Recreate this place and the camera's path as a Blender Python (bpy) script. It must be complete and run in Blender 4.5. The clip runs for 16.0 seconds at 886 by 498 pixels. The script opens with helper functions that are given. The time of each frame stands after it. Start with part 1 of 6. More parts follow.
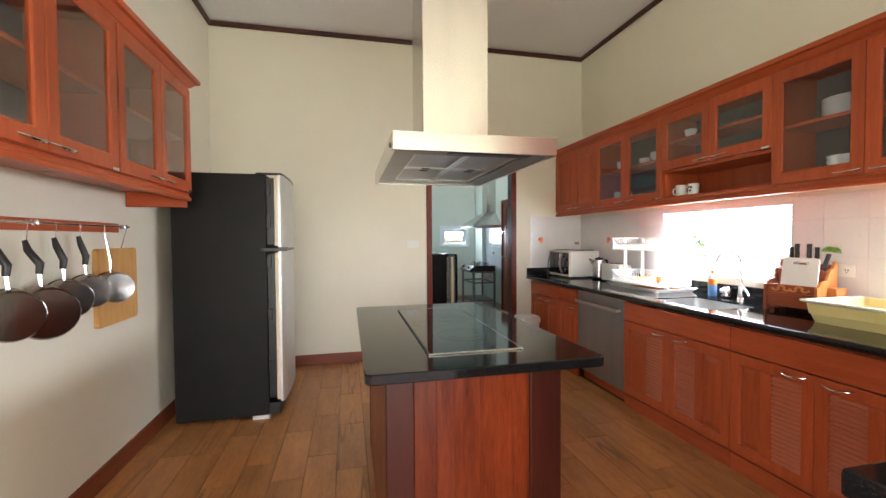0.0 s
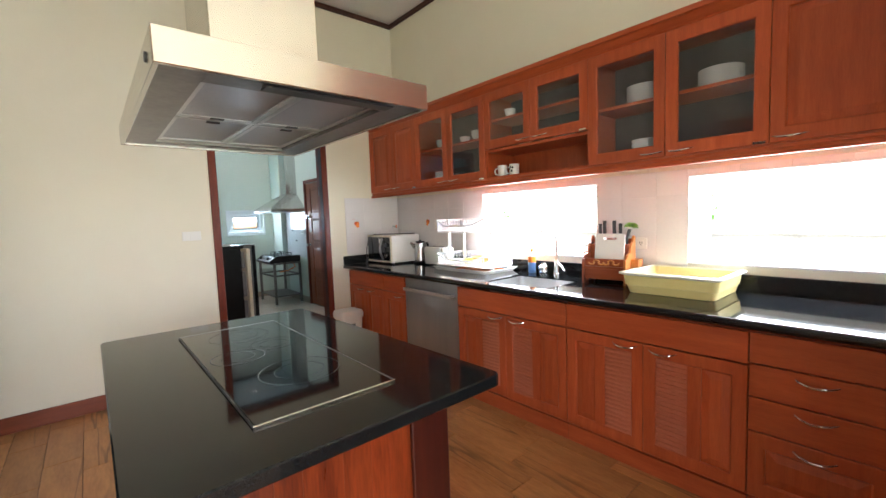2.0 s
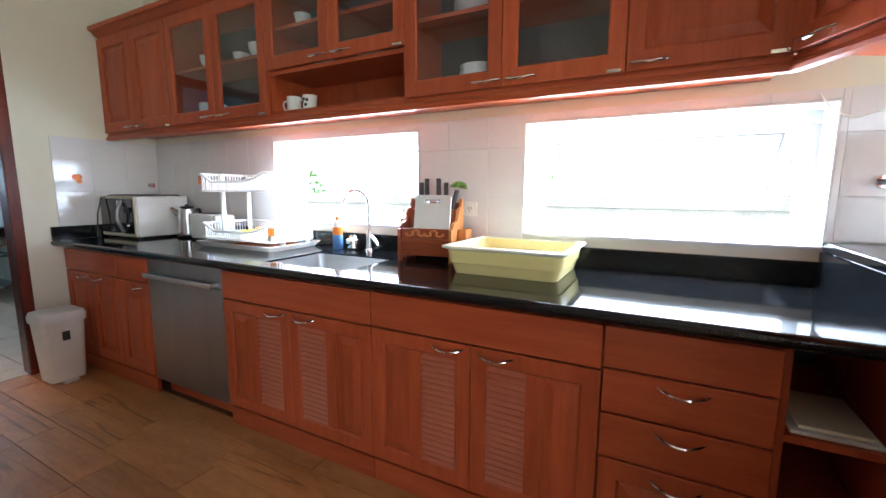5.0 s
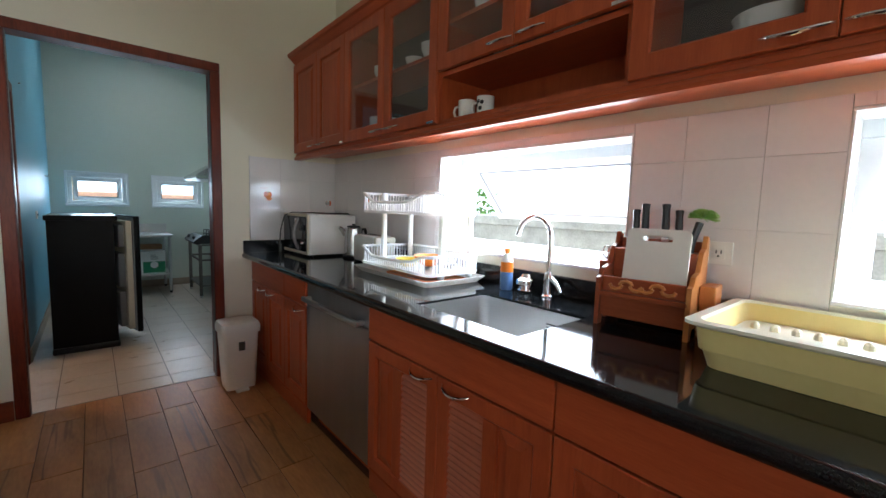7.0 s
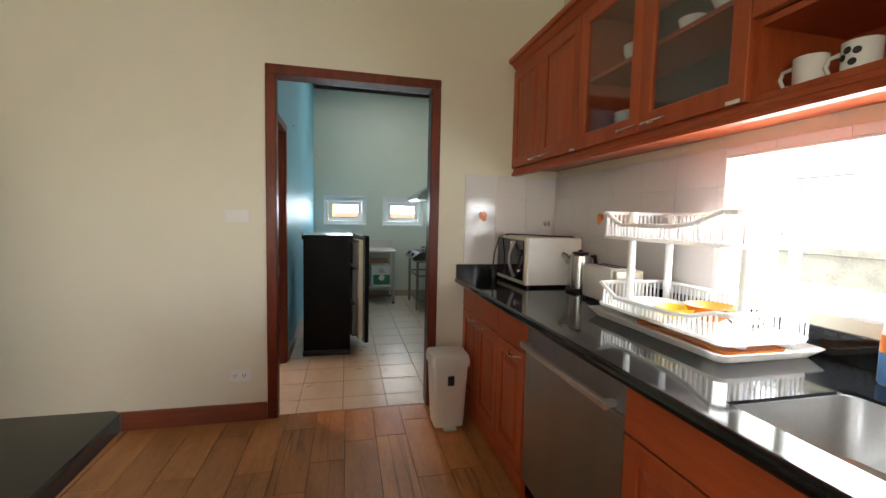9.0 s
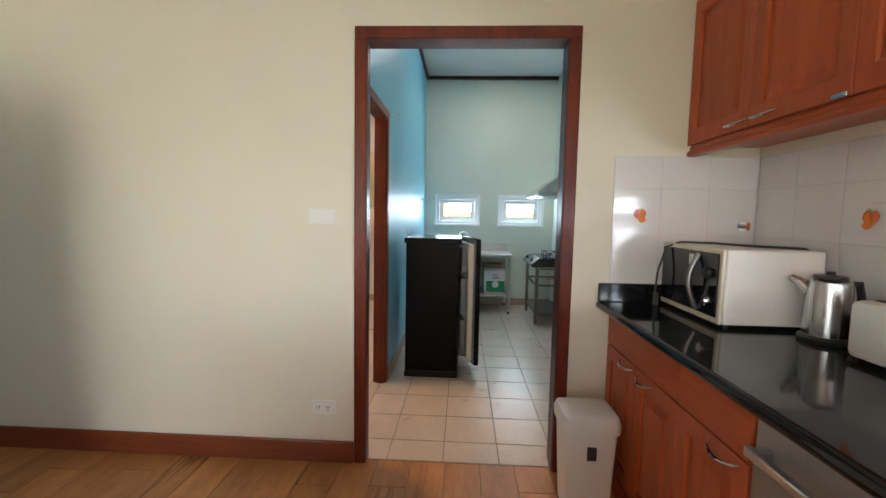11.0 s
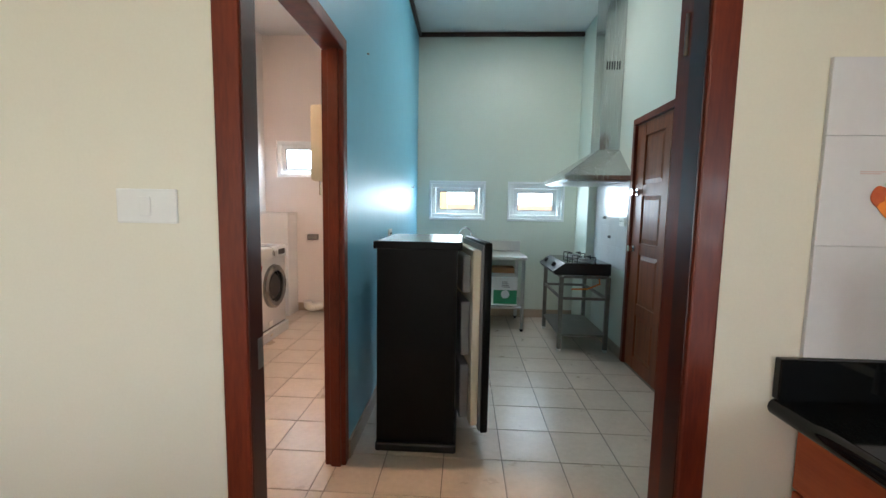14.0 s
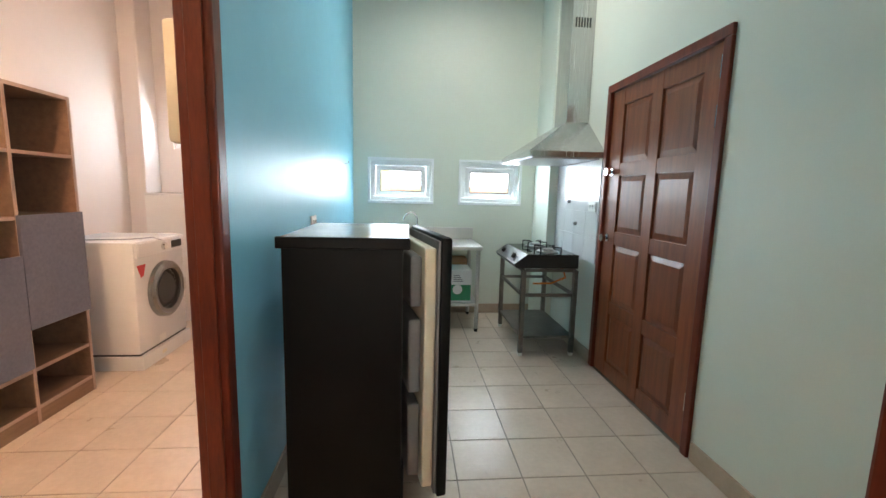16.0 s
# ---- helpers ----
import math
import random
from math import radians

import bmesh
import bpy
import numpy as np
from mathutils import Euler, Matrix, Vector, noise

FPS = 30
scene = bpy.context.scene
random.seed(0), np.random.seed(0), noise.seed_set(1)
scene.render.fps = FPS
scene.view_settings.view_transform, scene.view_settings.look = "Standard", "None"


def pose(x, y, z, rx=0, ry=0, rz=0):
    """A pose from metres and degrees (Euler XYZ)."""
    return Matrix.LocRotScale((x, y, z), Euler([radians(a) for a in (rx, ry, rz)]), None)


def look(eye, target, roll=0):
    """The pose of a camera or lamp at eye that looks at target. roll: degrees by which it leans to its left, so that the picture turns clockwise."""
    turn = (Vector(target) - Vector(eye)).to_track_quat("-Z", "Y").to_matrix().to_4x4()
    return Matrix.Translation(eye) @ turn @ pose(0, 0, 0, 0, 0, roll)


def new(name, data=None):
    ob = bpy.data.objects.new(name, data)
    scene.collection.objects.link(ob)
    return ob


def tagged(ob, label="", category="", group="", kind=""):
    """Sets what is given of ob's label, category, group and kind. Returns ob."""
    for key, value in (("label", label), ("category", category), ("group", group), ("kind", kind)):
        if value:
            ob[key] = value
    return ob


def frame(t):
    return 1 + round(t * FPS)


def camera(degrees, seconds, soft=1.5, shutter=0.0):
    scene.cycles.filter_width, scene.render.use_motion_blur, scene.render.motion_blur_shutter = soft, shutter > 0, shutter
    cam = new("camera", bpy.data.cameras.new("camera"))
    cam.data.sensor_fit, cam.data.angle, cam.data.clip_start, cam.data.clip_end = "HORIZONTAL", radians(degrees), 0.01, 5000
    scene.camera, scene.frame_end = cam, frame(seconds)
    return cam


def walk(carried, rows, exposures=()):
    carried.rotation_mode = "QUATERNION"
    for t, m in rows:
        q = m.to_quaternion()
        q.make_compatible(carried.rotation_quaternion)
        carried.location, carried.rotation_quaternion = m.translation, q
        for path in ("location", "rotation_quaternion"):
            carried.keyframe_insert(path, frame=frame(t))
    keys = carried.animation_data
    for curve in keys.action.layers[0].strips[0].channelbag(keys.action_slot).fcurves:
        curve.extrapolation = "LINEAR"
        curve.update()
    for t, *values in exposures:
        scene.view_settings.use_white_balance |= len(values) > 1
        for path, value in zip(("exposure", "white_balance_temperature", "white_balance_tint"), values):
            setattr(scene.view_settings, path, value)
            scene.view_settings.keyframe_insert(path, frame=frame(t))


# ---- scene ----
cam = camera(93.9, 16.0)
PATH = [
    (0, (0.887, 1.443, 1.368), (1.335, 3.391, 1.314), -0.4),
    (0.5, (0.881, 1.617, 1.364), (1.502, 3.516, 1.29), -0.8),
    (1, (0.887, 1.783, 1.35), (1.723, 3.597, 1.252), -1.2),
    (1.5, (0.896, 1.926, 1.36), (1.97, 3.609, 1.236), -1.7),
    (2, (0.936, 2.027, 1.384), (2.23, 3.544, 1.228), -2.1),
    (2.5, (1.019, 2.101, 1.372), (2.516, 3.414, 1.187), -2.3),
    (3, (1.139, 2.153, 1.349), (2.802, 3.24, 1.124), -2.3),
    (3.2, (1.198, 2.168, 1.335), (2.908, 3.178, 1.096), -2.0),
    (5.3, (1.805, 2.437, 1.248), (3.56, 3.356, 0.97), 0.3),
    (5.5, (1.852, 2.481, 1.251), (3.576, 3.459, 0.982), 0.6),
    (6, (1.961, 2.594, 1.244), (3.577, 3.745, 0.993), 1.0),
    (6.5, (2.063, 2.706, 1.255), (3.531, 4.045, 1.031), 1.5),
    (7, (2.151, 2.812, 1.28), (3.439, 4.329, 1.083), 1.7),
    (7.1, (2.16, 2.837, 1.278), (3.415, 4.383, 1.094), 1.7),
    (7.5, (2.211, 2.929, 1.288), (3.305, 4.594, 1.112), 1.7),
    (8, (2.24, 3.059, 1.29), (3.132, 4.842, 1.13), 1.6),
    (8.5, (2.259, 3.202, 1.305), (2.924, 5.082, 1.153), 1.4),
    (9, (2.257, 3.338, 1.312), (2.709, 5.28, 1.164), 1.3),
    (9.5, (2.278, 3.482, 1.297), (2.547, 5.458, 1.155), 1.2),
    (10, (2.317, 3.641, 1.308), (2.419, 5.633, 1.161), 1.0),
    (10.2, (2.313, 3.709, 1.31), (2.368, 5.703, 1.163), 1.0),
    (12.3, (2.354, 4.523, 1.322), (2.144, 6.503, 1.129), 0.9),
    (12.5, (2.363, 4.585, 1.298), (2.152, 6.565, 1.111), 0.8),
    (13, (2.364, 4.794, 1.305), (2.167, 6.775, 1.119), 0.8),
    (13.5, (2.348, 4.994, 1.302), (2.186, 6.978, 1.11), 0.9),
    (14, (2.317, 5.193, 1.303), (2.216, 7.181, 1.107), 1.0),
    (14.5, (2.303, 5.374, 1.316), (2.255, 7.362, 1.105), 1.1),
    (15, (2.289, 5.538, 1.304), (2.307, 7.525, 1.078), 1.2),
    (15.5, (2.294, 5.701, 1.303), (2.384, 7.684, 1.062), 1.2),
    (16, (2.301, 5.85, 1.294), (2.472, 7.824, 1.021), 1.4),
]
walk(cam, [(t, look(eye, target, roll)) for t, eye, target, roll in PATH], exposures=[(0, 2.5, 6500, 15), (3, 2.6, 6100, 12), (5.5, 2.1, 5600, 10), (7, 1.5, 5900, 10), (8.5, 1.85, 6400, 9), (9, 2.0, 6900, 12), (10, 2.3, 6400, 11), (12.5, 2.45, 6400, 11), (14, 2.35, 6300, 10), (15, 2.35, 5600, 7), (15.5, 2.75, 5900, 10), (16, 2.85, 6900, 14)])

# ---- world, sun and daylight ----
world = bpy.data.worlds.new("world")
scene.world = world
world.use_nodes = True
sky = world.node_tree.nodes.new("ShaderNodeTexSky")
sky.sky_type, sky.sun_disc = "NISHITA", False
sky.sun_elevation, sky.sun_rotation = radians(66), radians(120)
world.node_tree.links.new(sky.outputs["Color"], world.node_tree.nodes["Background"].inputs["Color"])
world.node_tree.nodes["Background"].inputs["Strength"].default_value = 0.15
sun = new("sun", bpy.data.lights.new("sun", "SUN"))
sun.data.energy, sun.data.angle, sun.data.color = 5.0, radians(0.53), (1.0, 0.95, 0.88)
sun.matrix_basis = look((12 * math.sin(radians(120)), 12 * math.cos(radians(120)), 26.95), (0, 0, 0))


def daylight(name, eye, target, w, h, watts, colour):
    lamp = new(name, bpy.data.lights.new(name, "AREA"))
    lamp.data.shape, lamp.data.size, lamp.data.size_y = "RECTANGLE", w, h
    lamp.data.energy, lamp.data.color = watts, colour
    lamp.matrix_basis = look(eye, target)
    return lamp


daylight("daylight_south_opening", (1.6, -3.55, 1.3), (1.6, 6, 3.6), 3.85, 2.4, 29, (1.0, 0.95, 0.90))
# added fill from the west, to brighten the southern base cabinets
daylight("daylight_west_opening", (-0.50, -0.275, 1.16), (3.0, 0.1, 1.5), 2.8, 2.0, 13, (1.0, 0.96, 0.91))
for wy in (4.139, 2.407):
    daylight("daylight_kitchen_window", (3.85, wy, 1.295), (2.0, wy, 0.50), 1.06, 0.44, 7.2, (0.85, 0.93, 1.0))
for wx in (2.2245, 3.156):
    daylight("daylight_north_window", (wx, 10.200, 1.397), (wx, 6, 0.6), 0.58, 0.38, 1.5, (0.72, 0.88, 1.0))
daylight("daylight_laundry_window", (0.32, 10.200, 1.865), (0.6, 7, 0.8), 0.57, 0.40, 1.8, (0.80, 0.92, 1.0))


def lamp_disc(name, x, y, z, r, watts, colour):
    lamp = new(name, bpy.data.lights.new(name, "AREA"))
    lamp.data.shape, lamp.data.size, lamp.data.energy, lamp.data.color = "DISK", 2 * r, watts, colour
    lamp.matrix_basis = pose(x, y, z)
    return lamp


# the ceiling downlight that is on, and an assumed laundry lamp out of view
lamp_disc("downlight_lamp", 2.77, 8.93, 3.308, 0.043, 2.7, (1.0, 0.98, 0.94))
lamp_disc("laundry_lamp", 0.85, 7.1, 3.288, 0.085, 4.0, (1.0, 0.58, 0.36))

# ---- small helpers ----
ORIG = {}


def thing(name, at=(0, 0, 0), label="", category="", group="", rz=0.0, local=False, kind=""):
    """An Empty at a thing's base; its parts are given in world metres, or in its own when local."""
    ob = new(name)
    ob.empty_display_size = 0.1
    ob.matrix_basis = pose(at[0], at[1], at[2], 0, 0, rz)
    ORIG[ob] = Vector((0, 0, 0)) if local else Vector(at)
    return tagged(ob, label, category, group, kind)


def finish(bm, name, material, smooth=False):
    me = bpy.data.meshes.new(name)
    bmesh.ops.recalc_face_normals(bm, faces=bm.faces)
    bm.to_mesh(me)
    bm.free()
    me.materials.append(material)
    if smooth:
        for p in me.polygons:
            p.use_smooth = True
        me.set_sharp_from_angle(angle=radians(38))
    return me


def part(name, bm, material, parent, label="", smooth=False):
    o = ORIG.get(parent, Vector((0, 0, 0)))
    if o.length:
        bmesh.ops.translate(bm, verts=bm.verts, vec=-o)
    ob = new(name, finish(bm, name, material, smooth))
    ob.parent = parent
    ORIG[ob] = o
    return tagged(ob, label)


def solo(name, bm, material, label="", category="", group="", kind="", smooth=False):
    return tagged(new(name, finish(bm, name, material, smooth)), label, category, group, kind)


def B():
    return bmesh.new()


def box(bm, a, b, bev=0.0, seg=2):
    r = bmesh.ops.create_cube(bm, size=1.0)
    vs = r["verts"]
    for v in vs:
        for i in range(3):
            v.co[i] = a[i] if v.co[i] < 0 else b[i]
    if bev > 0:
        es = list({e for v in vs for e in v.link_edges})
        bmesh.ops.bevel(bm, geom=es, offset=bev, segments=seg, affect="EDGES", profile=0.5)
    return bm


def boxes(*lists, bev=0.0):
    bm = B()
    for a, b in lists:
        box(bm, a, b, bev)
    return bm


def cyl(bm, p0, p1, r0, r1=None, n=16):
    r1 = r0 if r1 is None else r1
    p0, p1 = Vector(p0), Vector(p1)
    q = (p1 - p0).to_track_quat("Z", "Y").to_matrix()
    rings = []
    for p, r in ((p0, r0), (p1, r1)):
        rings.append([bm.verts.new(p + q @ Vector((r * math.cos(2 * math.pi * i / n), r * math.sin(2 * math.pi * i / n), 0))) for i in range(n)])
    for i in range(n):
        bm.faces.new((rings[0][i], rings[0][(i + 1) % n], rings[1][(i + 1) % n], rings[1][i]))
    bm.faces.new(rings[0][::-1])
    bm.faces.new(rings[1])
    return bm


def tube(bm, pts, r, n=8):
    pts = [Vector(p) for p in pts]
    rings = []
    for i, p in enumerate(pts):
        d = (pts[min(i + 1, len(pts) - 1)] - pts[max(i - 1, 0)]).normalized()
        up = Vector((0, 0, 1)) if abs(d.z) < 0.9 else Vector((0, 1, 0))
        if abs(d.z) >= 0.9 or abs(d.y) < 0.98:
            up = Vector((0, 1, 0)) if abs(d.y) < 0.9 else Vector((0, 0, 1))
        a = d.cross(up).normalized()
        b = d.cross(a)
        rr = r[i] if isinstance(r, (list, tuple)) else r
        rings.append([bm.verts.new(p + rr * (a * math.cos(2 * math.pi * k / n) + b * math.sin(2 * math.pi * k / n))) for k in range(n)])
    for s, t in zip(rings, rings[1:]):
        best = min(range(n), key=lambda o: sum((s[k].co - t[(k + o) % n].co).length for k in range(n)))
        for k in range(n):
            bm.faces.new((s[k], s[(k + 1) % n], t[(k + 1 + best) % n], t[(k + best) % n]))
    bm.faces.new(rings[0][::-1])
    bm.faces.new(rings[-1])
    return bm


def lathe(bm, prof, c, n=24, cap=True):
    rings = []
    for r, z in prof:
        rings.append([bm.verts.new((c[0] + max(r, 0.0005) * math.cos(2 * math.pi * i / n), c[1] + max(r, 0.0005) * math.sin(2 * math.pi * i / n), c[2] + z)) for i in range(n)])
    for s, t in zip(rings, rings[1:]):
        for i in range(n):
            bm.faces.new((s[i], s[(i + 1) % n], t[(i + 1) % n], t[i]))
    if cap:
        bm.faces.new(rings[0][::-1])
        bm.faces.new(rings[-1])
    return bm


def prism(bm, poly, axis, lo, hi):
    """A closed outline in the two other axes, pushed along one axis."""
    def put(u, v, w):
        return {"x": (w, u, v), "y": (u, w, v), "z": (u, v, w)}[axis]
    a = [bm.verts.new(put(u, v, lo)) for u, v in poly]
    b = [bm.verts.new(put(u, v, hi)) for u, v in poly]
    n = len(poly)
    for i in range(n):
        bm.faces.new((a[i], a[(i + 1) % n], b[(i + 1) % n], b[i]))
    bm.faces.new(a[::-1])
    bm.faces.new(b)
    return bm


def round_rect(x0, y0, x1, y1, r, n=6):
    out = []
    for cx, cy, s in ((x1 - r, y1 - r, 0), (x0 + r, y1 - r, 90), (x0 + r, y0 + r, 180), (x1 - r, y0 + r, 270)):
        for i in range(n + 1):
            a = radians(s + 90 * i / n)
            out.append((cx + r * math.cos(a), cy + r * math.sin(a)))
    return out


def loft(bm, rings, cap0=True, cap1=True):
    vs = [[bm.verts.new(p) for p in ring] for ring in rings]
    for s, t in zip(vs, vs[1:]):
        for i in range(len(s)):
            bm.faces.new((s[i], s[(i + 1) % len(s)], t[(i + 1) % len(s)], t[i]))
    if cap0:
        bm.faces.new(vs[0][::-1])
    if cap1:
        bm.faces.new(vs[-1])
    return bm


def wall(name, axis, t0, t1, u0, u1, z0, z1, holes, material, label):
    """A wall of real thickness with openings through it. axis: the way it faces."""
    us = sorted({u0, u1, *[h[0] for h in holes], *[h[1] for h in holes]})
    zs = sorted({z0, z1, *[h[2] for h in holes], *[h[3] for h in holes]})
    us = [u for u in us if u0 <= u <= u1]
    zs = [z for z in zs if z0 <= z <= z1]

    def solid(i, j):
        if not (0 <= i < len(us) - 1 and 0 <= j < len(zs) - 1):
            return False
        u, z = (us[i] + us[i + 1]) / 2, (zs[j] + zs[j + 1]) / 2
        return not any(h[0] < u < h[1] and h[2] < z < h[3] for h in holes)
    bm = B()
    seen = {}

    def V(t, u, z):
        k = (t, u, z)
        if k not in seen:
            seen[k] = bm.verts.new((t, u, z) if axis == "x" else (u, t, z))
        return seen[k]
    for i in range(len(us) - 1):
        for j in range(len(zs) - 1):
            if not solid(i, j):
                continue
            a, b, c, d = us[i], us[i + 1], zs[j], zs[j + 1]
            for t in (t0, t1):
                bm.faces.new((V(t, a, c), V(t, b, c), V(t, b, d), V(t, a, d)))
            if not solid(i - 1, j):
                bm.faces.new((V(t0, a, c), V(t1, a, c), V(t1, a, d), V(t0, a, d)))
            if not solid(i + 1, j):
                bm.faces.new((V(t0, b, c), V(t1, b, c), V(t1, b, d), V(t0, b, d)))
            if not solid(i, j - 1):
                bm.faces.new((V(t0, a, c), V(t1, a, c), V(t1, b, c), V(t0, b, c)))
            if not solid(i, j + 1):
                bm.faces.new((V(t0, a, d), V(t1, a, d), V(t1, b, d), V(t0, b, d)))
    return solo(name, bm, material, label, "wall", kind="structure")


# ---- materials ----
def surf(name, c1, c2=None, scale=4.0, rough=0.5, metal=0.0, bump=0.0, stretch=(1, 1, 1), fine=60.0, rvar=0.0, coat=0.0, by_piece=0.0, spec=0.5, world=False, trans=0.0, ior=1.45, sss=0.0, crack=0.0):
    m = bpy.data.materials.new(name)
    m.use_nodes = True
    nt = m.node_tree
    bs = nt.nodes["Principled BSDF"]
    c2 = c2 or c1
    tc = nt.nodes.new("ShaderNodeTexCoord")
    mp = nt.nodes.new("ShaderNodeMapping")
    mp.inputs["Scale"].default_value = stretch
    if world:
        ge = nt.nodes.new("ShaderNodeNewGeometry")
        nt.links.new(ge.outputs["Position"], mp.inputs["Vector"])
    else:
        nt.links.new(tc.outputs["Object"], mp.inputs["Vector"])
    vec = mp.outputs["Vector"]
    oi = nt.nodes.new("ShaderNodeObjectInfo")
    if by_piece:
        ad = nt.nodes.new("ShaderNodeVectorMath")
        ad.operation = "MULTIPLY_ADD"
        ad.inputs[1].default_value = (37, 53, 71)
        nt.links.new(oi.outputs["Random"], ad.inputs[0])
        nt.links.new(vec, ad.inputs[2])
        vec = ad.outputs[0]
    n1 = nt.nodes.new("ShaderNodeTexNoise")
    n1.inputs["Scale"].default_value = scale
    n1.inputs["Detail"].default_value = 6
    n1.inputs["Roughness"].default_value = 0.6
    nt.links.new(vec, n1.inputs["Vector"])
    n2 = nt.nodes.new("ShaderNodeTexNoise")
    n2.inputs["Scale"].default_value = fine
    n2.inputs["Detail"].default_value = 3
    nt.links.new(vec, n2.inputs["Vector"])
    av = nt.nodes.new("ShaderNodeMath")
    av.operation = "MULTIPLY_ADD"
    av.inputs[1].default_value = 0.3
    nt.links.new(n2.outputs["Fac"], av.inputs[0])
    sc = nt.nodes.new("ShaderNodeMath")
    sc.operation = "MULTIPLY"
    sc.inputs[1].default_value = 0.7
    nt.links.new(n1.outputs["Fac"], sc.inputs[0])
    nt.links.new(sc.outputs[0], av.inputs[2])
    cr = nt.nodes.new("ShaderNodeValToRGB")
    cr.color_ramp.elements[0].position, cr.color_ramp.elements[1].position = 0.34, 0.66
    cr.color_ramp.elements[0].color, cr.color_ramp.elements[1].color = (*c1, 1), (*c2, 1)
    nt.links.new(av.outputs[0], cr.inputs["Fac"])
    col = cr.outputs["Color"]
    if by_piece:
        hs = nt.nodes.new("ShaderNodeHueSaturation")
        mr = nt.nodes.new("ShaderNodeMapRange")
        mr.inputs["To Min"].default_value, mr.inputs["To Max"].default_value = 1 - by_piece, 1 + by_piece
        nt.links.new(oi.outputs["Random"], mr.inputs["Value"])
        nt.links.new(mr.outputs[0], hs.inputs["Value"])
        nt.links.new(col, hs.inputs["Color"])
        col = hs.outputs["Color"]
    if crack:
        # thin dark checks along the grain, in patches
        ks = []
        for s, lo, hi in ((1.5, 0.006, 0.022), (0.55, 0.53, 0.62)):
            nn = nt.nodes.new("ShaderNodeTexNoise")
            nn.inputs["Scale"].default_value = s
            nn.inputs["Detail"].default_value = 3
            sq = nt.nodes.new("ShaderNodeVectorMath")
            sq.operation = "MULTIPLY"
            sq.inputs[1].default_value = (1.0, 0.28, 1.0)
            nt.links.new(vec, sq.inputs[0])
            nt.links.new(sq.outputs[0], nn.inputs["Vector"])
            o = nn.outputs["Fac"]
            if not ks:
                for op in ("SUBTRACT", "ABSOLUTE"):
                    mm = nt.nodes.new("ShaderNodeMath")
                    mm.operation = op
                    mm.inputs[1].default_value = 0.5
                    nt.links.new(o, mm.inputs[0])
                    o = mm.outputs[0]
            mr = nt.nodes.new("ShaderNodeMapRange")
            mr.inputs["From Min"].default_value, mr.inputs["From Max"].default_value = lo, hi
            if not ks:
                mr.inputs["To Min"].default_value, mr.inputs["To Max"].default_value = 1.0, 0.0
            nt.links.new(o, mr.inputs["Value"])
            ks.append(mr.outputs[0])
        mm = nt.nodes.new("ShaderNodeMath")
        mm.operation = "MULTIPLY"
        nt.links.new(ks[0], mm.inputs[0])
        nt.links.new(ks[1], mm.inputs[1])
        mk = nt.nodes.new("ShaderNodeMath")
        mk.operation = "MULTIPLY"
        mk.inputs[1].default_value = crack
        nt.links.new(mm.outputs[0], mk.inputs[0])
        mx = nt.nodes.new("ShaderNodeMixRGB")
        mx.inputs["Color2"].default_value = (0.035, 0.015, 0.008, 1)
        nt.links.new(mk.outputs[0], mx.inputs["Fac"])
        nt.links.new(col, mx.inputs["Color1"])
        col = mx.outputs["Color"]
    nt.links.new(col, bs.inputs["Base Color"])
    bs.inputs["Metallic"].default_value = metal
    bs.inputs["Roughness"].default_value = rough
    bs.inputs["Specular IOR Level"].default_value = spec
    bs.inputs["Coat Weight"].default_value = coat
    bs.inputs["Coat Roughness"].default_value = 0.12
    bs.inputs["Transmission Weight"].default_value = trans
    bs.inputs["IOR"].default_value = ior
    if sss:
        bs.inputs["Subsurface Weight"].default_value = sss
        bs.inputs["Subsurface Radius"].default_value = (1.0, 0.95, 0.85)
        bs.inputs["Subsurface Scale"].default_value = 0.03
    if rvar:
        rr = nt.nodes.new("ShaderNodeMapRange")
        rr.inputs["To Min"].default_value, rr.inputs["To Max"].default_value = max(rough - rvar, 0.02), rough + rvar
        nt.links.new(n1.outputs["Fac"], rr.inputs["Value"])
        nt.links.new(rr.outputs[0], bs.inputs["Roughness"])
    if bump:
        bp = nt.nodes.new("ShaderNodeBump")
        bp.inputs["Strength"].default_value = bump
        bp.inputs["Distance"].default_value = 0.004
        nt.links.new(av.outputs[0], bp.inputs["Height"])
        nt.links.new(bp.outputs["Normal"], bs.inputs["Normal"])
    return m


def glow(name, c, strength):
    m = bpy.data.materials.new(name)
    m.use_nodes = True
    bs = m.node_tree.nodes["Principled BSDF"]
    bs.inputs["Base Color"].default_value = (*c, 1)
    bs.inputs["Emission Color"].default_value = (*c, 1)
    bs.inputs["Emission Strength"].default_value = strength
    return m


CREAM = surf("cream_wall_paint", (0.75, 0.705, 0.575), (0.80, 0.755, 0.625), 1.2, 0.55, bump=0.06, fine=140, rvar=0.08, world=True)
MINT = surf("mint_wall_paint", (0.62, 0.68, 0.60), (0.67, 0.72, 0.64), 1.2, 0.5, bump=0.06, fine=140, world=True)
BLUE = surf("blue_wall_paint", (0.18, 0.52, 0.69), (0.22, 0.56, 0.73), 1.3, 0.40, bump=0.30, fine=7, rvar=0.08, world=True)
LAUN = surf("laundry_wall_paint", (0.74, 0.70, 0.69), (0.79, 0.75, 0.74), 1.2, 0.8, bump=0.05, fine=140, world=True)
CEIL = surf("ceiling_white", (0.74, 0.74, 0.74), (0.79, 0.79, 0.79), 1.0, 0.5, bump=0.03, world=True)
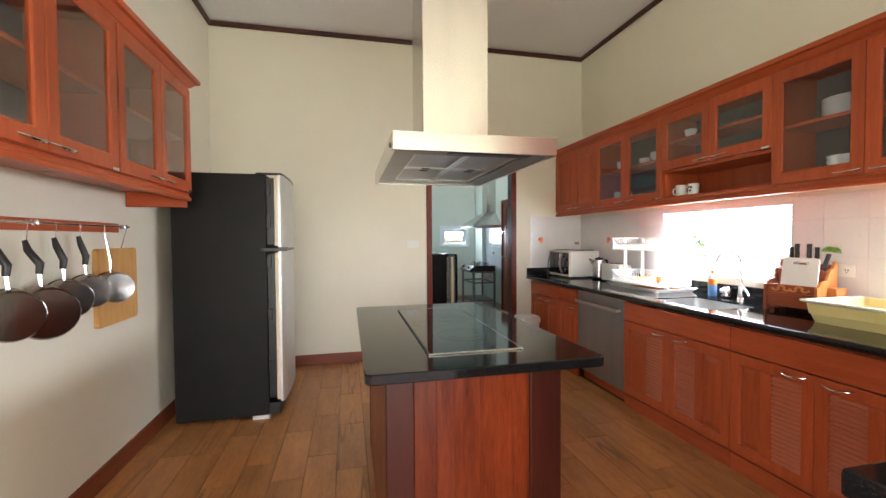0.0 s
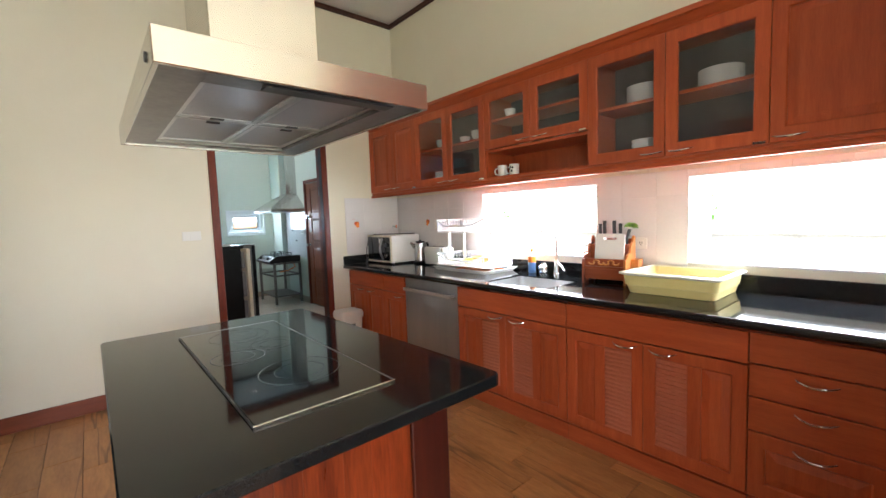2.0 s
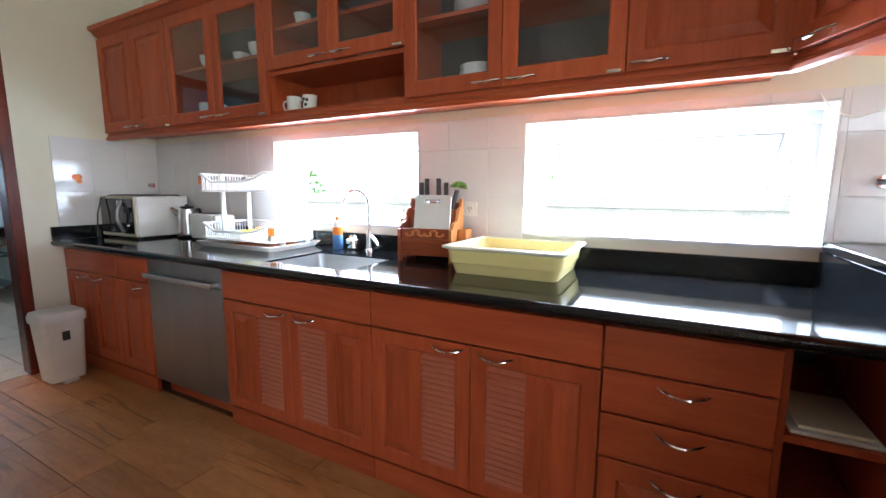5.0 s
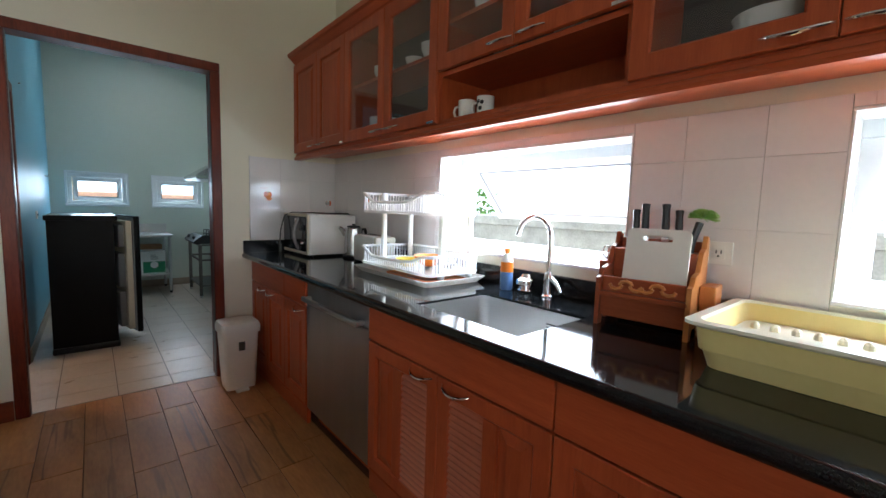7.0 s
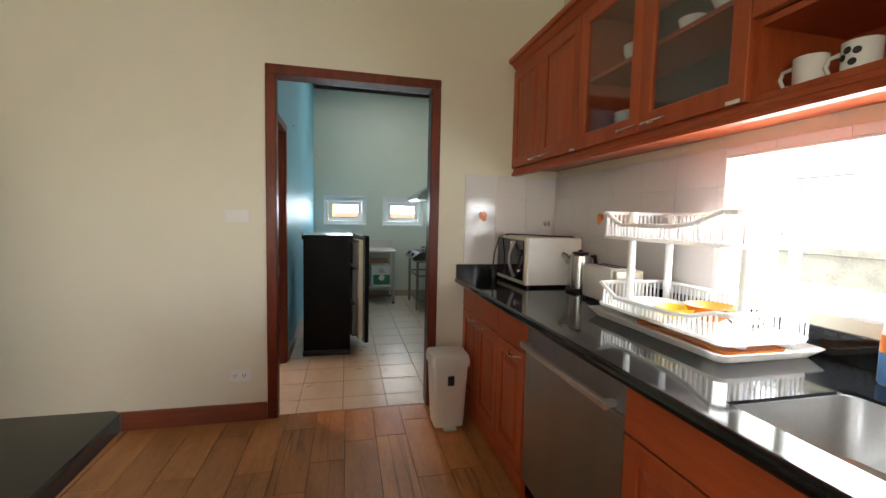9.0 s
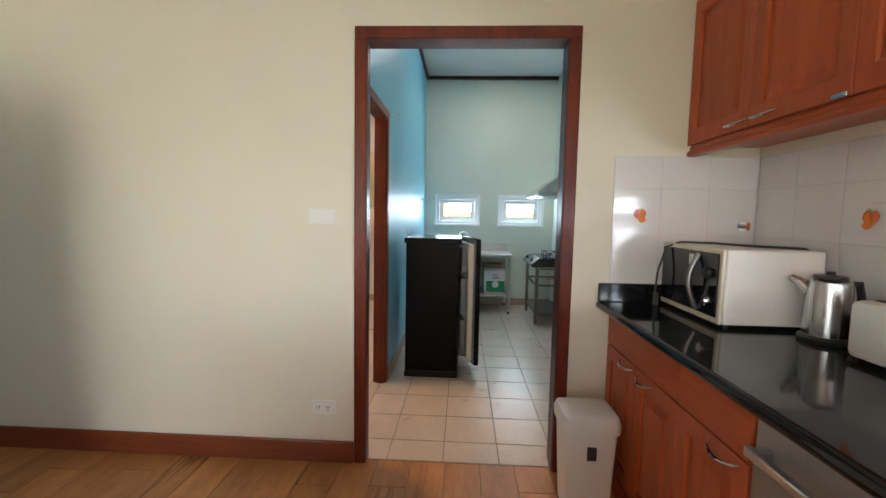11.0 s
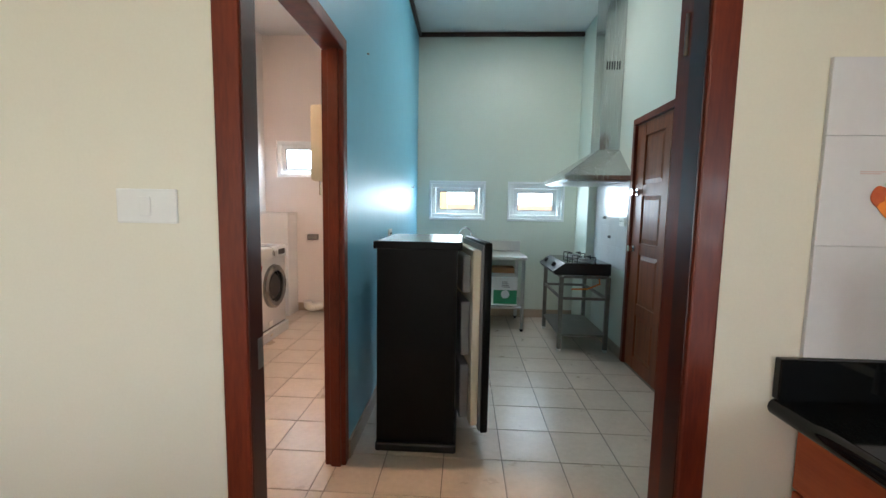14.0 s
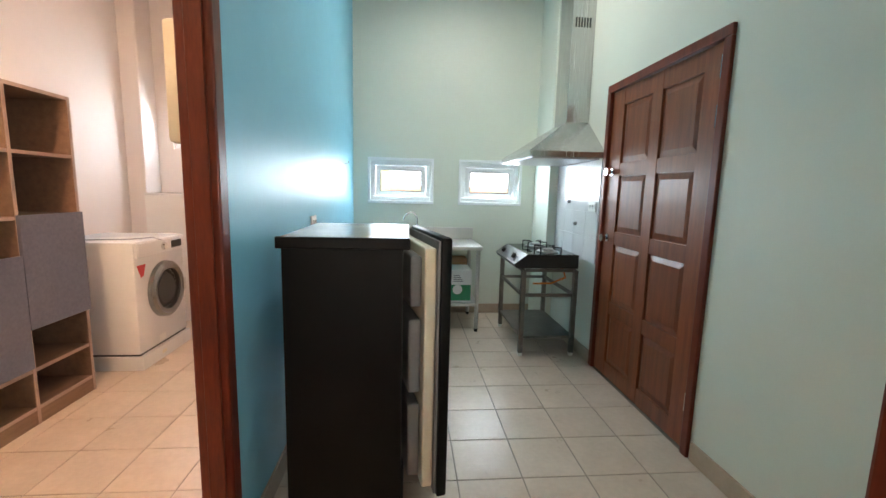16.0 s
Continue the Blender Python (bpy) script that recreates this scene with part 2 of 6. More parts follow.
CHERRY = surf("cherry_wood", (0.36, 0.064, 0.021), (0.49, 0.102, 0.033), 3.0, 0.36, bump=0.05, stretch=(9, 9, 0.9), fine=26, rvar=0.06, coat=0.08, spec=0.35, by_piece=0.10)
CHERRYH = surf("cherry_wood_cross_grain", (0.36, 0.064, 0.021), (0.49, 0.102, 0.033), 3.0, 0.36, bump=0.05, stretch=(9, 0.9, 9), fine=26, rvar=0.06, coat=0.08, spec=0.35, by_piece=0.10)
CHERRYX = surf("cherry_wood_long_grain", (0.36, 0.064, 0.021), (0.49, 0.102, 0.033), 3.0, 0.36, bump=0.05, stretch=(0.9, 9, 9), fine=26, rvar=0.06, coat=0.08, spec=0.35, by_piece=0.10)
# dark grey stands in for the dimness inside the cabinets
BACKSHADE = surf("cabinet_back_painted_shade", (0.075, 0.068, 0.066), (0.10, 0.09, 0.088), 3.0, 0.5)
# glossy cherry, base colour lightened to imitate light reflected off the slats
SLATSHEEN = surf("glossy_slat_wood_paled_for_sheen", (0.40, 0.095, 0.045), (0.58, 0.17, 0.085), 5.0, 0.34, stretch=(9, 0.9, 9), coat=0.8)
DARKIN = surf("cabinet_inside_wood", (0.10, 0.03, 0.015), (0.14, 0.045, 0.02), 3.0, 0.5, stretch=(9, 9, 0.9))
PANELRED = surf("red_plank_wood", (0.085, 0.010, 0.0035), (0.27, 0.046, 0.011), 2.2, 0.30, bump=0.06, stretch=(8, 8, 0.8), fine=22, rvar=0.08, coat=0.15, by_piece=0.32)
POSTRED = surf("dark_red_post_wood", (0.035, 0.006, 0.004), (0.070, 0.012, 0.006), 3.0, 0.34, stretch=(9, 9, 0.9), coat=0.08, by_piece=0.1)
JAMB = surf("door_frame_wood", (0.085, 0.011, 0.005), (0.20, 0.032, 0.011), 2.4, 0.40, bump=0.06, stretch=(6, 6, 0.8), fine=26, spec=0.38, coat=0.05)
DOORW = surf("door_wood", (0.14, 0.034, 0.012), (0.25, 0.068, 0.022), 3.0, 0.44, bump=0.05, stretch=(10, 10, 0.8), fine=26, coat=0.12, by_piece=0.08)
TRIMD = surf("dark_cornice_wood", (0.045, 0.014, 0.01), (0.07, 0.022, 0.014), 4.0, 0.4)
SKIRT = surf("skirting_wood", (0.16, 0.035, 0.016), (0.24, 0.055, 0.022), 4.0, 0.35, stretch=(1, 1, 8), coat=0.2)
GRANITE = surf("black_granite", (0.005, 0.0055, 0.006), (0.012, 0.013, 0.014), 260.0, 0.07, fine=420, spec=0.42, rvar=0.02)
STEEL = surf("brushed_steel", (0.55, 0.55, 0.54), (0.66, 0.66, 0.64), 3.0, 0.30, 1.0, stretch=(1, 40, 1), fine=90, rvar=0.06)
STEELV = surf("brushed_steel_upright", (0.50, 0.50, 0.50), (0.62, 0.62, 0.60), 3.0, 0.26, 1.0, stretch=(40, 40, 1), fine=90, rvar=0.06)
FRIDGES = surf("satin_silver_fridge_door", (0.58, 0.57, 0.54), (0.66, 0.65, 0.62), 3.0, 0.40, 0.75, stretch=(40, 40, 1), fine=90, rvar=0.05)
HOODST = surf("hood_steel", (0.64, 0.62, 0.56), (0.73, 0.71, 0.64), 1.6, 0.24, 1.0, bump=0.10, stretch=(2, 2, 0.5), fine=8, rvar=0.05)
STAND = surf("dark_worn_steel", (0.17, 0.155, 0.145), (0.28, 0.26, 0.24), 9.0, 0.34, 1.0, rvar=0.08)
DWST = surf("dishwasher_steel", (0.34, 0.37, 0.41), (0.42, 0.45, 0.49), 1.5, 0.34, 1.0, stretch=(6, 6, 0.6), fine=60, rvar=0.04)
CHROME = surf("chrome", (0.75, 0.75, 0.75), (0.82, 0.82, 0.82), 6.0, 0.12, 1.0)
DKSTEEL = surf("dull_steel", (0.26, 0.25, 0.25), (0.36, 0.35, 0.34), 9.0, 0.36, 1.0, rvar=0.1)
MESHF = surf("grease_filter", (0.40, 0.41, 0.43), (0.48, 0.49, 0.51), 130.0, 0.42, 0.8, bump=0.5, fine=240)
WHITEP = surf("white_plastic", (0.78, 0.77, 0.73), (0.83, 0.82, 0.78), 5.0, 0.35)
RACKP = surf("translucent_white_plastic", (0.84, 0.83, 0.79), (0.87, 0.86, 0.82), 5.0, 0.35, sss=0.7)
SINKST = surf("satin_sink_steel", (0.62, 0.62, 0.61), (0.70, 0.70, 0.69), 2.0, 0.32, 1.0, fine=120, rvar=0.05)
WHITEF = surf("white_window_frame", (0.76, 0.80, 0.82), (0.82, 0.85, 0.87), 5.0, 0.35)
WHITE = surf("white_enamel", (0.80, 0.80, 0.79), (0.84, 0.84, 0.83), 5.0, 0.25, coat=0.3)
CERAM = surf("white_ceramic", (0.80, 0.80, 0.78), (0.84, 0.84, 0.82), 5.0, 0.15, coat=0.5)
CREAMP = surf("cream_plastic", (0.68, 0.62, 0.48), (0.74, 0.68, 0.54), 5.0, 0.4)
BLACKP = surf("black_plastic", (0.012, 0.012, 0.013), (0.02, 0.02, 0.021), 30.0, 0.35)
BLACKG = surf("black_glass", (0.006, 0.007, 0.008), (0.009, 0.010, 0.011), 20.0, 0.05, spec=0.6)
FRIDGEK = surf("black_textured_fridge", (0.008, 0.0078, 0.0078), (0.013, 0.0125, 0.0125), 4.0, 0.5, bump=0.10, fine=420, spec=0.25)
FRIDGED = surf("black_small_fridge", (0.004, 0.0038, 0.0038), (0.007, 0.0067, 0.0067), 4.0, 0.45, bump=0.10, fine=420, spec=0.16)
GASKET = surf("grey_gasket", (0.20, 0.20, 0.20), (0.25, 0.25, 0.25), 8.0, 0.6)
GLASSD = surf("smoked_cabinet_glass", (0.95, 0.97, 0.97), None, 2.0, 0.03, trans=1.0, ior=1.45)
GLASS = surf("window_glass", (0.96, 0.98, 0.98), None, 2.0, 0.0, trans=1.0, ior=1.02)
TILEW = surf("white_wall_tile", (0.72, 0.70, 0.70), (0.77, 0.75, 0.75), 3.0, 0.12, coat=0.4, by_piece=0.02)
GROUT = surf("pale_grout", (0.66, 0.64, 0.63), (0.71, 0.69, 0.68), 20.0, 0.8)
FTILE = surf("beige_floor_tile", (0.54, 0.445, 0.355), (0.63, 0.53, 0.435), 5.0, 0.30, bump=0.08, fine=40, rvar=0.08, by_piece=0.04)
FGROUT = surf("dark_floor_grout", (0.20, 0.17, 0.14), (0.26, 0.22, 0.18), 20.0, 0.85)
TSKIRT = surf("beige_tile_skirting", (0.38, 0.30, 0.22), (0.46, 0.37, 0.28), 5.0, 0.4)
PLANK = surf("wood_look_floor_tile", (0.34, 0.138, 0.043), (0.56, 0.262, 0.095), 1.9, 0.36, bump=0.22, stretch=(5, 1.0, 5), fine=16, rvar=0.1, by_piece=0.14, crack=0.5)
PGROUT = surf("plank_joint", (0.10, 0.05, 0.025), (0.14, 0.07, 0.035), 20.0, 0.85)
PINE = surf("orange_pine", (0.52, 0.19, 0.05), (0.66, 0.28, 0.09), 3.0, 0.35, stretch=(9, 9, 0.9), bump=0.05)
RACKW = surf("red_brown_carved_wood", (0.25, 0.052, 0.018), (0.38, 0.092, 0.032), 4.0, 0.35, stretch=(9, 1, 9), bump=0.08)
BOARD = surf("pale_chopping_board_wood", (0.60, 0.30, 0.09), (0.72, 0.41, 0.15), 3.0, 0.5, stretch=(9, 9, 0.9))
YELLOW = surf("pale_yellow_plastic", (0.80, 0.66, 0.26), (0.85, 0.71, 0.31), 4.0, 0.35)
IVORY = surf("ivory_plastic", (0.76, 0.74, 0.58), (0.80, 0.78, 0.63), 4.0, 0.35)
ORANGE = surf("orange_plastic", (0.85, 0.22, 0.02), (0.90, 0.27, 0.03), 6.0, 0.35)
YELLB = surf("bright_yellow_plastic", (0.85, 0.62, 0.05), (0.90, 0.68, 0.08), 6.0, 0.35)
BLUEL = surf("blue_soap_label", (0.14, 0.32, 0.70), (0.20, 0.40, 0.78), 20.0, 0.3)
GREENC = surf("green_plastic", (0.16, 0.32, 0.05), (0.24, 0.42, 0.08), 12.0, 0.5)
GREENL = surf("green_carton_print", (0.02, 0.20, 0.09), (0.03, 0.25, 0.12), 12.0, 0.5)
CARD = surf("brown_cardboard", (0.36, 0.20, 0.09), (0.44, 0.26, 0.13), 8.0, 0.8)
PAPER = surf("white_paper", (0.76, 0.76, 0.74), (0.82, 0.82, 0.80), 20.0, 0.85, bump=0.1)
REDP = surf("red_print", (0.45, 0.02, 0.02), (0.52, 0.03, 0.03), 20.0, 0.4)
TOMATO = surf("tomato_print", (0.62, 0.10, 0.03), (0.72, 0.16, 0.05), 18.0, 0.2)
SHELFW = surf("grey_oak_board", (0.19, 0.115, 0.075), (0.28, 0.18, 0.12), 3.0, 0.5, stretch=(9, 1.2, 9), bump=0.04)
SHELFE = surf("pale_shelf_edge_band", (0.36, 0.26, 0.21), (0.46, 0.34, 0.28), 4.0, 0.45)
SHELFG = surf("blue_grey_door_board", (0.13, 0.14, 0.19), (0.16, 0.17, 0.22), 60.0, 0.5)
LAWN = surf("garden_grass", (0.05, 0.11, 0.02), (0.09, 0.17, 0.04), 6.0, 0.9, bump=0.4)
RENDERW = surf("white_rendered_garden_wall", (0.76, 0.75, 0.72), (0.82, 0.81, 0.78), 2.0, 0.8, bump=0.1)
CONC = surf("weathered_concrete", (0.20, 0.20, 0.195), (0.36, 0.36, 0.345), 5.0, 0.85, bump=0.3)
LEAF = surf("garden_leaf", (0.09, 0.20, 0.025), (0.16, 0.32, 0.05), 9.0, 0.5, by_piece=0.2)
ROOFO = surf("orange_roof_tile", (0.46, 0.24, 0.16), (0.56, 0.31, 0.21), 6.0, 0.6)
FROST = surf("frosted_sash_glass", (0.95, 0.97, 0.97), None, 2.0, 0.22, trans=1.0, ior=1.05)
PAVE = surf("pale_concrete_paving", (0.66, 0.65, 0.62), (0.74, 0.73, 0.70), 3.0, 0.85, bump=0.1)
CORDG = surf("grey_cable_plastic", (0.05, 0.05, 0.052), None, 5.0, 0.45)
LAMPON = glow("lamp_diffuser", (1.0, 0.97, 0.9), 25.0)

# ---- setting ----
KX0, KX1, KY0, KY1, KZ = -0.46, 3.73, -3.6, 6.10, 3.575
BX0, BX1, BY0, BY1, BZ = 1.742, 3.72, 6.22, 10.19, 3.32
LX0, LX1, LZ = -0.28, 1.652, 3.30
W1, W2 = (3.568, 4.71, 1.04, 1.58), (1.834, 2.98, 1.04, 1.58)
wall("wall_east", "x", KX1, KX1 + 0.22, KY0, KY1 + 0.06, 0, KZ, [W1, W2], CREAM, "cream painted wall with two low kitchen windows")
# the west opening is assumed, cut out of view for the fill lamp
wall("wall_west", "x", KX0 - 0.15, KX0, KY0, KY1, 0, KZ, [(-1.7, 1.15, 0.12, 2.2)], CREAM, "cream painted kitchen wall with an assumed wide opening out of view")
wall("wall_north", "y", KY1, BY0 - 0.06, KX0 - 0.15, KX1, 0, KZ, [(1.80, 2.83, -1, 2.19)], CREAM, "cream painted wall with a dark wood doorway")
wall("wall_south", "y", KY0 - 0.15, KY0, KX0 - 0.15, KX1 + 0.22, 0, KZ, [(-0.4, 3.6, 0.05, 2.5)], CREAM, "cream wall with a wide glazed opening")
wall("wall_back_room_south", "y", BY0 - 0.06, BY0, LX0 - 0.15, BX1, 0, 3.5, [(1.775, 2.83, -1, 2.19)], MINT, "pale mint wall round the doorway")
wall("wall_back_room_east", "x", BX1, BX1 + 0.23, BY0 - 0.06, BY1 + 0.2, 0, 3.5, [(7.69, 8.765, -1, 2.02)], MINT, "pale mint painted wall with a panelled door")
wall("wall_back_room_north", "y", BY1, BY1 + 0.2, LX1, BX1, 0, 3.5, [(1.917, 2.532, 1.195, 1.60), (2.852, 3.46, 1.195, 1.60)], MINT, "pale mint wall with two small windows")
wall("wall_laundry_north", "y", BY1, BY1 + 0.2, LX0 - 0.15, LX1, 0, 3.5, [(0.02, 0.62, 1.65, 2.08)], LAUN, "pale pinkish laundry wall with a small high window")
wall("wall_blue", "x", LX1 + 0.045, BX0, BY0, BY1, 0, 3.5, [(6.255, 7.165, -1, 2.05)], BLUE, "glossy blue painted partition wall")
wall("wall_laundry_east", "x", LX1, LX1 + 0.045, BY0, BY1, 0, 3.5, [(6.255, 7.165, -1, 2.05)], LAUN, "pale laundry side of the partition wall")
wall("wall_laundry_west", "x", LX0 - 0.15, LX0, BY0, BY1, 0, 3.5, [], LAUN, "pale pinkish laundry wall")
for nm, a, b, lab in (
    ("ceiling_kitchen", (KX0 - 0.15, KY0 - 0.15, KZ), (KX1 + 0.22, KY1 + 0.06, KZ + 0.12), "flat white kitchen ceiling"),
    ("ceiling_back_room", (LX1 + 0.06, BY0, BZ), (BX1, BY1, BZ + 0.12), "flat white back room ceiling"),
    ("ceiling_laundry", (LX0, BY0, LZ), (LX1, BY1, LZ + 0.12), "flat white laundry ceiling"),
):
    solo(nm, boxes((a, b)), CEIL, lab, "ceiling", kind="structure")
solo("roof_slab", boxes(((KX0 - 0.3, KY0 - 0.3, 3.72), (KX1 + 0.4, BY1 + 0.4, 3.9))), CONC, "plain concrete roof slab over the rooms", "roof", kind="structure")


def cornice(name, pts, z, inward, material=TRIMD, h=0.05, d=0.035):
    bm = B()
    for (x0, y0), (x1, y1), (ix, iy) in zip(pts, pts[1:], inward):
        lo = (min(x0, x1) + min(ix * d, 0), min(y0, y1) + min(iy * d, 0), z - h)
        hi = (max(x0, x1) + max(ix * d, 0), max(y0, y1) + max(iy * d, 0), z - 0.002)
        box(bm, lo, hi, 0.008, 1)
    return solo(name, bm, material, "dark stained wooden ceiling cornice", "trim", kind="structure")


cornice("trim_kitchen", [(KX0, KY0), (KX0, KY1), (KX1, KY1), (KX1, KY0)], KZ, [(1, 0), (0, -1), (-1, 0)])
cornice("trim_back_room", [(BX0, BY0), (BX0, BY1), (BX1, BY1), (BX1, BY0)], BZ, [(1, 0), (0, -1), (-1, 0)])
solo("baseboard_kitchen", boxes(((KX0 + 0.018, KY1 - 0.018, 0), (1.765, KY1, 0.115)), ((KX0, KY0, 0), (KX0 + 0.018, KY1, 0.115)), bev=0.004), SKIRT, "reddish wooden skirting board", "baseboard", kind="structure")
solo("baseboard_back_room", boxes(((BX1 - 0.012, BY0, 0), (BX1, 7.64, 0.10)), ((BX1 - 0.012, 8.815, 0), (BX1, BY1, 0.10)), ((BX0 + 0.012, BY1 - 0.012, 0), (BX1 - 0.012, BY1, 0.10)), ((BX0, 7.2, 0), (BX0 + 0.012, BY1, 0.10)), bev=0.003), TSKIRT, "beige tile skirting", "baseboard", kind="structure")
solo("baseboard_laundry", boxes(((LX0 + 0.012, BY1 - 0.012, 0), (LX1 - 0.012, BY1, 0.10)), ((LX0, BY0, 0), (LX0 + 0.012, BY1, 0.10)), ((LX1 - 0.012, 7.2, 0), (LX1, BY1, 0.10)), bev=0.003), TSKIRT, "beige tile skirting in the laundry", "baseboard", kind="structure")
column = solo("column_laundry", boxes(((LX0, 9.95, 0), (LX0 + 0.16, BY1, LZ)), bev=0.01), LAUN, "pale boxed pipe column in the laundry corner", "column", kind="structure")
solo("column_back_room", boxes(((BX1 - 0.09, 9.72, 0), (BX1, BY1, BZ)), bev=0.006), MINT, "pale mint column in the corner", "column", kind="structure")


def door_frame(name, axis, t0, t1, u0, u1, h, w, material, label, proud=0.02, rebate=0.0):
    """Jambs and head round an opening u0..u1, through a wall t0..t1."""
    f = thing(name, ((t0 + t1) / 2, (u0 + u1) / 2, 0) if axis == "x" else ((u0 + u1) / 2, (t0 + t1) / 2, 0), label, "door frame", kind="structure")
    a, b = t0 - proud, t1 + 0.004

    def bx(ua, ub, za, zb):
        return boxes(((a, ua, za), (b, ub, zb)) if axis == "x" else ((ua, a, za), (ub, b, zb)), bev=0.006)
    if rebate:
        part("jamb", boxes(((u0 - w * 0.55, a, 0), (u0 + w * 0.45, t0 + rebate, h)), bev=0.006), material, f)
        part("jamb_rebate", boxes(((u0 - w * 0.55, t0 + rebate, 0), (u0 - w * 0.25, b, h))), material, f)
    else:
        part("jamb", bx(u0 - w * 0.55, u0 + w * 0.45, 0, h), material, f)
    part("jamb", bx(u1 - w * 0.45, u1 + w * 0.55, 0, h), material, f)
    part("head", bx(u0 - w * 0.55, u1 + w * 0.55, h, h + w), material, f)
    mid = (a + b) / 2
    sb = B()
    for u, s in ((u0 + w * 0.45, 1), (u1 - w * 0.45, -1))[1 if rebate else 0:]:
        p, q = sorted((u, u + s * 0.012))
        box(sb, *(((mid - 0.02, p, 0), (mid + 0.03, q, h)) if axis == "x" else ((p, mid - 0.02, 0), (q, mid + 0.03, h))), 0.002, 1)
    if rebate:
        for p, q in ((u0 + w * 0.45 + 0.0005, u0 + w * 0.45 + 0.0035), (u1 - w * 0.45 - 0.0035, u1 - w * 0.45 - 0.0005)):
            part("reveal_board", boxes(((p, a + 0.008, 0), (q, t0 + rebate - 0.003, h - 0.001))), POSTRED, f, "thin darker board on the inner face")
    else:
        part("door_stop", sb, material, f)
    return f


kf = door_frame("door_1", "y", KY1, BY0, 1.80, 2.83, 2.165, 0.06, JAMB, "dark red wood frame of the open kitchen doorway", 0.012, 0.06)
lf = door_frame("door_2", "x", LX1, BX0, 6.255, 7.165, 2.02, 0.06, JAMB, "dark red wood frame of the laundry doorway", 0.012)
part("strike_plate", boxes(((LX1 + 0.035, 7.132, 0.95), (LX1 + 0.06, 7.1377, 1.03)), bev=0.001), DKSTEEL, lf, "worn steel strike plate")
part("strike_plate", boxes(((1.8308, KY1 + 0.028, 0.91), (1.8335, KY1 + 0.052, 0.985)), bev=0.001), DKSTEEL, kf, "worn steel strike plate")
for z in (0.25, 1.65, 1.95):
    part("hinge", cyl(B(), (2.801, BY0 - 0.04, z), (2.801, BY0 - 0.04, z + 0.09), 0.005, n=10), STAND, kf)

# ---- windows ----
def awning_window(name, axis, face, out, u0, u1, z0, z1, tilt, label, frame_w=0.05, handle=True, pane_mat=None):
    """A top-hung window in a wall's opening: fixed frame, sash swung outwards by tilt degrees, glass, handle."""
    cx = face
    pane_mat = pane_mat or GLASS
    w = thing(name, (cx, (u0 + u1) / 2, z0) if axis == "x" else ((u0 + u1) / 2, cx, z0), label, "window", kind="structure")

    def P(t, u, z):
        return (t, u, z) if axis == "x" else (u, t, z)
    f = B()
    a, b = face, face + out * 0.06
    lo, hi = min(a, b), max(a, b)
    for ua, ub, za, zb in ((u0, u1, z0, z0 + frame_w), (u0, u1, z1 - frame_w, z1), (u0, u0 + frame_w, z0 + frame_w, z1 - frame_w), (u1 - frame_w, u1, z0 + frame_w, z1 - frame_w)):
        box(f, P(lo, ua, za), P(hi, ub, zb), 0.004, 1)
    part("window_frame", f, WHITEF, w)
    # sash, built upright and swung about its top edge
    s0, s1, t0, t1 = u0 + frame_w + 0.004, u1 - frame_w - 0.004, z0 + frame_w + 0.004, z1 - frame_w - 0.004
    top, q = t1, radians(tilt)

    def swing(bm):
        for v in bm.verts:
            d = (v.co.x if axis == "x" else v.co.y) - face
            h = v.co.z - top
            dd = d * math.cos(q) - out * h * math.sin(q)
            hh = h * math.cos(q) + out * d * math.sin(q)
            if axis == "x":
                v.co.x = face + dd
            else:
                v.co.y = face + dd
            v.co.z = top + hh
        return bm
    s = B()
    a, b = face + out * 0.02, face + out * 0.055
    lo, hi = min(a, b), max(a, b)
    k = 0.045
    for ua, ub, za, zb in ((s0, s1, t0, t0 + k), (s0, s1, t1 - k, t1), (s0, s0 + k, t0 + k, t1 - k), (s1 - k, s1, t0 + k, t1 - k)):
        box(s, P(lo, ua, za), P(hi, ub, zb), 0.003, 1)
    sash = part("sash", swing(s), WHITEF, w)
    g = B()
    box(g, P((lo + hi) / 2 - 0.003, s0 + k, t0 + k), P((lo + hi) / 2 + 0.003, s1 - k, t1 - k))
    pane = part("pane", swing(g), pane_mat, sash)
    pane.visible_shadow = False
    gk = B()
    e, g0, g1, h0, h1 = 0.009, s0 + k - 0.001, s1 - k + 0.001, t0 + k - 0.001, t1 - k + 0.001
    for ua, ub, za, zb in ((g0, g1, h0, h0 + e), (g0, g1, h1 - e, h1), (g0, g0 + e, h0 + e, h1 - e), (g1 - e, g1, h0 + e, h1 - e)):
        box(gk, P(lo - 0.001, ua, za), P(lo + 0.008, ub, zb))
    part("glazing_bead", swing(gk), GASKET, sash, "grey rubber glazing bead")
    if handle:
        hb = B()
        m = (u0 + u1) / 2
        box(hb, P(face - out * 0.012, m - 0.05, z0 + 0.02), P(face, m + 0.05, z0 + 0.034), 0.003, 1)
        tube(hb, [P(face - out * 0.014, m + 0.03, z0 + 0.03), P(face - out * 0.02, m, z0 + 0.045), P(face - out * 0.02, m - 0.03, z0 + 0.06)], 0.005)
        part("handle", hb, WHITEF, w)
    return w


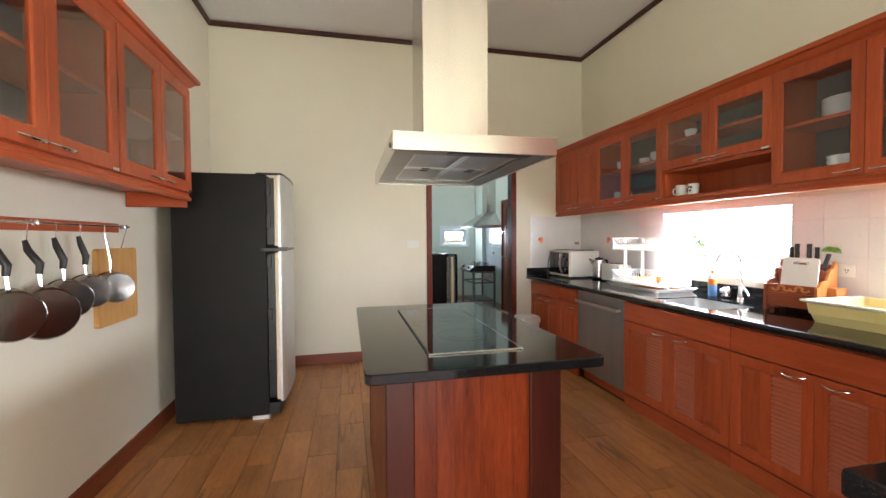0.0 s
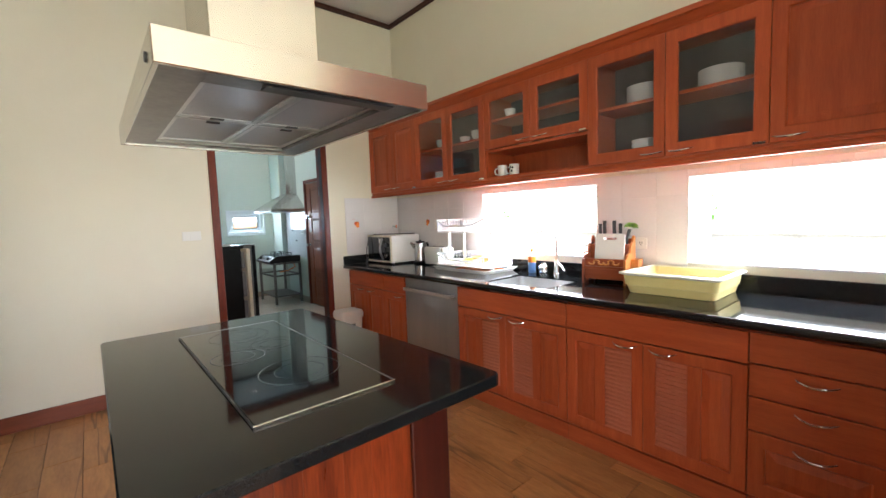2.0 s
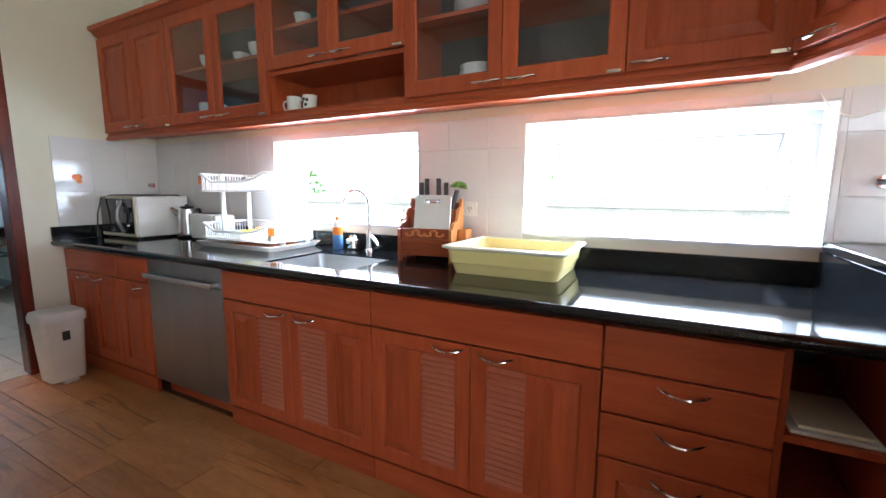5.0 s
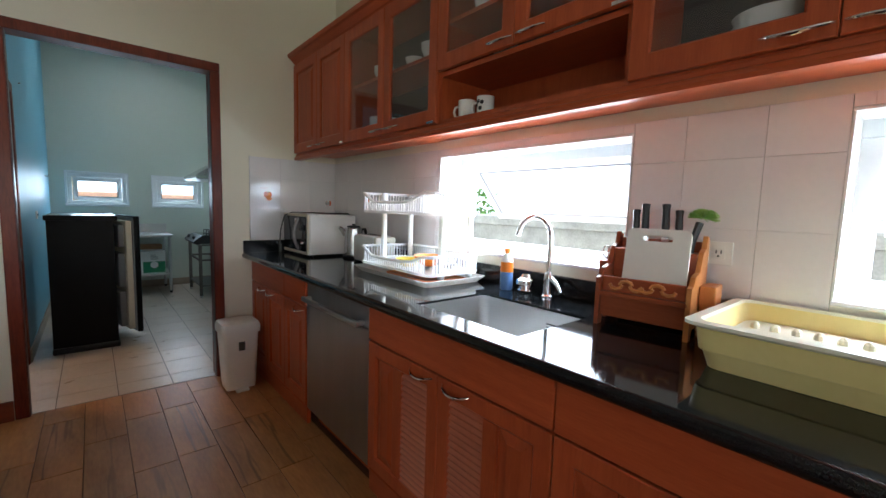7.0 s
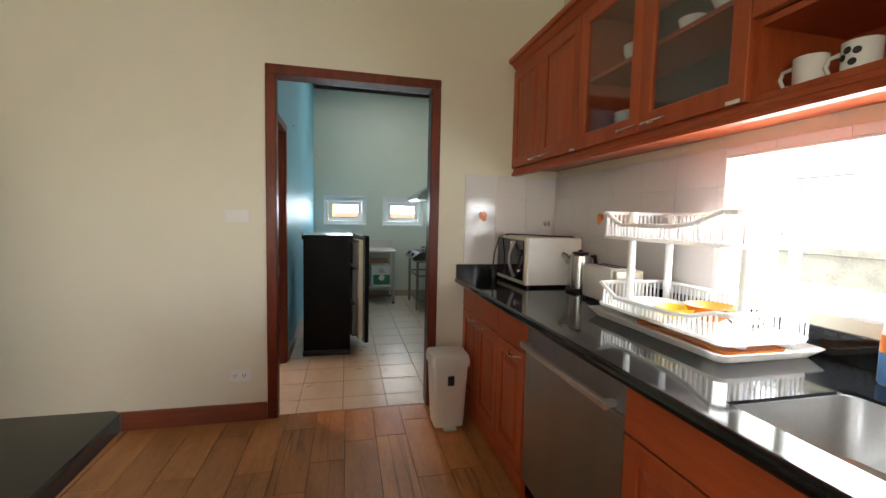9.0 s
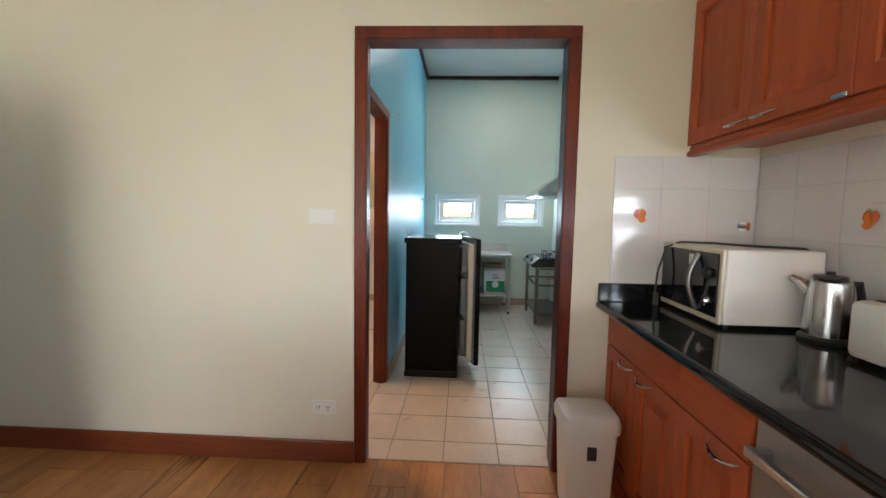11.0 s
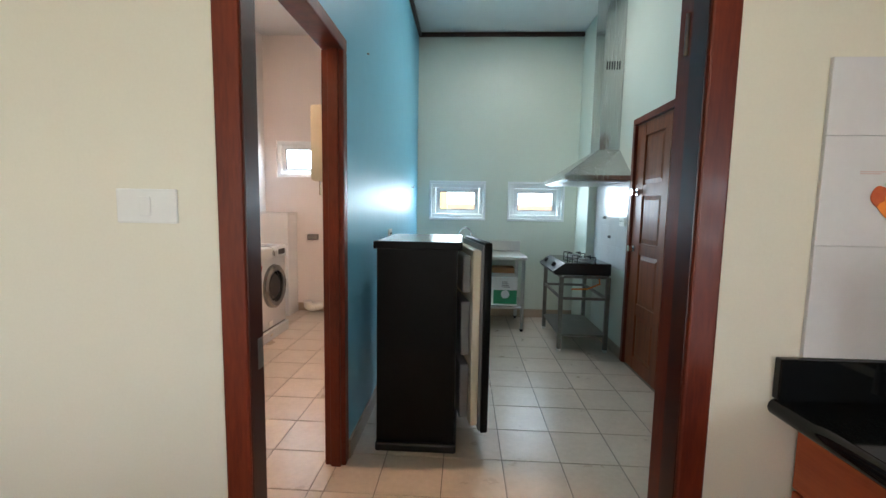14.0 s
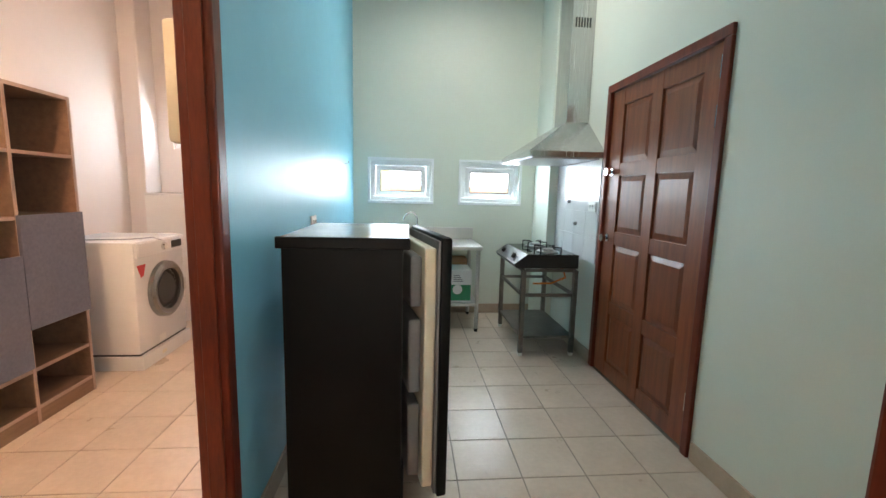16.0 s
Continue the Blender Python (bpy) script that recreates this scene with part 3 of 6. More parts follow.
for nm, h in (("window_1", W1), ("window_2", W2)):
    w = awning_window(nm, "x", KX1 + 0.158, 1, h[0] + 0.001, h[1] - 0.001, h[2] + 0.001, h[3] - 0.001, 42, "wide white top-hung kitchen window pushed open", 0.06, pane_mat=FROST)
    for a, b in (((KX1 - 0.010, h[0] + 0.001, h[3] - 0.008), (KX1 + 0.157, h[1] - 0.001, h[3] - 0.001)), ((KX1 - 0.010, h[0] + 0.001, h[2] + 0.015), (KX1 + 0.157, h[0] + 0.008, h[3] - 0.009)), ((KX1 - 0.010, h[1] - 0.008, h[2] + 0.015), (KX1 + 0.157, h[1] - 0.001, h[3] - 0.009))):
        part("reveal", boxes((a, b), bev=0.001), WHITE, w)
    part("window_sill", boxes(((KX1 - 0.012, h[0] + 0.001, h[2] + 0.001), (KX1 + 0.157, h[1] - 0.001, h[2] + 0.014)), bev=0.003), WHITE, w)
for nm, u0, u1 in (("window_3", 1.917, 2.532), ("window_4", 2.852, 3.46)):
    w = awning_window(nm, "y", BY1 + 0.02, 1, u0 + 0.001, u1 - 0.001, 1.196, 1.599, 3, "small white top-hung window", 0.045)
    c = B()
    for ua, ub, za, zb in ((u0 - 0.03, u1 + 0.03, 1.165, 1.195), (u0 - 0.03, u1 + 0.03, 1.60, 1.63), (u0 - 0.03, u0, 1.195, 1.60), (u1, u1 + 0.03, 1.195, 1.60)):
        box(c, (ua, BY1 - 0.012, za), (ub, BY1 - 0.001, zb), 0.003, 1)
    part("window_casing", c, WHITEF, w)
w = awning_window("window_5", "y", BY1 + 0.02, 1, 0.021, 0.619, 1.651, 2.079, 4, "small white laundry window", 0.045)

# ---- outside ----
solo("ground", boxes(((-60, -60, -0.25), (120, 120, -0.2))), LAWN, "sunlit garden grass", "ground", kind="structure")
gw = thing("garden_wall", (5.6, 3.2, -0.2), "weathered grey garden wall with a concrete cap", "wall", kind="structure")
part("wall_face", boxes(((5.5, -2, -0.2), (5.7, 9, 1.12)), bev=0.01), CONC, gw)
part("cap", boxes(((5.44, -2, 1.12), (5.76, 9, 1.22)), bev=0.02), CONC, gw)
solo("pavement", boxes(((3.95, -2, -0.2), (5.5, 9, -0.15))), PAVE, "pale concrete path beside the house", "pavement", kind="structure")
nb = thing("neighbour_house", (9.8, 3, -0.2), "white neighbouring house with a plain rendered wall", "house", kind="structure")
part("wall_face", boxes(((8.6, -8, -0.2), (11, 14, 0.9))), RENDERW, nb)
SKYGLOW = glow("hazy_white_sky", (0.95, 0.98, 1.0), 0.8)
nt = SKYGLOW.node_tree
geo, sep, ram = nt.nodes.new("ShaderNodeNewGeometry"), nt.nodes.new("ShaderNodeSeparateXYZ"), nt.nodes.new("ShaderNodeMapRange")
mixc = nt.nodes.new("ShaderNodeMixRGB")
mixc.inputs["Color1"].default_value, mixc.inputs["Color2"].default_value = (0.97, 0.98, 1.0, 1), (0.33, 0.62, 1.0, 1)
ram.inputs["From Min"].default_value, ram.inputs["From Max"].default_value = 2.2, 6.0
nt.links.new(geo.outputs["Position"], sep.inputs["Vector"])
nt.links.new(sep.outputs["Z"], ram.inputs["Value"])
nt.links.new(ram.outputs[0], mixc.inputs["Fac"])
nt.links.new(mixc.outputs["Color"], nt.nodes["Principled BSDF"].inputs["Emission Color"])
solo("backdrop_east", boxes(((11.2, -22, -0.2), (11.3, 28, 9))), SKYGLOW, "bright hazy white sky beyond the garden", "backdrop", kind="structure")
solo("backdrop_north", boxes(((-12, 19, -0.2), (11.1, 19.1, 8))), glow("pale_blue_sky", (0.75, 0.90, 1.0), 0.8), "bright hazy white sky behind the houses", "backdrop", kind="structure")
nh = thing("orange_house", (2.5, 15, -0.2), "white house with an orange eave behind the back garden", "house", kind="structure")
part("wall_face", boxes(((-6, 15, -0.2), (10, 18, 1.25))), RENDERW, nh)
part("roof_edge", boxes(((-6, 14.6, 1.25), (10, 18.4, 1.42)), bev=0.03), ROOFO, nh, "orange painted eave")
part("post", boxes(((1.72, 14.55, -0.2), (1.92, 14.59, 2.1)), bev=0.01), surf("yellow_orange_paint", (0.70, 0.45, 0.20), None, 4, 0.6), nh, "orange painted post")


def shrub(at, r, n, label):
    t = thing("garden_shrub", at, label, "shrub", "shrubs by the kitchen windows")
    st = B()
    for i in range(7):
        a = i * 0.9
        tube(st, [(at[0], at[1], at[2]), (at[0] + r * 0.3 * math.cos(a), at[1] + r * 0.3 * math.sin(a), at[2] + 0.7), (at[0] + r * 0.7 * math.cos(a), at[1] + r * 0.7 * math.sin(a), at[2] + 1.3)], [0.02, 0.014, 0.006], 6)
    part("stems", st, CARD, t)
    lv = B()
    for i in range(n):
        c = Vector((random.gauss(0, r * 0.5), random.gauss(0, r * 0.5), 0.25 + random.random() * 1.5))
        q = Euler((random.uniform(-0.9, 0.9), random.uniform(-0.9, 0.9), random.uniform(0, 6.3))).to_matrix()
        L = random.uniform(0.05, 0.11)
        pts = [(0, 0, 0), (L * 0.4, L * 0.22, 0.012), (L, 0, -0.01), (L * 0.4, -L * 0.22, 0.012)]
        vs = [lv.verts.new(Vector(at) + c + q @ Vector(p)) for p in pts]
        lv.faces.new((vs[0], vs[1], vs[2]))
        lv.faces.new((vs[0], vs[2], vs[3]))
    ob = part("leaves", lv, LEAF, t)
    tagged(ob, kind="stuff")
    return t


for sx, sy in ((6.25, 6.75), (6.3, 3.75), (6.3, 1.1)):
    shrub((sx, sy, -0.2), 0.36, 1300, "leafy green garden shrub behind the grey wall")


# ---- kitchen cabinets ----
def bow_handle(parent, y, z, half=0.066, x=-0.022):
    pts = []
    for i in range(9):
        s = i / 8
        pts.append((x - 0.028 * math.sin(math.pi * s) ** 0.6, y - half + 2 * half * s, z - 0.012 * math.sin(math.pi * s)))
    return part("handle", tube(B(), pts, [0.0035 + 0.0025 * math.sin(math.pi * i / 8) for i in range(9)], 8), CHROME, parent, "chrome bow handle", True)


def slab_frame(bm, y0, y1, z0, z1, sw, rw, x0=-0.022, x1=-0.002):
    """One joined door frame: a closed ring with eased edges."""
    e = 0.003

    def R(x, i, j):
        return [(x, y0 + i, z0 + j), (x, y1 - i, z0 + j), (x, y1 - i, z1 - j), (x, y0 + i, z1 - j)]
    rings = [R(x1, 0, 0), R(x0 + e, 0, 0), R(x0, e, e), R(x0, sw - e * 2, rw - e * 2), R(x0 + e * 2, sw, rw), R(x1, sw, rw)]
    vs = [[bm.verts.new(p) for p in r] for r in rings]
    for k in range(len(vs)):
        p, q = vs[k], vs[(k + 1) % len(vs)]
        for i in range(4):
            bm.faces.new((p[i], p[(i + 1) % 4], q[(i + 1) % 4], q[i]))
    return bm


def open_box(bm, x0, x1, y0, y1, z0, z1, t):
    """A carcass: one open-fronted box with real thickness."""
    def R(x, i):
        return [(x, y0 + i, z0 + i), (x, y1 - i, z0 + i), (x, y1 - i, z1 - i), (x, y0 + i, z1 - i)]
    return loft(bm, [R(x1, 0), R(x0, 0), R(x0, t), R(x1 - 0.008, t)])


def raised_panel(bm, y0, y1, z0, z1, x=-0.010):
    """A fielded panel: flat border, slope, raised middle."""
    k = min(0.035, (y1 - y0) * 0.28)
    rings = []
    for ins, xx in ((0.0, x + 0.006), (0.0, x), (0.006, x), (k, x - 0.008), (k + 0.003, x - 0.009)):
        rings.append([(xx, y0 + ins, z0 + ins), (xx, y1 - ins, z0 + ins), (xx, y1 - ins, z1 - ins), (xx, y0 + ins, z1 - ins)])
    return loft(bm, rings)


def cab_door(unit, y0, y1, z0, z1, style, handle=None):
    g = 0.0015
    y0, y1, z0, z1 = y0 + g, y1 - g, z0 + g, z1 - g
    sw = 0.062
    if style == "slab":
        d = part("drawer_front", boxes(((-0.022, y0, z0), (-0.002, y1, z1)), bev=0.003), CHERRYH, unit)
    elif style in ("louv_low", "louv_high"):
        bm = slab_frame(B(), y0, y1, z0, z1, sw, 0.062)
        mid = y0 + (y1 - y0) * (0.53 if style == "louv_low" else 0.47)
        d = part("door", bm, CHERRY, unit)
        part("mullion", boxes(((-0.0215, mid - 0.03, z0 + 0.062), (-0.002, mid + 0.03, z1 - 0.062)), bev=0.003), CHERRY, d)
        lo = (y0 + sw, mid - 0.03) if style == "louv_low" else (mid + 0.03, y1 - sw)
        ra = (mid + 0.03, y1 - sw) if style == "louv_low" else (y0 + sw, mid - 0.03)
        part("field_panel", raised_panel(B(), ra[0], ra[1], z0 + 0.062, z1 - 0.062), CHERRY, d)
        n = 19
        pitch = (z1 - z0 - 0.124) / n
        sl = B()
        prism(sl, [(-0.0205, 0.0), (-0.0205, 0.006), (-0.005, pitch * 0.86), (-0.005, pitch * 0.60)], "y", lo[0], lo[1])
        me = finish(sl, "slat", SLATSHEEN)
        for i in range(n):
            s = new("slat", me)
            s.parent = d
            s.location = (0, 0, z0 + 0.062 + i * pitch)
        bk = boxes(((-0.004, lo[0], z0 + 0.062), (-0.002, lo[1], z1 - 0.062)))
        part("backing", bk, DARKIN, d)
    elif style == "glass":
        d = part("door", slab_frame(B(), y0, y1, z0, z1, sw, 0.07), CHERRY, unit)
        pane = part("pane", boxes(((-0.012, y0 + sw - 0.004, z0 + 0.066), (-0.008, y1 - sw + 0.004, z1 - 0.066))), GLASSD, d, "smoked clear glass pane")
        pane.visible_shadow = False
    else:
        d = part("door", slab_frame(B(), y0, y1, z0, z1, sw, 0.07), CHERRY, unit)
        part("field_panel", raised_panel(B(), y0 + sw, y1 - sw, z0 + 0.07, z1 - 0.07), CHERRY, d)
    if handle:
        bow_handle(d, handle[0], handle[1])
    return d


def wall_unit(m, w, doors, depth=0.325, z0=1.665, z1=2.33, niche=False, solid=False, label="", group="wall cabinets"):
    """Local: front at x = 0, wall at x = depth, width along y from 0 to w. doors: (y0, y1, style, handle side)."""
    u = thing("wall_cabinet", (0, 0, 0), label, "cabinet", group, local=True)
    u.matrix_basis = m
    t = 0.018
    part("body", open_box(B(), 0, depth, 0, w, z0, z1, t), CHERRY, u)
    zd = z0
    if niche:
        zd = 1.895
        part("divider", boxes(((0, t, zd - 0.02), (depth - 0.01, w - t, zd))), CHERRYH, u)
    if not solid:
        part("shelf", boxes(((0.03, t, (zd + z1) / 2 - 0.0), (depth - 0.01, w - t, (zd + z1) / 2 + 0.018))), CHERRYH, u)
    for y0, y1, style, side in doors:
        hy = y0 + 0.075 if side == "lo" else y1 - 0.075
        cab_door(u, y0, y1, zd + 0.003, z1, style, (hy, zd + 0.035))
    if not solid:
        # interior shade put into the colour of the back
        part("back_panel", boxes(((depth - 0.0245, t, (zd + 0.001) if niche else z0 + t), (depth - 0.0185, w - t, z1 - t))), BACKSHADE, u)
    plate = boxes(((-0.026, 0.012, zd + 0.006), (-0.0215, 0.062, zd + 0.018)), bev=0.001)
    part("catch_plate", plate, CHROME, u, "small bright catch plate")
    return u


RX = 3.40
east = [
    (5.25, 6.095, [(0, 0.42, "raised", "hi"), (0.42, 0.845, "raised", "lo")], {"solid": True, "label": "cherry wood wall cabinet with two panelled doors"}),
    (4.34, 5.25, [(0, 0.455, "glass", "hi"), (0.455, 0.91, "glass", "lo")], {"label": "cherry wood wall cabinet with two glass doors and crockery"}),
    (3.44, 4.34, [(0, 0.45, "glass", "hi"), (0.45, 0.90, "glass", "lo")], {"niche": True, "label": "cherry wood wall cabinet with short glass doors over an open niche"}),
    (2.52, 3.44, [(0, 0.46, "glass", "hi"), (0.46, 0.92, "glass", "lo")], {"label": "cherry wood wall cabinet with two glass doors and white plates"}),
    (2.05, 2.52, [(0, 0.47, "raised", "hi")], {"solid": True, "label": "cherry wood wall cabinet with one panelled door"}),
]
for y0, y1, doors, kw in east:
    wall_unit(pose(RX, y0, 0), y1 - y0, doors, **kw)
# corner unit set at an angle, then a unit above the bar
wall_unit(pose(2.985, 1.815, 0, 0, 0, -61), 0.47, [(0, 0.47, "raised", "hi")], 0.30, solid=True, label="cherry wood corner wall cabinet set at an angle")
wall_unit(pose(2.08, 1.80, 0, 0, 0, -90), 0.90, [(0, 0.45, "raised", "hi"), (0.45, 0.90, "raised", "lo")], 0.325, solid=True, label="cherry wood wall cabinet hung over the bar")
west = [(3.57, 4.43), (2.67, 3.56), (1.77, 2.66)]
for y0, y1 in west:
    w = y1 - y0
    wall_unit(pose(-0.115, y1, 0, 0, 0, 180), w, [(0, w / 2, "glass", "hi"), (w / 2, w, "glass", "lo")], 0.335, label="reddish wood wall cabinet with two glass doors", group="west wall cabinets")


def moulding(name, path, zs, prof, label, flip=1):
    """A profile (outward, up) swept along a plan path; outward is to the path's right times flip."""
    bm = B()
    rings = []
    n = len(path)
    for i, p in enumerate(path):
        d0 = (Vector(path[i]) - Vector(path[max(i - 1, 0)])).normalized() if i else None
        d1 = (Vector(path[min(i + 1, n - 1)]) - Vector(path[i])).normalized() if i < n - 1 else None
        ds = [d for d in (d0, d1) if d is not None]
        nr = [Vector((d.y, -d.x)) * flip for d in ds]
        o = sum(nr, Vector((0, 0))) / len(nr)
        o = o / o.length_squared
        rings.append([(p[0] + o.x * a, p[1] + o.y * a, zs + b) for a, b in prof])
    loft(bm, rings)
    return solo(name, bm, CHERRYH, label, "trim", kind="structure")


CROWN = [(-0.02, 0.0), (0.004, 0.0), (0.012, 0.014), (0.018, 0.016), (0.045, 0.045), (0.062, 0.05), (0.066, 0.066), (0.066, 0.075), (-0.02, 0.075)]
VAL = [(-0.02, 0.0), (0.016, 0.0), (0.020, 0.012), (0.014, 0.024), (0.006, 0.030), (0.004, 0.046), (-0.02, 0.046)]
epath = [(3.40, 6.098), (3.40, 2.05), (2.985, 1.815), (2.08, 1.80)]
moulding("trim_crown", epath, 2.331, CROWN, "stepped cherry wood crown along the cabinet tops")
moulding("trim_rail", epath, 1.617, VAL, "moulded cherry wood rail under the wall cabinets")
wpath = [(-0.115, 1.77), (-0.115, 4.432), (-0.45, 4.432)]
moulding("trim_crown", wpath, 2.331, CROWN, "stepped reddish wood crown along the west cabinet tops")
moulding("trim_rail", wpath[:2], 1.617, VAL, "moulded reddish wood rail under the west cabinets")
solo("trim_rail", boxes(((-0.455, 4.395, 1.575), (-0.118, 4.425, 1.664)), bev=0.003), CHERRYX, "reddish wood end board under the west cabinets", "trim", kind="structure")

FX = 3.075


def base_unit(y0, y1, drawers, doors, label, shelves=(), top=0.862):
    u = thing("base_cabinet", (FX, y0, 0), label, "cabinet", "base cabinets", local=True)
    w, d, t = y1 - y0, 3.725 - FX, 0.018
    part("body", open_box(B(), 0, d, 0, w, 0.10, top, t), CHERRY, u)
    part("plinth", boxes(((-0.012, 0.0005, 0.0), (0.01, w - 0.0005, 0.098)), bev=0.003), CHERRYH, u)
    for z in shelves:
        part("shelf", boxes(((0.01, t, z), (d - 0.012, w - t, z + 0.02))), CHERRYH, u)
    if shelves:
        # dark back imitates the shade deep in the open unit
        part("back_panel", boxes(((d - 0.0115, t + 0.001, 0.12), (d - 0.0085, w - t - 0.001, 0.84))), BACKSHADE, u, "back board coloured dark for the shade inside")
    for a, b, z0, z1, h in drawers:
        dr = cab_door(u, a, b, z0, z1, "slab")
        if h:
            bow_handle(dr, (a + b) / 2, z1 - 0.03)
    for a, b, z0, z1, style, side in doors:
        cab_door(u, a, b, z0, z1, style, None if side is None else (a + 0.095 if side == "lo" else (b - 0.095 if side == "hi" else (a + b) / 2), z1 - (0.036 if side == "mid" else 0.022)))
    return u


base_unit(5.065, 6.095, [(0, 0.343, 0.70, 0.845, False), (0.343, 1.03, 0.70, 0.845, False)], [(0, 0.343, 0.115, 0.695, "raised", "lo"), (0.343, 0.686, 0.115, 0.695, "raised", "hi"), (0.686, 1.03, 0.115, 0.695, "raised", "lo")], "cherry wood base cabinet with three narrow doors")
base_unit(3.407, 4.36, [(0, 0.953, 0.70, 0.845, False)], [(0, 0.4765, 0.115, 0.695, "louv_high", "hi"), (0.4765, 0.953, 0.115, 0.695, "louv_low", "lo")], "cherry wood sink cabinet with two louvred doors", top=0.712)
base_unit(2.507, 3.405, [(0, 0.898, 0.70, 0.845, False)], [(0, 0.449, 0.115, 0.695, "louv_high", "hi"), (0.449, 0.898, 0.115, 0.695, "louv_low", "lo")], "cherry wood base cabinet with two louvred doors")
base_unit(2.062, 2.505, [(0, 0.443, 0.71, 0.845, False), (0, 0.443, 0.563, 0.707, True), (0, 0.443, 0.412, 0.560, True)], [(0, 0.443, 0.115, 0.409, "raised", "mid")], "cherry wood drawer cabinet with bow handles")
base_unit(1.80, 2.060, [], [], "open cherry wood shelf unit beside the bar", (0.33, 0.58))

# worktop with a hole for the sink
SX0, SX1, SY0, SY1 = 3.105, 3.485, 3.58, 4.09
wt = thing("worktop", (3.36, 3.9, 0.863), "polished black granite worktop with splashback", "worktop")
bm = B()
for a, b in (((3.006, SY1, 0.865), (3.729, 6.098, 0.905)), ((3.006, 1.845, 0.865), (3.729, SY0, 0.905)), ((3.006, SY0, 0.865), (SX0, SY1, 0.905)), ((SX1, SY0, 0.865), (3.729, SY1, 0.905))):
    box(bm, a, b)
bmesh.ops.remove_doubles(bm, verts=bm.verts, dist=0.0001)
part("slab", bm, GRANITE, wt)
part("front_edge", cyl(B(), (3.007, 1.846, 0.885), (3.007, 6.097, 0.885), 0.0195, n=16), GRANITE, wt, "rounded polished edge", True)
part("splashback", boxes(((3.708, 1.845, 0.906), (3.728, 6.076, 0.997)), bev=0.003), GRANITE, wt)
part("splashback", boxes(((2.994, 6.078, 0.906), (3.728, 6.098, 0.997)), bev=0.003), GRANITE, wt)

sk = thing("kitchen_sink", (3.3, 3.83, 0.72), "square undermounted stainless steel sink bowl", "sink")
bm = B()
o, i = round_rect(SX0 - 0.012, SY0 - 0.012, SX1 + 0.012, SY1 + 0.012, 0.03), round_rect(SX0 + 0.002, SY0 + 0.002, SX1 - 0.002, SY1 - 0.002, 0.045)
e = round_rect(SX0 + 0.0006, SY0 + 0.0006, SX1 - 0.0006, SY1 - 0.0006, 0.02)
f = round_rect(SX0 + 0.02, SY0 + 0.02, SX1 - 0.02, SY1 - 0.02, 0.05)
loft(bm, [[(x, y, 0.860) for x, y in o], [(x, y, 0.8645) for x, y in o], [(x, y, 0.8645) for x, y in e], [(x, y, 0.896) for x, y in e], [(x, y, 0.896) for x, y in i], [(x, y, 0.74) for x, y in i], [(x, y, 0.722) for x, y in f]], cap0=False)
part("bowl", bm, SINKST, sk, smooth=True)
part("drain", lathe(B(), [(0.045, 0), (0.045, 0.003), (0.03, 0.004), (0.028, -0.003), (0.0, -0.003)], (3.30, 3.83, 0.7235)), DKSTEEL, sk, "round drain strainer", True)
for z in (0.829, 0.842):
    part("overflow_slot", boxes(((3.479, 3.695, z), (3.4825, 3.745, z + 0.005)), bev=0.001), BLACKP, sk, "slotted overflow")

FX0, FY0 = 3.668, 3.878
fa = thing("kitchen_faucet", (FX0, FY0, 0.905), "chrome swan-neck kitchen faucet on the worktop", "faucet")
part("base", lathe(B(), [(0.029, 0), (0.029, 0.006), (0.023, 0.012), (0.020, 0.075), (0.021, 0.085), (0.018, 0.10), (0.012, 0.112), (0.0, 0.112)], (FX0, FY0, 0.905)), CHROME, fa, smooth=True)
pts = [(FX0, FY0, 1.01), (FX0, FY0, 1.165)] + [(FX0 - 0.074 * (1 - math.cos(a)), FY0 + 0.03 * (1 - math.cos(a)), 1.165 + 0.092 * math.sin(a)) for a in (0.35, 0.7, 1.05, 1.4, 1.75, 2.1, 2.45, 2.8, 3.05)]
part("spout", tube(B(), pts, 0.0105, 12), CHROME, fa, smooth=True)
part("lever", tube(B(), [(FX0, FY0 - 0.015, 0.985), (FX0 - 0.012, FY0 - 0.05, 0.97), (FX0 - 0.03, FY0 - 0.085, 0.94)], [0.014, 0.011, 0.006], 10), CHROME, fa, smooth=True)
kn = solo("tap_filter_valve", lathe(B(), [(0.036, 0), (0.040, 0.01), (0.030, 0.02), (0.046, 0.036), (0.045, 0.058), (0.028, 0.066), (0.020, 0.082), (0, 0.083)], (3.675, 4.005, 0.905)), CHROME, "knurled chrome valve beside the faucet", "tap", smooth=True)

# dishwasher
dw = thing("dishwasher", (3.4, 4.71, 0), "built-in stainless steel dishwasher with a bar handle", "dishwasher")
part("body", boxes(((3.10, 4.366, 0.10), (3.70, 5.06, 0.86))), BLACKP, dw)
part("door", boxes(((3.058, 4.368, 0.105), (3.098, 5.058, 0.735)), bev=0.004), DWST, dw)
part("control_panel", boxes(((3.062, 4.368, 0.738), (3.098, 5.058, 0.858)), bev=0.004), DWST, dw)
hb = B()
box(hb, (3.012, 4.40, 0.745), (3.032, 5.03, 0.772), 0.006, 2)
for y in (4.42, 5.01):
    box(hb, (3.03, y - 0.012, 0.748), (3.066, y + 0.012, 0.769), 0.003, 1)
part("handle", hb, STEEL, dw, "steel bar handle")
part("toe_kick", boxes(((3.13, 4.37, 0.0), (3.15, 5.056, 0.10))), CHERRYH, dw)

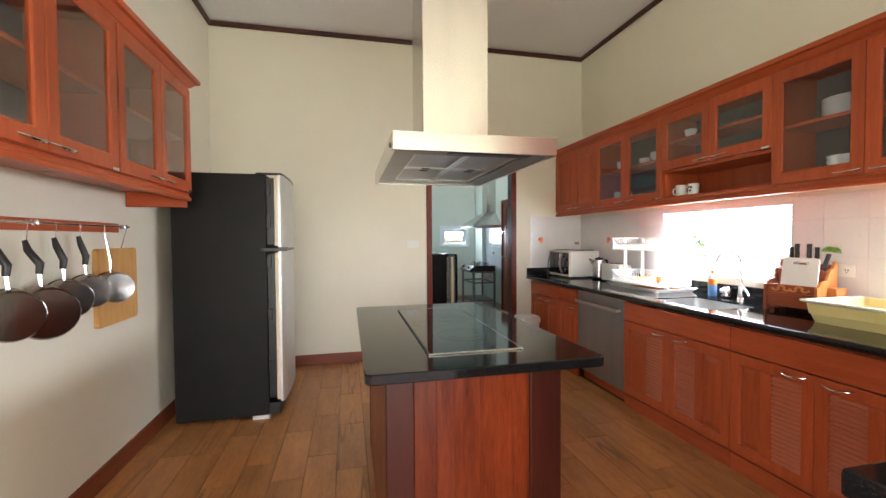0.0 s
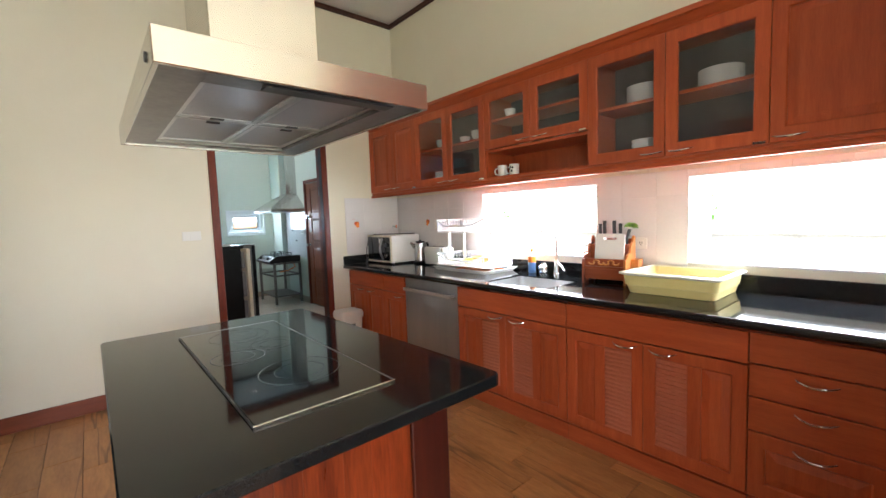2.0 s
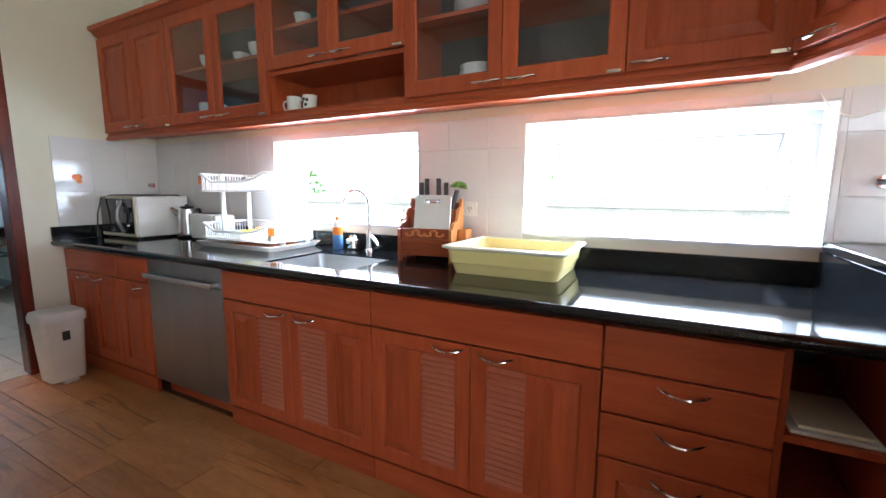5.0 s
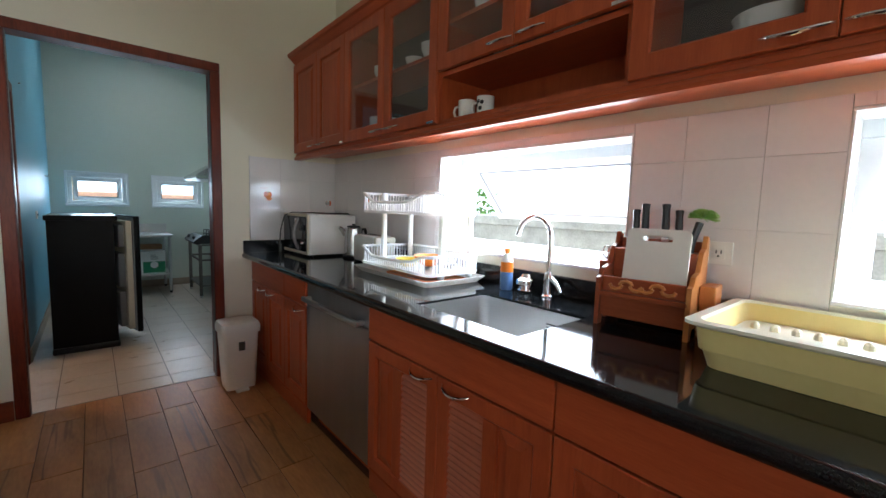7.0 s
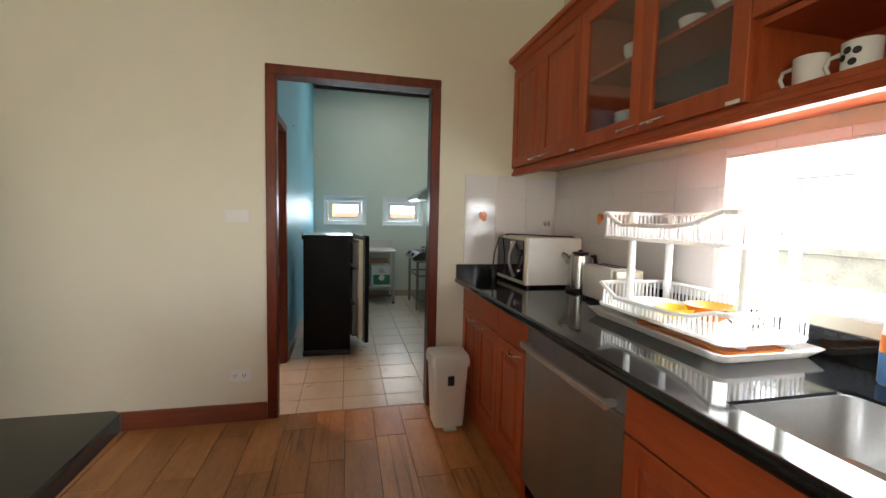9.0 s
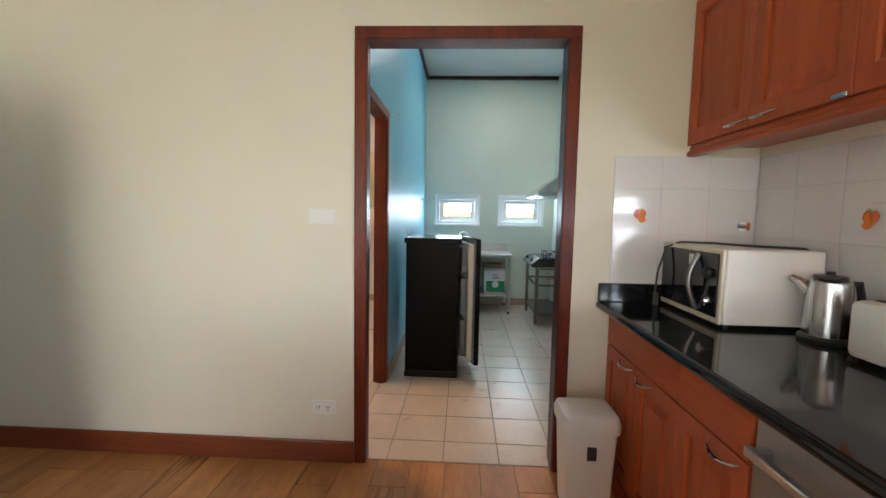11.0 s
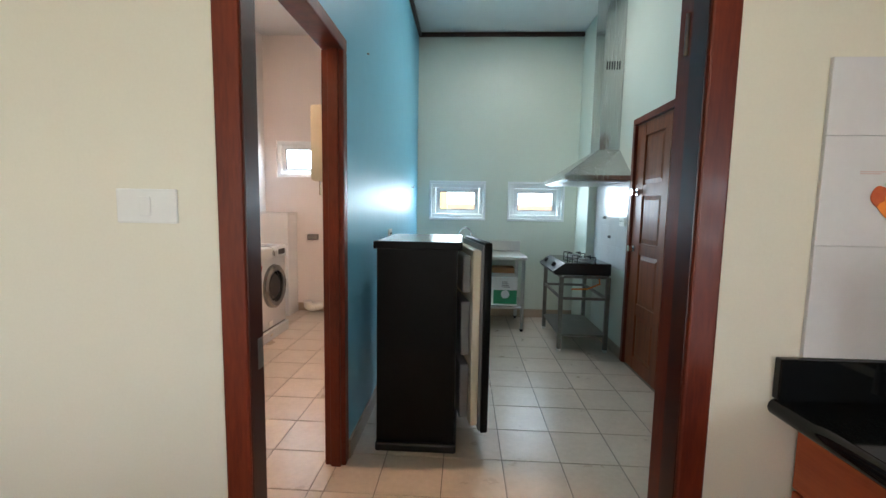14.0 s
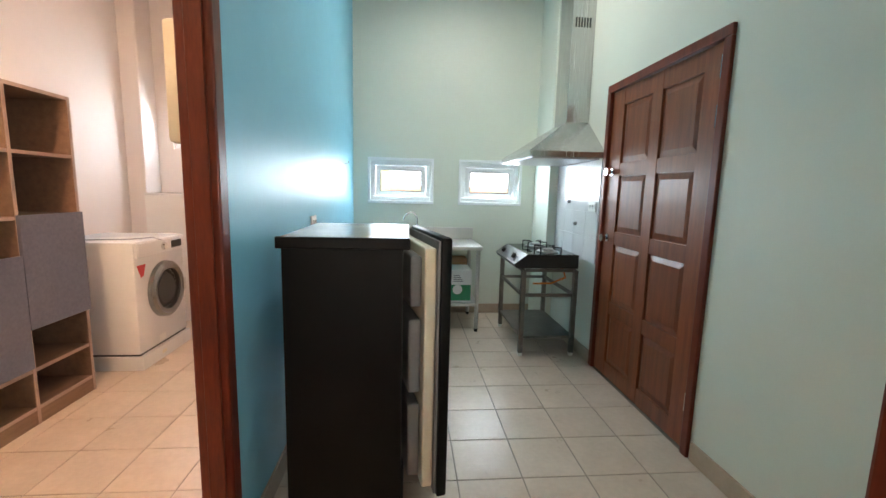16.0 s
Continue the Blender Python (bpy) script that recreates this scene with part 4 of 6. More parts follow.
# bar
bar = thing("breakfast_bar", (2.6, 1.62, 0), "raised bar with black granite top and red wood panels", "bar")
part("top", boxes(((1.495, 1.40, 1.035), (3.729, 1.838, 1.072)), bev=0.006), GRANITE, bar)
part("upstand", boxes(((2.60, 1.822, 0.866), (3.729, 1.842, 1.034))), GRANITE, bar)
part("side_panel", boxes(((2.555, 1.796, 0), (2.598, 1.842, 1.034)), bev=0.003), POSTRED, bar)
n = 9
for i in range(n):
    a = 1.62 + i * (2.553 - 1.62) / n
    part("plank", boxes(((a + 0.001, 1.76, 0.0), (a + (2.553 - 1.62) / n - 0.001, 1.79, 1.034)), bev=0.003), PANELRED, bar)
part("core", boxes(((1.60, 1.52, 0), (3.728, 1.758, 1.034))), POSTRED, bar)
part("back_panel", boxes(((2.60, 1.76, 0), (3.728, 1.794, 1.034))), POSTRED, bar)

# ---- wall tiles ----
tb1 = solo("wall_tiles_east", boxes(((KX1 - 0.003, 1.42, 1.074), (KX1 - 0.0005, W2[0], 1.618)), ((KX1 - 0.003, W2[1], 0.998), (KX1 - 0.0005, W1[0], 1.618)), ((KX1 - 0.003, W2[0], W2[3]), (KX1 - 0.0005, W2[1], 1.618)), ((KX1 - 0.003, W1[0], W1[3]), (KX1 - 0.0005, W1[1], 1.618)), ((KX1 - 0.003, W1[1], 0.998), (KX1 - 0.0005, 6.098, 1.618))), GROUT, "white glazed tile splashback round the windows", "tiles", kind="structure")
tb2 = solo("wall_tiles_north", boxes(((3.046, KY1 - 0.003, 0.998), (KX1 - 0.004, KY1 - 0.0005, 1.618))), GROUT, "white glazed tile splashback in the corner", "tiles", kind="structure")
TP = 0.225


def wall_tile(parent, axis, u0, u1, z0, z1):
    g = 0.0004
    if u1 - u0 < 0.012 or z1 - z0 < 0.012:
        return
    if axis == "x":
        bm = boxes(((KX1 - 0.009, u0 + g, z0 + g), (KX1 - 0.003, u1 - g, z1 - g)), bev=0.0012)
    else:
        bm = boxes(((u0 + g, KY1 - 0.009, z0 + g), (u1 - g, KY1 - 0.003, z1 - g)), bev=0.0012)
    part("tile", bm, TILEW, parent)


zr = [0.998, 1.014, 1.239, 1.464, 1.618]
for za, zb in zip(zr[1:], zr[2:]):
    za = 0.998 if za == 1.014 else za
    u = 3.046
    while u < 3.70:
        wall_tile(tb2, "y", u, min(u + TP, KX1 - 0.011), za, zb)
        u += TP
    u = 6.088
    while u > 1.43:
        lo, hi = max(u - TP, 1.42), u
        if hi < 1.86:
            wall_tile(tb1, "x", lo, hi, max(za, 1.076), zb)
            u -= TP
            continue
        for h in (W1, W2):
            a, b = h[0], h[1]
            if lo < b and hi > a:
                if hi > b:
                    wall_tile(tb1, "x", b, hi, za, zb)
                if lo < a:
                    wall_tile(tb1, "x", lo, a, za, zb)
                if zb > h[3] + 0.02 and za < h[3]:
                    wall_tile(tb1, "x", max(lo, a), min(hi, b), h[3] + 0.001, zb)
                break
        else:
            wall_tile(tb1, "x", lo, hi, za, zb)
        u -= TP

# ---- island and hood ----
isl = thing("kitchen_island", (1.4, 3.57, 0), "kitchen island of red wood planks with a black granite top", "island")
bm = B()
oo, ii = round_rect(0.937, 2.856, 1.862, 4.295, 0.028), round_rect(0.941, 2.860, 1.858, 4.291, 0.024)
# the east edge runs in a little towards the doorway
oo, ii = [[(x - 0.05 * (x - 0.937) / 0.925 * (y - 2.856) / 1.439, y) for x, y in q] for q in (oo, ii)]
loft(bm, [[(x, y, 0.864) for x, y in ii], [(x, y, 0.868) for x, y in oo], [(x, y, 0.898) for x, y in oo], [(x, y, 0.902) for x, y in ii]])
part("top", bm, GRANITE, isl)
part("core", boxes(((1.036, 2.985, 0.0), (1.688, 4.165, 0.862))), POSTRED, isl)
for x0, x1 in ((1.015, 1.121), (1.584, 1.720)):
    for y0, y1 in ((2.95, 3.03), (4.12, 4.20)):
        part("post", boxes(((x0, y0, 0.0), (x1, y1, 0.8635)), bev=0.006), POSTRED, isl)
for a, w in ((1.1215, 0.085), (1.2065, 0.066), (1.2725, 0.104), (1.3765, 0.08), (1.4565, 0.057), (1.5135, 0.07)):
    part("plank", boxes(((a + 0.0002, 2.958, 0.0), (a + w - 0.0002, 2.984, 0.8635)), bev=0.0008), PANELRED, isl)
    part("plank", boxes(((a + 0.0002, 4.166, 0.0), (a + w - 0.0002, 4.192, 0.8635)), bev=0.0008), PANELRED, isl)
for i in range(12):
    w = 1.09 / 12
    a = 3.03 + i * w
    part("plank", boxes(((1.018, a + 0.0008, 0.0), (1.035, a + w - 0.0008, 0.8635)), bev=0.002), PANELRED, isl)
    part("plank", boxes(((1.689, a + 0.0008, 0.0), (1.706, a + w - 0.0008, 0.8635)), bev=0.002), PANELRED, isl)
for x in (1.20, 1.34, 1.48):
    part("dowel", cyl(B(), (x, 2.945, 0.852), (x, 2.96, 0.852), 0.008, n=10), BLACKP, isl)

hob = thing("ceramic_hob", (1.39, 3.55, 0.902), "black glass ceramic hob with steel trim on the island", "hob")
HX0, HX1, HY0, HY1 = 1.193, 1.592, 3.035, 4.09
part("glass", boxes(((HX0 + 0.006, HY0 + 0.006, 0.9025), (HX1 - 0.006, HY1 - 0.006, 0.908)), bev=0.0015), BLACKG, hob)
for a, b, mt in (((HX0, HY0, 0.9025), (HX1, HY0 + 0.006, 0.9095), CHROME), ((HX0, HY1 - 0.006, 0.9025), (HX1, HY1, 0.9095), DKSTEEL), ((HX0, HY0 + 0.006, 0.9025), (HX0 + 0.004, HY1 - 0.006, 0.909), BLACKP), ((HX1 - 0.004, HY0 + 0.006, 0.9025), (HX1, HY1 - 0.006, 0.909), DKSTEEL)):
    part("trim", boxes((a, b), bev=0.001), mt, hob)
RING = surf("hob_ring_print", (0.09, 0.093, 0.096), None, 20, 0.2)


def flat_ring(bm, c, r0, r1, z, n=48, sx=1.0):
    a = [bm.verts.new((c[0] + r0 * math.cos(2 * math.pi * i / n), c[1] + sx * r0 * math.sin(2 * math.pi * i / n), z)) for i in range(n)]
    b = [bm.verts.new((c[0] + r1 * math.cos(2 * math.pi * i / n), c[1] + sx * r1 * math.sin(2 * math.pi * i / n), z)) for i in range(n)]
    for i in range(n):
        bm.faces.new((a[i], a[(i + 1) % n], b[(i + 1) % n], b[i]))
    return bm


for cx, cy, r in ((1.42, 3.33, 0.125), (1.31, 3.62, 0.09), (1.46, 3.70, 0.085), (1.39, 3.92, 0.115)):
    part("cooking_zone", flat_ring(flat_ring(B(), (cx, cy), r - 0.003, r, 0.9084), (cx, cy), r * 0.62 - 0.002, r * 0.62, 0.9084), RING, hob, "faint grey zone ring")

hd = thing("island_hood", (1.39, 3.5, 1.70), "large polished steel island hood hung from the ceiling", "range hood")
GX0, GX1, GY0, GY1 = 1.055, 1.727, 3.0, 4.03
shell = B()
for a, b in (((GX0, GY0, 1.70), (GX1, GY0 + 0.012, 1.772)), ((GX0, GY1 - 0.012, 1.70), (GX1, GY1, 1.772)), ((GX0, GY0 + 0.012, 1.70), (GX0 + 0.012, GY1 - 0.012, 1.772)), ((GX1 - 0.012, GY0 + 0.012, 1.70), (GX1, GY1 - 0.012, 1.772)), ((GX0 + 0.012, GY0 + 0.012, 1.764), (GX1 - 0.012, GY1 - 0.012, 1.772))):
    box(shell, a, b, 0.0015, 1)
part("canopy", shell, HOODST, hd)
under = B()
for a, b in (((GX0 + 0.012, GY0 + 0.012, 1.705), (GX0 + 0.10, GY1 - 0.012, 1.717)), ((GX1 - 0.10, GY0 + 0.012, 1.705), (GX1 - 0.012, GY1 - 0.012, 1.717)), ((GX0 + 0.10, GY0 + 0.012, 1.705), (GX1 - 0.10, GY0 + 0.10, 1.717)), ((GX0 + 0.10, GY1 - 0.10, 1.705), (GX1 - 0.10, GY1 - 0.012, 1.717))):
    box(under, a, b, 0.001, 1)
part("underside", under, STAND, hd)
for i in range(2):
    for j in range(2):
        x0 = GX0 + 0.105 + i * 0.235
        y0 = GY0 + 0.105 + j * 0.415
        fl = part("filter", boxes(((x0, y0, 1.722), (x0 + 0.225, y0 + 0.40, 1.732))), MESHF, hd, "fine aluminium grease filter")
        fr = B()
        for a, b in (((x0 - 0.004, y0, 1.716), (x0 + 0.012, y0 + 0.40, 1.721)), ((x0 + 0.213, y0, 1.716), (x0 + 0.229, y0 + 0.40, 1.721)), ((x0 + 0.012, y0, 1.716), (x0 + 0.213, y0 + 0.014, 1.721)), ((x0 + 0.012, y0 + 0.386, 1.716), (x0 + 0.213, y0 + 0.40, 1.721))):
            box(fr, a, b, 0.001, 1)
        part("filter_frame", fr, STEEL, fl)
        part("catch", boxes(((x0 + 0.09, y0 + (0.372 if j == 0 else 0.012), 1.711), (x0 + 0.13, y0 + (0.388 if j == 0 else 0.028), 1.7155)), bev=0.002), BLACKP, fl)
part("light_strip", boxes(((GX0 + 0.22, GY0 + 0.03, 1.699), (GX1 - 0.10, GY0 + 0.075, 1.7045)), bev=0.002), BLACKP, hd, "dark control strip")
part("button", cyl(B(), (GX0 - 0.004, GY0 + 0.09, 1.735), (GX0 + 0.002, GY0 + 0.09, 1.735), 0.011, n=12), BLACKP, hd)
part("chimney", boxes(((1.232, 3.33, 1.773), (1.545, 3.63, 2.52)), bev=0.002), HOODST, hd)
part("upper_chimney", boxes(((1.236, 3.334, 2.521), (1.541, 3.626, KZ - 0.001)), bev=0.002), HOODST, hd)

# ---- kitchen things ----
fr = thing("fridge_freezer", (0.0, 5.1, 0), "tall black fridge freezer with curved silver doors", "fridge")
part("body", boxes(((-0.35, 4.775, 0.03), (0.29, 5.44, 1.855)), bev=0.008), FRIDGEK, fr)
for z0, z1 in ((0.13, 1.275), (1.305, 1.85)):
    d = part("door_liner", boxes(((0.347, 4.785, z0 + 0.01), (0.372, 5.43, z1 - 0.01)), bev=0.004), CREAMP, fr, "cream edge of the door")
    part("gasket", boxes(((0.291, 4.80, z0 + 0.02), (0.346, 5.415, z1 - 0.02)), bev=0.003), BLACKP, d)
    pr = [(0.373, 4.775), (0.390, 4.775), (0.404, 4.79), (0.414, 4.90), (0.419, 5.10), (0.414, 5.31), (0.404, 5.425), (0.390, 5.44), (0.373, 5.44)]
    part("door_front", prism(B(), pr, "z", z0, z1), FRIDGES, d, "curved silver door front", True)
    pc = [(x + 0.003 if x > 0.38 else x, y) for x, y in pr]
    part("door_cap", prism(B(), pc, "z", z1 + 0.0005, z1 + 0.014), BLACKP, d)
for z in (0.35, 0.75, 1.15, 1.45, 1.70):
    part("hinge_spacer", boxes(((0.291, 4.778, z), (0.322, 4.799, z + 0.09)), bev=0.003), BLACKP, fr)
part("hinge_bracket", prism(B(), [(4.772, 1.276), (4.80, 1.276), (4.80, 1.304), (4.772, 1.298)], "x", 0.25, 0.44), BLACKP, fr, "dark middle hinge")
part("top_hinge", boxes(((0.22, 4.79, 1.856), (0.40, 4.83, 1.868)), bev=0.004), BLACKP, fr)
part("kick_plate", boxes(((0.26, 4.79, 0.03), (0.37, 5.42, 0.115)), bev=0.006), BLACKP, fr)
for y in (4.80, 5.41):
    part("foot", boxes(((0.17, y - 0.022, 0.0), (0.29, y + 0.02, 0.0295)), bev=0.003), WHITEP, fr)

rail = thing("pot_rail", (-0.45, 3.6, 1.45), "red wood wall rail with a chrome hanging bar", "rail")
part("board", boxes(((-0.459, 2.6, 1.412), (-0.437, 4.275, 1.466)), bev=0.004), CHERRYH, rail)
part("bar", cyl(B(), (-0.405, 2.62, 1.445), (-0.405, 4.315, 1.445), 0.006, n=10), CHROME, rail, smooth=True)
for y in (2.9, 3.55, 4.27):
    part("bracket", lathe(B(), [(0.016, -0.012), (0.019, 0), (0.016, 0.012), (0, 0.013)], (-0.412, y, 1.445), 14), CHROME, rail, smooth=True)
POT = surf("polished_pot_steel", (0.20, 0.18, 0.16), (0.33, 0.30, 0.27), 6.0, 0.13, 1.0, rvar=0.05)


def pot(y, z, r, depth, label, handle=BLACKP):
    """A pan hung by its handle, its mouth to the wall and its base to the room."""
    p = thing("saucepan", (-0.41, y, z), label, "saucepan", "pans on the rail")
    prof = [(r * 1.05, 0), (r * 1.05, 0.004), (r, 0.006), (r, depth - 0.012), (r * 0.93, depth), (0, depth + 0.001), (0, depth - 0.003), (r * 0.92, depth - 0.004), (r - 0.003, depth - 0.016), (r - 0.003, 0.002)]
    bm = B()
    n = 28
    # the base turns a little towards the room
    ca, sa = math.cos(radians(47)), math.sin(radians(47))
    cx = -0.445 + r * 1.06 * sa
    rings = [[bm.verts.new((cx + a * ca + max(q, 0.0004) * sa * math.cos(2 * math.pi * i / n), y - a * sa + max(q, 0.0004) * ca * math.cos(2 * math.pi * i / n), z + max(q, 0.0004) * math.sin(2 * math.pi * i / n))) for i in range(n)] for q, a in prof]
    for s, t in zip(rings, rings[1:] + rings[:1]):
        for i in range(n):
            bm.faces.new((s[i], s[(i + 1) % n], t[(i + 1) % n], t[i]))
    part("pan", bm, POT, p, smooth=True)
    if handle is not CHROME:
        part("handle", tube(B(), [(cx, y, z + r + 0.05), (cx + 0.005, y, z + r + 0.09), (-0.40, y, z + r + 0.15), (-0.41, y, z + r + 0.19)], [0.012, 0.015, 0.014, 0.009], 10), BLACKP, p, "black handle grip", True)
        part("ferrule", tube(B(), [(cx + 0.004, y, z + r - 0.01), (cx, y, z + r + 0.052)], [0.007, 0.008], 8), CHROME, p)
    else:
        part("handle", tube(B(), [(cx + 0.004, y, z + r - 0.01), (cx + 0.006, y, z + r + 0.06), (-0.40, y, 1.40)], [0.007, 0.009, 0.006], 8), CHROME, p, smooth=True)
    top = z + r + 0.19 if handle is not CHROME else 1.40
    part("hook", tube(B(), [(-0.405, y, top - 0.01), (-0.398, y, 1.44), (-0.405, y, 1.459), (-0.413, y, 1.45)], 0.0028, 6), CHROME, p)
    return p


pot(3.49, 1.075, 0.105, 0.125, "large steel saucepan hanging on the rail")
pot(3.33, 1.09, 0.095, 0.10, "steel saucepan hanging behind another")
pot(3.665, 1.105, 0.085, 0.11, "medium steel saucepan hanging on the rail")
pot(3.84, 1.12, 0.078, 0.11, "small steel saucepan hanging on the rail")
pot(4.05, 1.115, 0.080, 0.12, "small steel saucepan with a steel handle", CHROME)
cb = thing("chopping_board", (-0.43, 4.2, 0.89), "pale wooden chopping board hanging on the wall", "chopping board")
part("slab", prism(B(), round_rect(4.04, 0.885, 4.46, 1.32, 0.02), "x", -0.4585, -0.432), BOARD, cb)
part("hook", tube(B(), [(-0.44, 4.30, 1.32), (-0.42, 4.30, 1.40), (-0.405, 4.30, 1.458)], 0.004, 6), DKSTEEL, cb)

sw = thing("light_switch", (1.61, 6.095, 1.26), "white rocker light switch on the cream wall", "switch")
part("plate", boxes(((1.532, 6.091, 1.258), (1.672, 6.0995, 1.335)), bev=0.003), WHITEP, sw)
part("rocker", boxes(((1.589, 6.086, 1.275), (1.615, 6.0905, 1.318)), bev=0.002), WHITEP, sw)
HOLE = surf("socket_slot_dark", (0.03, 0.03, 0.03), None, 5, 0.6)


def socket(axis, u, z, t, out, label):
    """A double socket plate on a wall."""
    s = thing("wall_socket", (u, t, z) if axis == "y" else (t, u, z), label, "socket", "wall sockets")

    def bx(u0, u1, z0, z1, d0, d1):
        a, b = sorted((t + out * d0, t + out * d1))
        return boxes(((u0, a, z0), (u1, b, z1)) if axis == "y" else ((a, u0, z0), (b, u1, z1)), bev=0.0015)
    part("plate", bx(u - 0.063, u + 0.063, z - 0.037, z + 0.037, 0.0005, 0.008), WHITEP, s)
    for k in (-0.026, 0.026):
        part("socket_face", bx(u + k - 0.018, u + k + 0.018, z - 0.02, z + 0.02, 0.0085, 0.011), WHITEP, s)
        for j in (-0.007, 0.007):
            part("slot", bx(u + k + j - 0.0018, u + k + j + 0.0018, z - 0.002, z + 0.011, 0.0112, 0.0122), HOLE, s)
        part("slot", bx(u + k - 0.003, u + k + 0.003, z - 0.013, z - 0.007, 0.0112, 0.0122), HOLE, s)
    return s


socket("y", 1.605, 0.297, 6.0995, -1, "white double socket low on the cream wall")
socket("x", 3.282, 1.16, KX1 - 0.0095, -1, "white double socket on the tiles")

bn = thing("pedal_bin", (2.88, 5.84, 0), "small white plastic pedal bin by the doorway", "bin")
loft_rings = [[(x, y, z) for x, y in round_rect(2.885 - a, 5.84 - b, 2.885 + a, 5.84 + b, 0.025)] for z, a, b in ((0.012, 0.092, 0.085), (0.06, 0.096, 0.09), (0.40, 0.112, 0.102))]
part("bucket", loft(B(), loft_rings), WHITEP, bn, smooth=True)
part("lid", loft(B(), [[(x, y, z) for x, y in round_rect(2.885 - a, 5.84 - b, 2.885 + a, 5.84 + b, 0.03)] for z, a, b in ((0.401, 0.122, 0.112), (0.44, 0.124, 0.114), (0.468, 0.115, 0.105), (0.476, 0.09, 0.08))]), WHITEP, bn, smooth=True)
part("pedal", boxes(((2.845, 5.72, 0.0), (2.925, 5.775, 0.016)), bev=0.004), WHITEP, bn)
part("sticker", boxes(((2.865, 5.7335, 0.285), (2.905, 5.7365, 0.345)), bev=0.001), HOLE, bn, "small dark round sticker")

mw = thing("microwave", (3.5, 5.84, 0.905), "white and black microwave oven on the worktop", "microwave")
part("case", boxes(((3.305, 5.61, 0.92), (3.66, 6.074, 1.208)), bev=0.008), WHITEP, mw)
part("front_frame", boxes(((3.288, 5.61, 0.92), (3.304, 6.074, 1.208)), bev=0.006), CREAMP, mw)
part("door_window", boxes(((3.282, 5.625, 0.945), (3.2875, 6.059, 1.19)), bev=0.004), BLACKG, mw, "black glossy door")
pts = [(3.28 - 0.035 * math.sin(math.pi * i / 8), 5.755, 0.955 + 0.225 * i / 8) for i in range(9)]
part("handle", tube(B(), pts, 0.011, 10), DKSTEEL, mw, "curved silver door handle", True)
part("knob", cyl(B(), (3.2815, 5.685, 1.0), (3.262, 5.685, 1.0), 0.022, 0.019, 18), CHROME, mw)
part("knob", cyl(B(), (3.2815, 5.685, 1.11), (3.262, 5.685, 1.11), 0.022, 0.019, 18), BLACKP, mw)
part("sticker", boxes(((3.2795, 5.79, 1.13), (3.2815, 5.825, 1.175))), PAPER, mw, "small white energy sticker")
part("badge", boxes(((3.2795, 5.90, 0.955), (3.2815, 5.945, 0.962))), CHROME, mw)
part("cord", tube(B(), [(3.66, 5.75, 1.10), (3.68, 5.68, 1.19), (3.62, 5.66, 1.2145), (3.5, 5.75, 1.2145), (3.42, 5.92, 1.2145), (3.315, 5.97, 1.2145), (3.268, 6.0, 1.19), (3.245, 6.02, 1.08), (3.240, 6.03, 0.97), (3.245, 6.03, 0.925)], 0.005, 8), CORDG, mw, "grey power cord", True)
part("plug", tube(B(), [(3.245, 6.03, 0.965), (3.246, 6.03, 0.909)], [0.01, 0.014], 10), CORDG, mw)
for x in (3.33, 3.63):
    for y in (5.64, 6.04):
        part("foot", cyl(B(), (x, y, 0.9055), (x, y, 0.9195), 0.012, n=10), BLACKP, mw)

kt = thing("electric_kettle", (3.60, 5.50, 0.905), "steel electric kettle with a black base", "kettle")
part("base", lathe(B(), [(0.075, 0), (0.078, 0.012), (0.07, 0.022), (0, 0.022)], (3.585, 5.50, 0.9055)), BLACKP, kt, smooth=True)
part("jug", lathe(B(), [(0.066, 0), (0.067, 0.02), (0.064, 0.12), (0.060, 0.185), (0.055, 0.19), (0.0, 0.195)], (3.585, 5.50, 0.928)), STEELV, kt, smooth=True)
part("spout", tube(B(), [(3.545, 5.54, 1.07), (3.525, 5.56, 1.105), (3.51, 5.575, 1.118)], [0.026, 0.018, 0.012], 10), STEELV, kt, smooth=True)
part("handle", tube(B(), [(3.635, 5.49, 1.105), (3.668, 5.485, 1.11), (3.680, 5.485, 1.06), (3.672, 5.485, 0.97), (3.645, 5.49, 0.955)], 0.012, 10), BLACKP, kt, smooth=True)
part("lid", lathe(B(), [(0.048, 0), (0.045, 0.01), (0.012, 0.014), (0.012, 0.024), (0, 0.025)], (3.585, 5.50, 1.1235)), BLACKP, kt, smooth=True)

ts = thing("toaster", (3.55, 5.17, 0.905), "cream two-slot toaster on the worktop", "toaster")
part("case", boxes(((3.475, 5.055, 0.918), (3.635, 5.305, 1.09)), bev=0.02), WHITEP, ts, smooth=True)
part("end_cap", boxes(((3.48, 5.018, 0.916), (3.63, 5.054, 1.085)), bev=0.012), CREAMP, ts, smooth=True)
for x in (3.525, 3.575):
    part("slot", boxes(((x, 5.08, 1.0885), (x + 0.022, 5.28, 1.0925))), HOLE, ts)
part("lever", boxes(((3.545, 4.998, 1.04), (3.567, 5.017, 1.055)), bev=0.004), BLACKP, ts)
for x in (3.49, 3.61):
    for y in (5.03, 5.29):
        part("foot", cyl(B(), (x, y, 0.9055), (x, y, 0.9175), 0.01, n=8), BLACKP, ts)

# two-tier dish rack
rk = thing("dish_rack", (3.52, 4.65, 0.905), "two-tier white plastic dish rack on a tray", "dish rack")
RA, RB, RC, RD = 3.305, 3.70, 4.275, 4.968


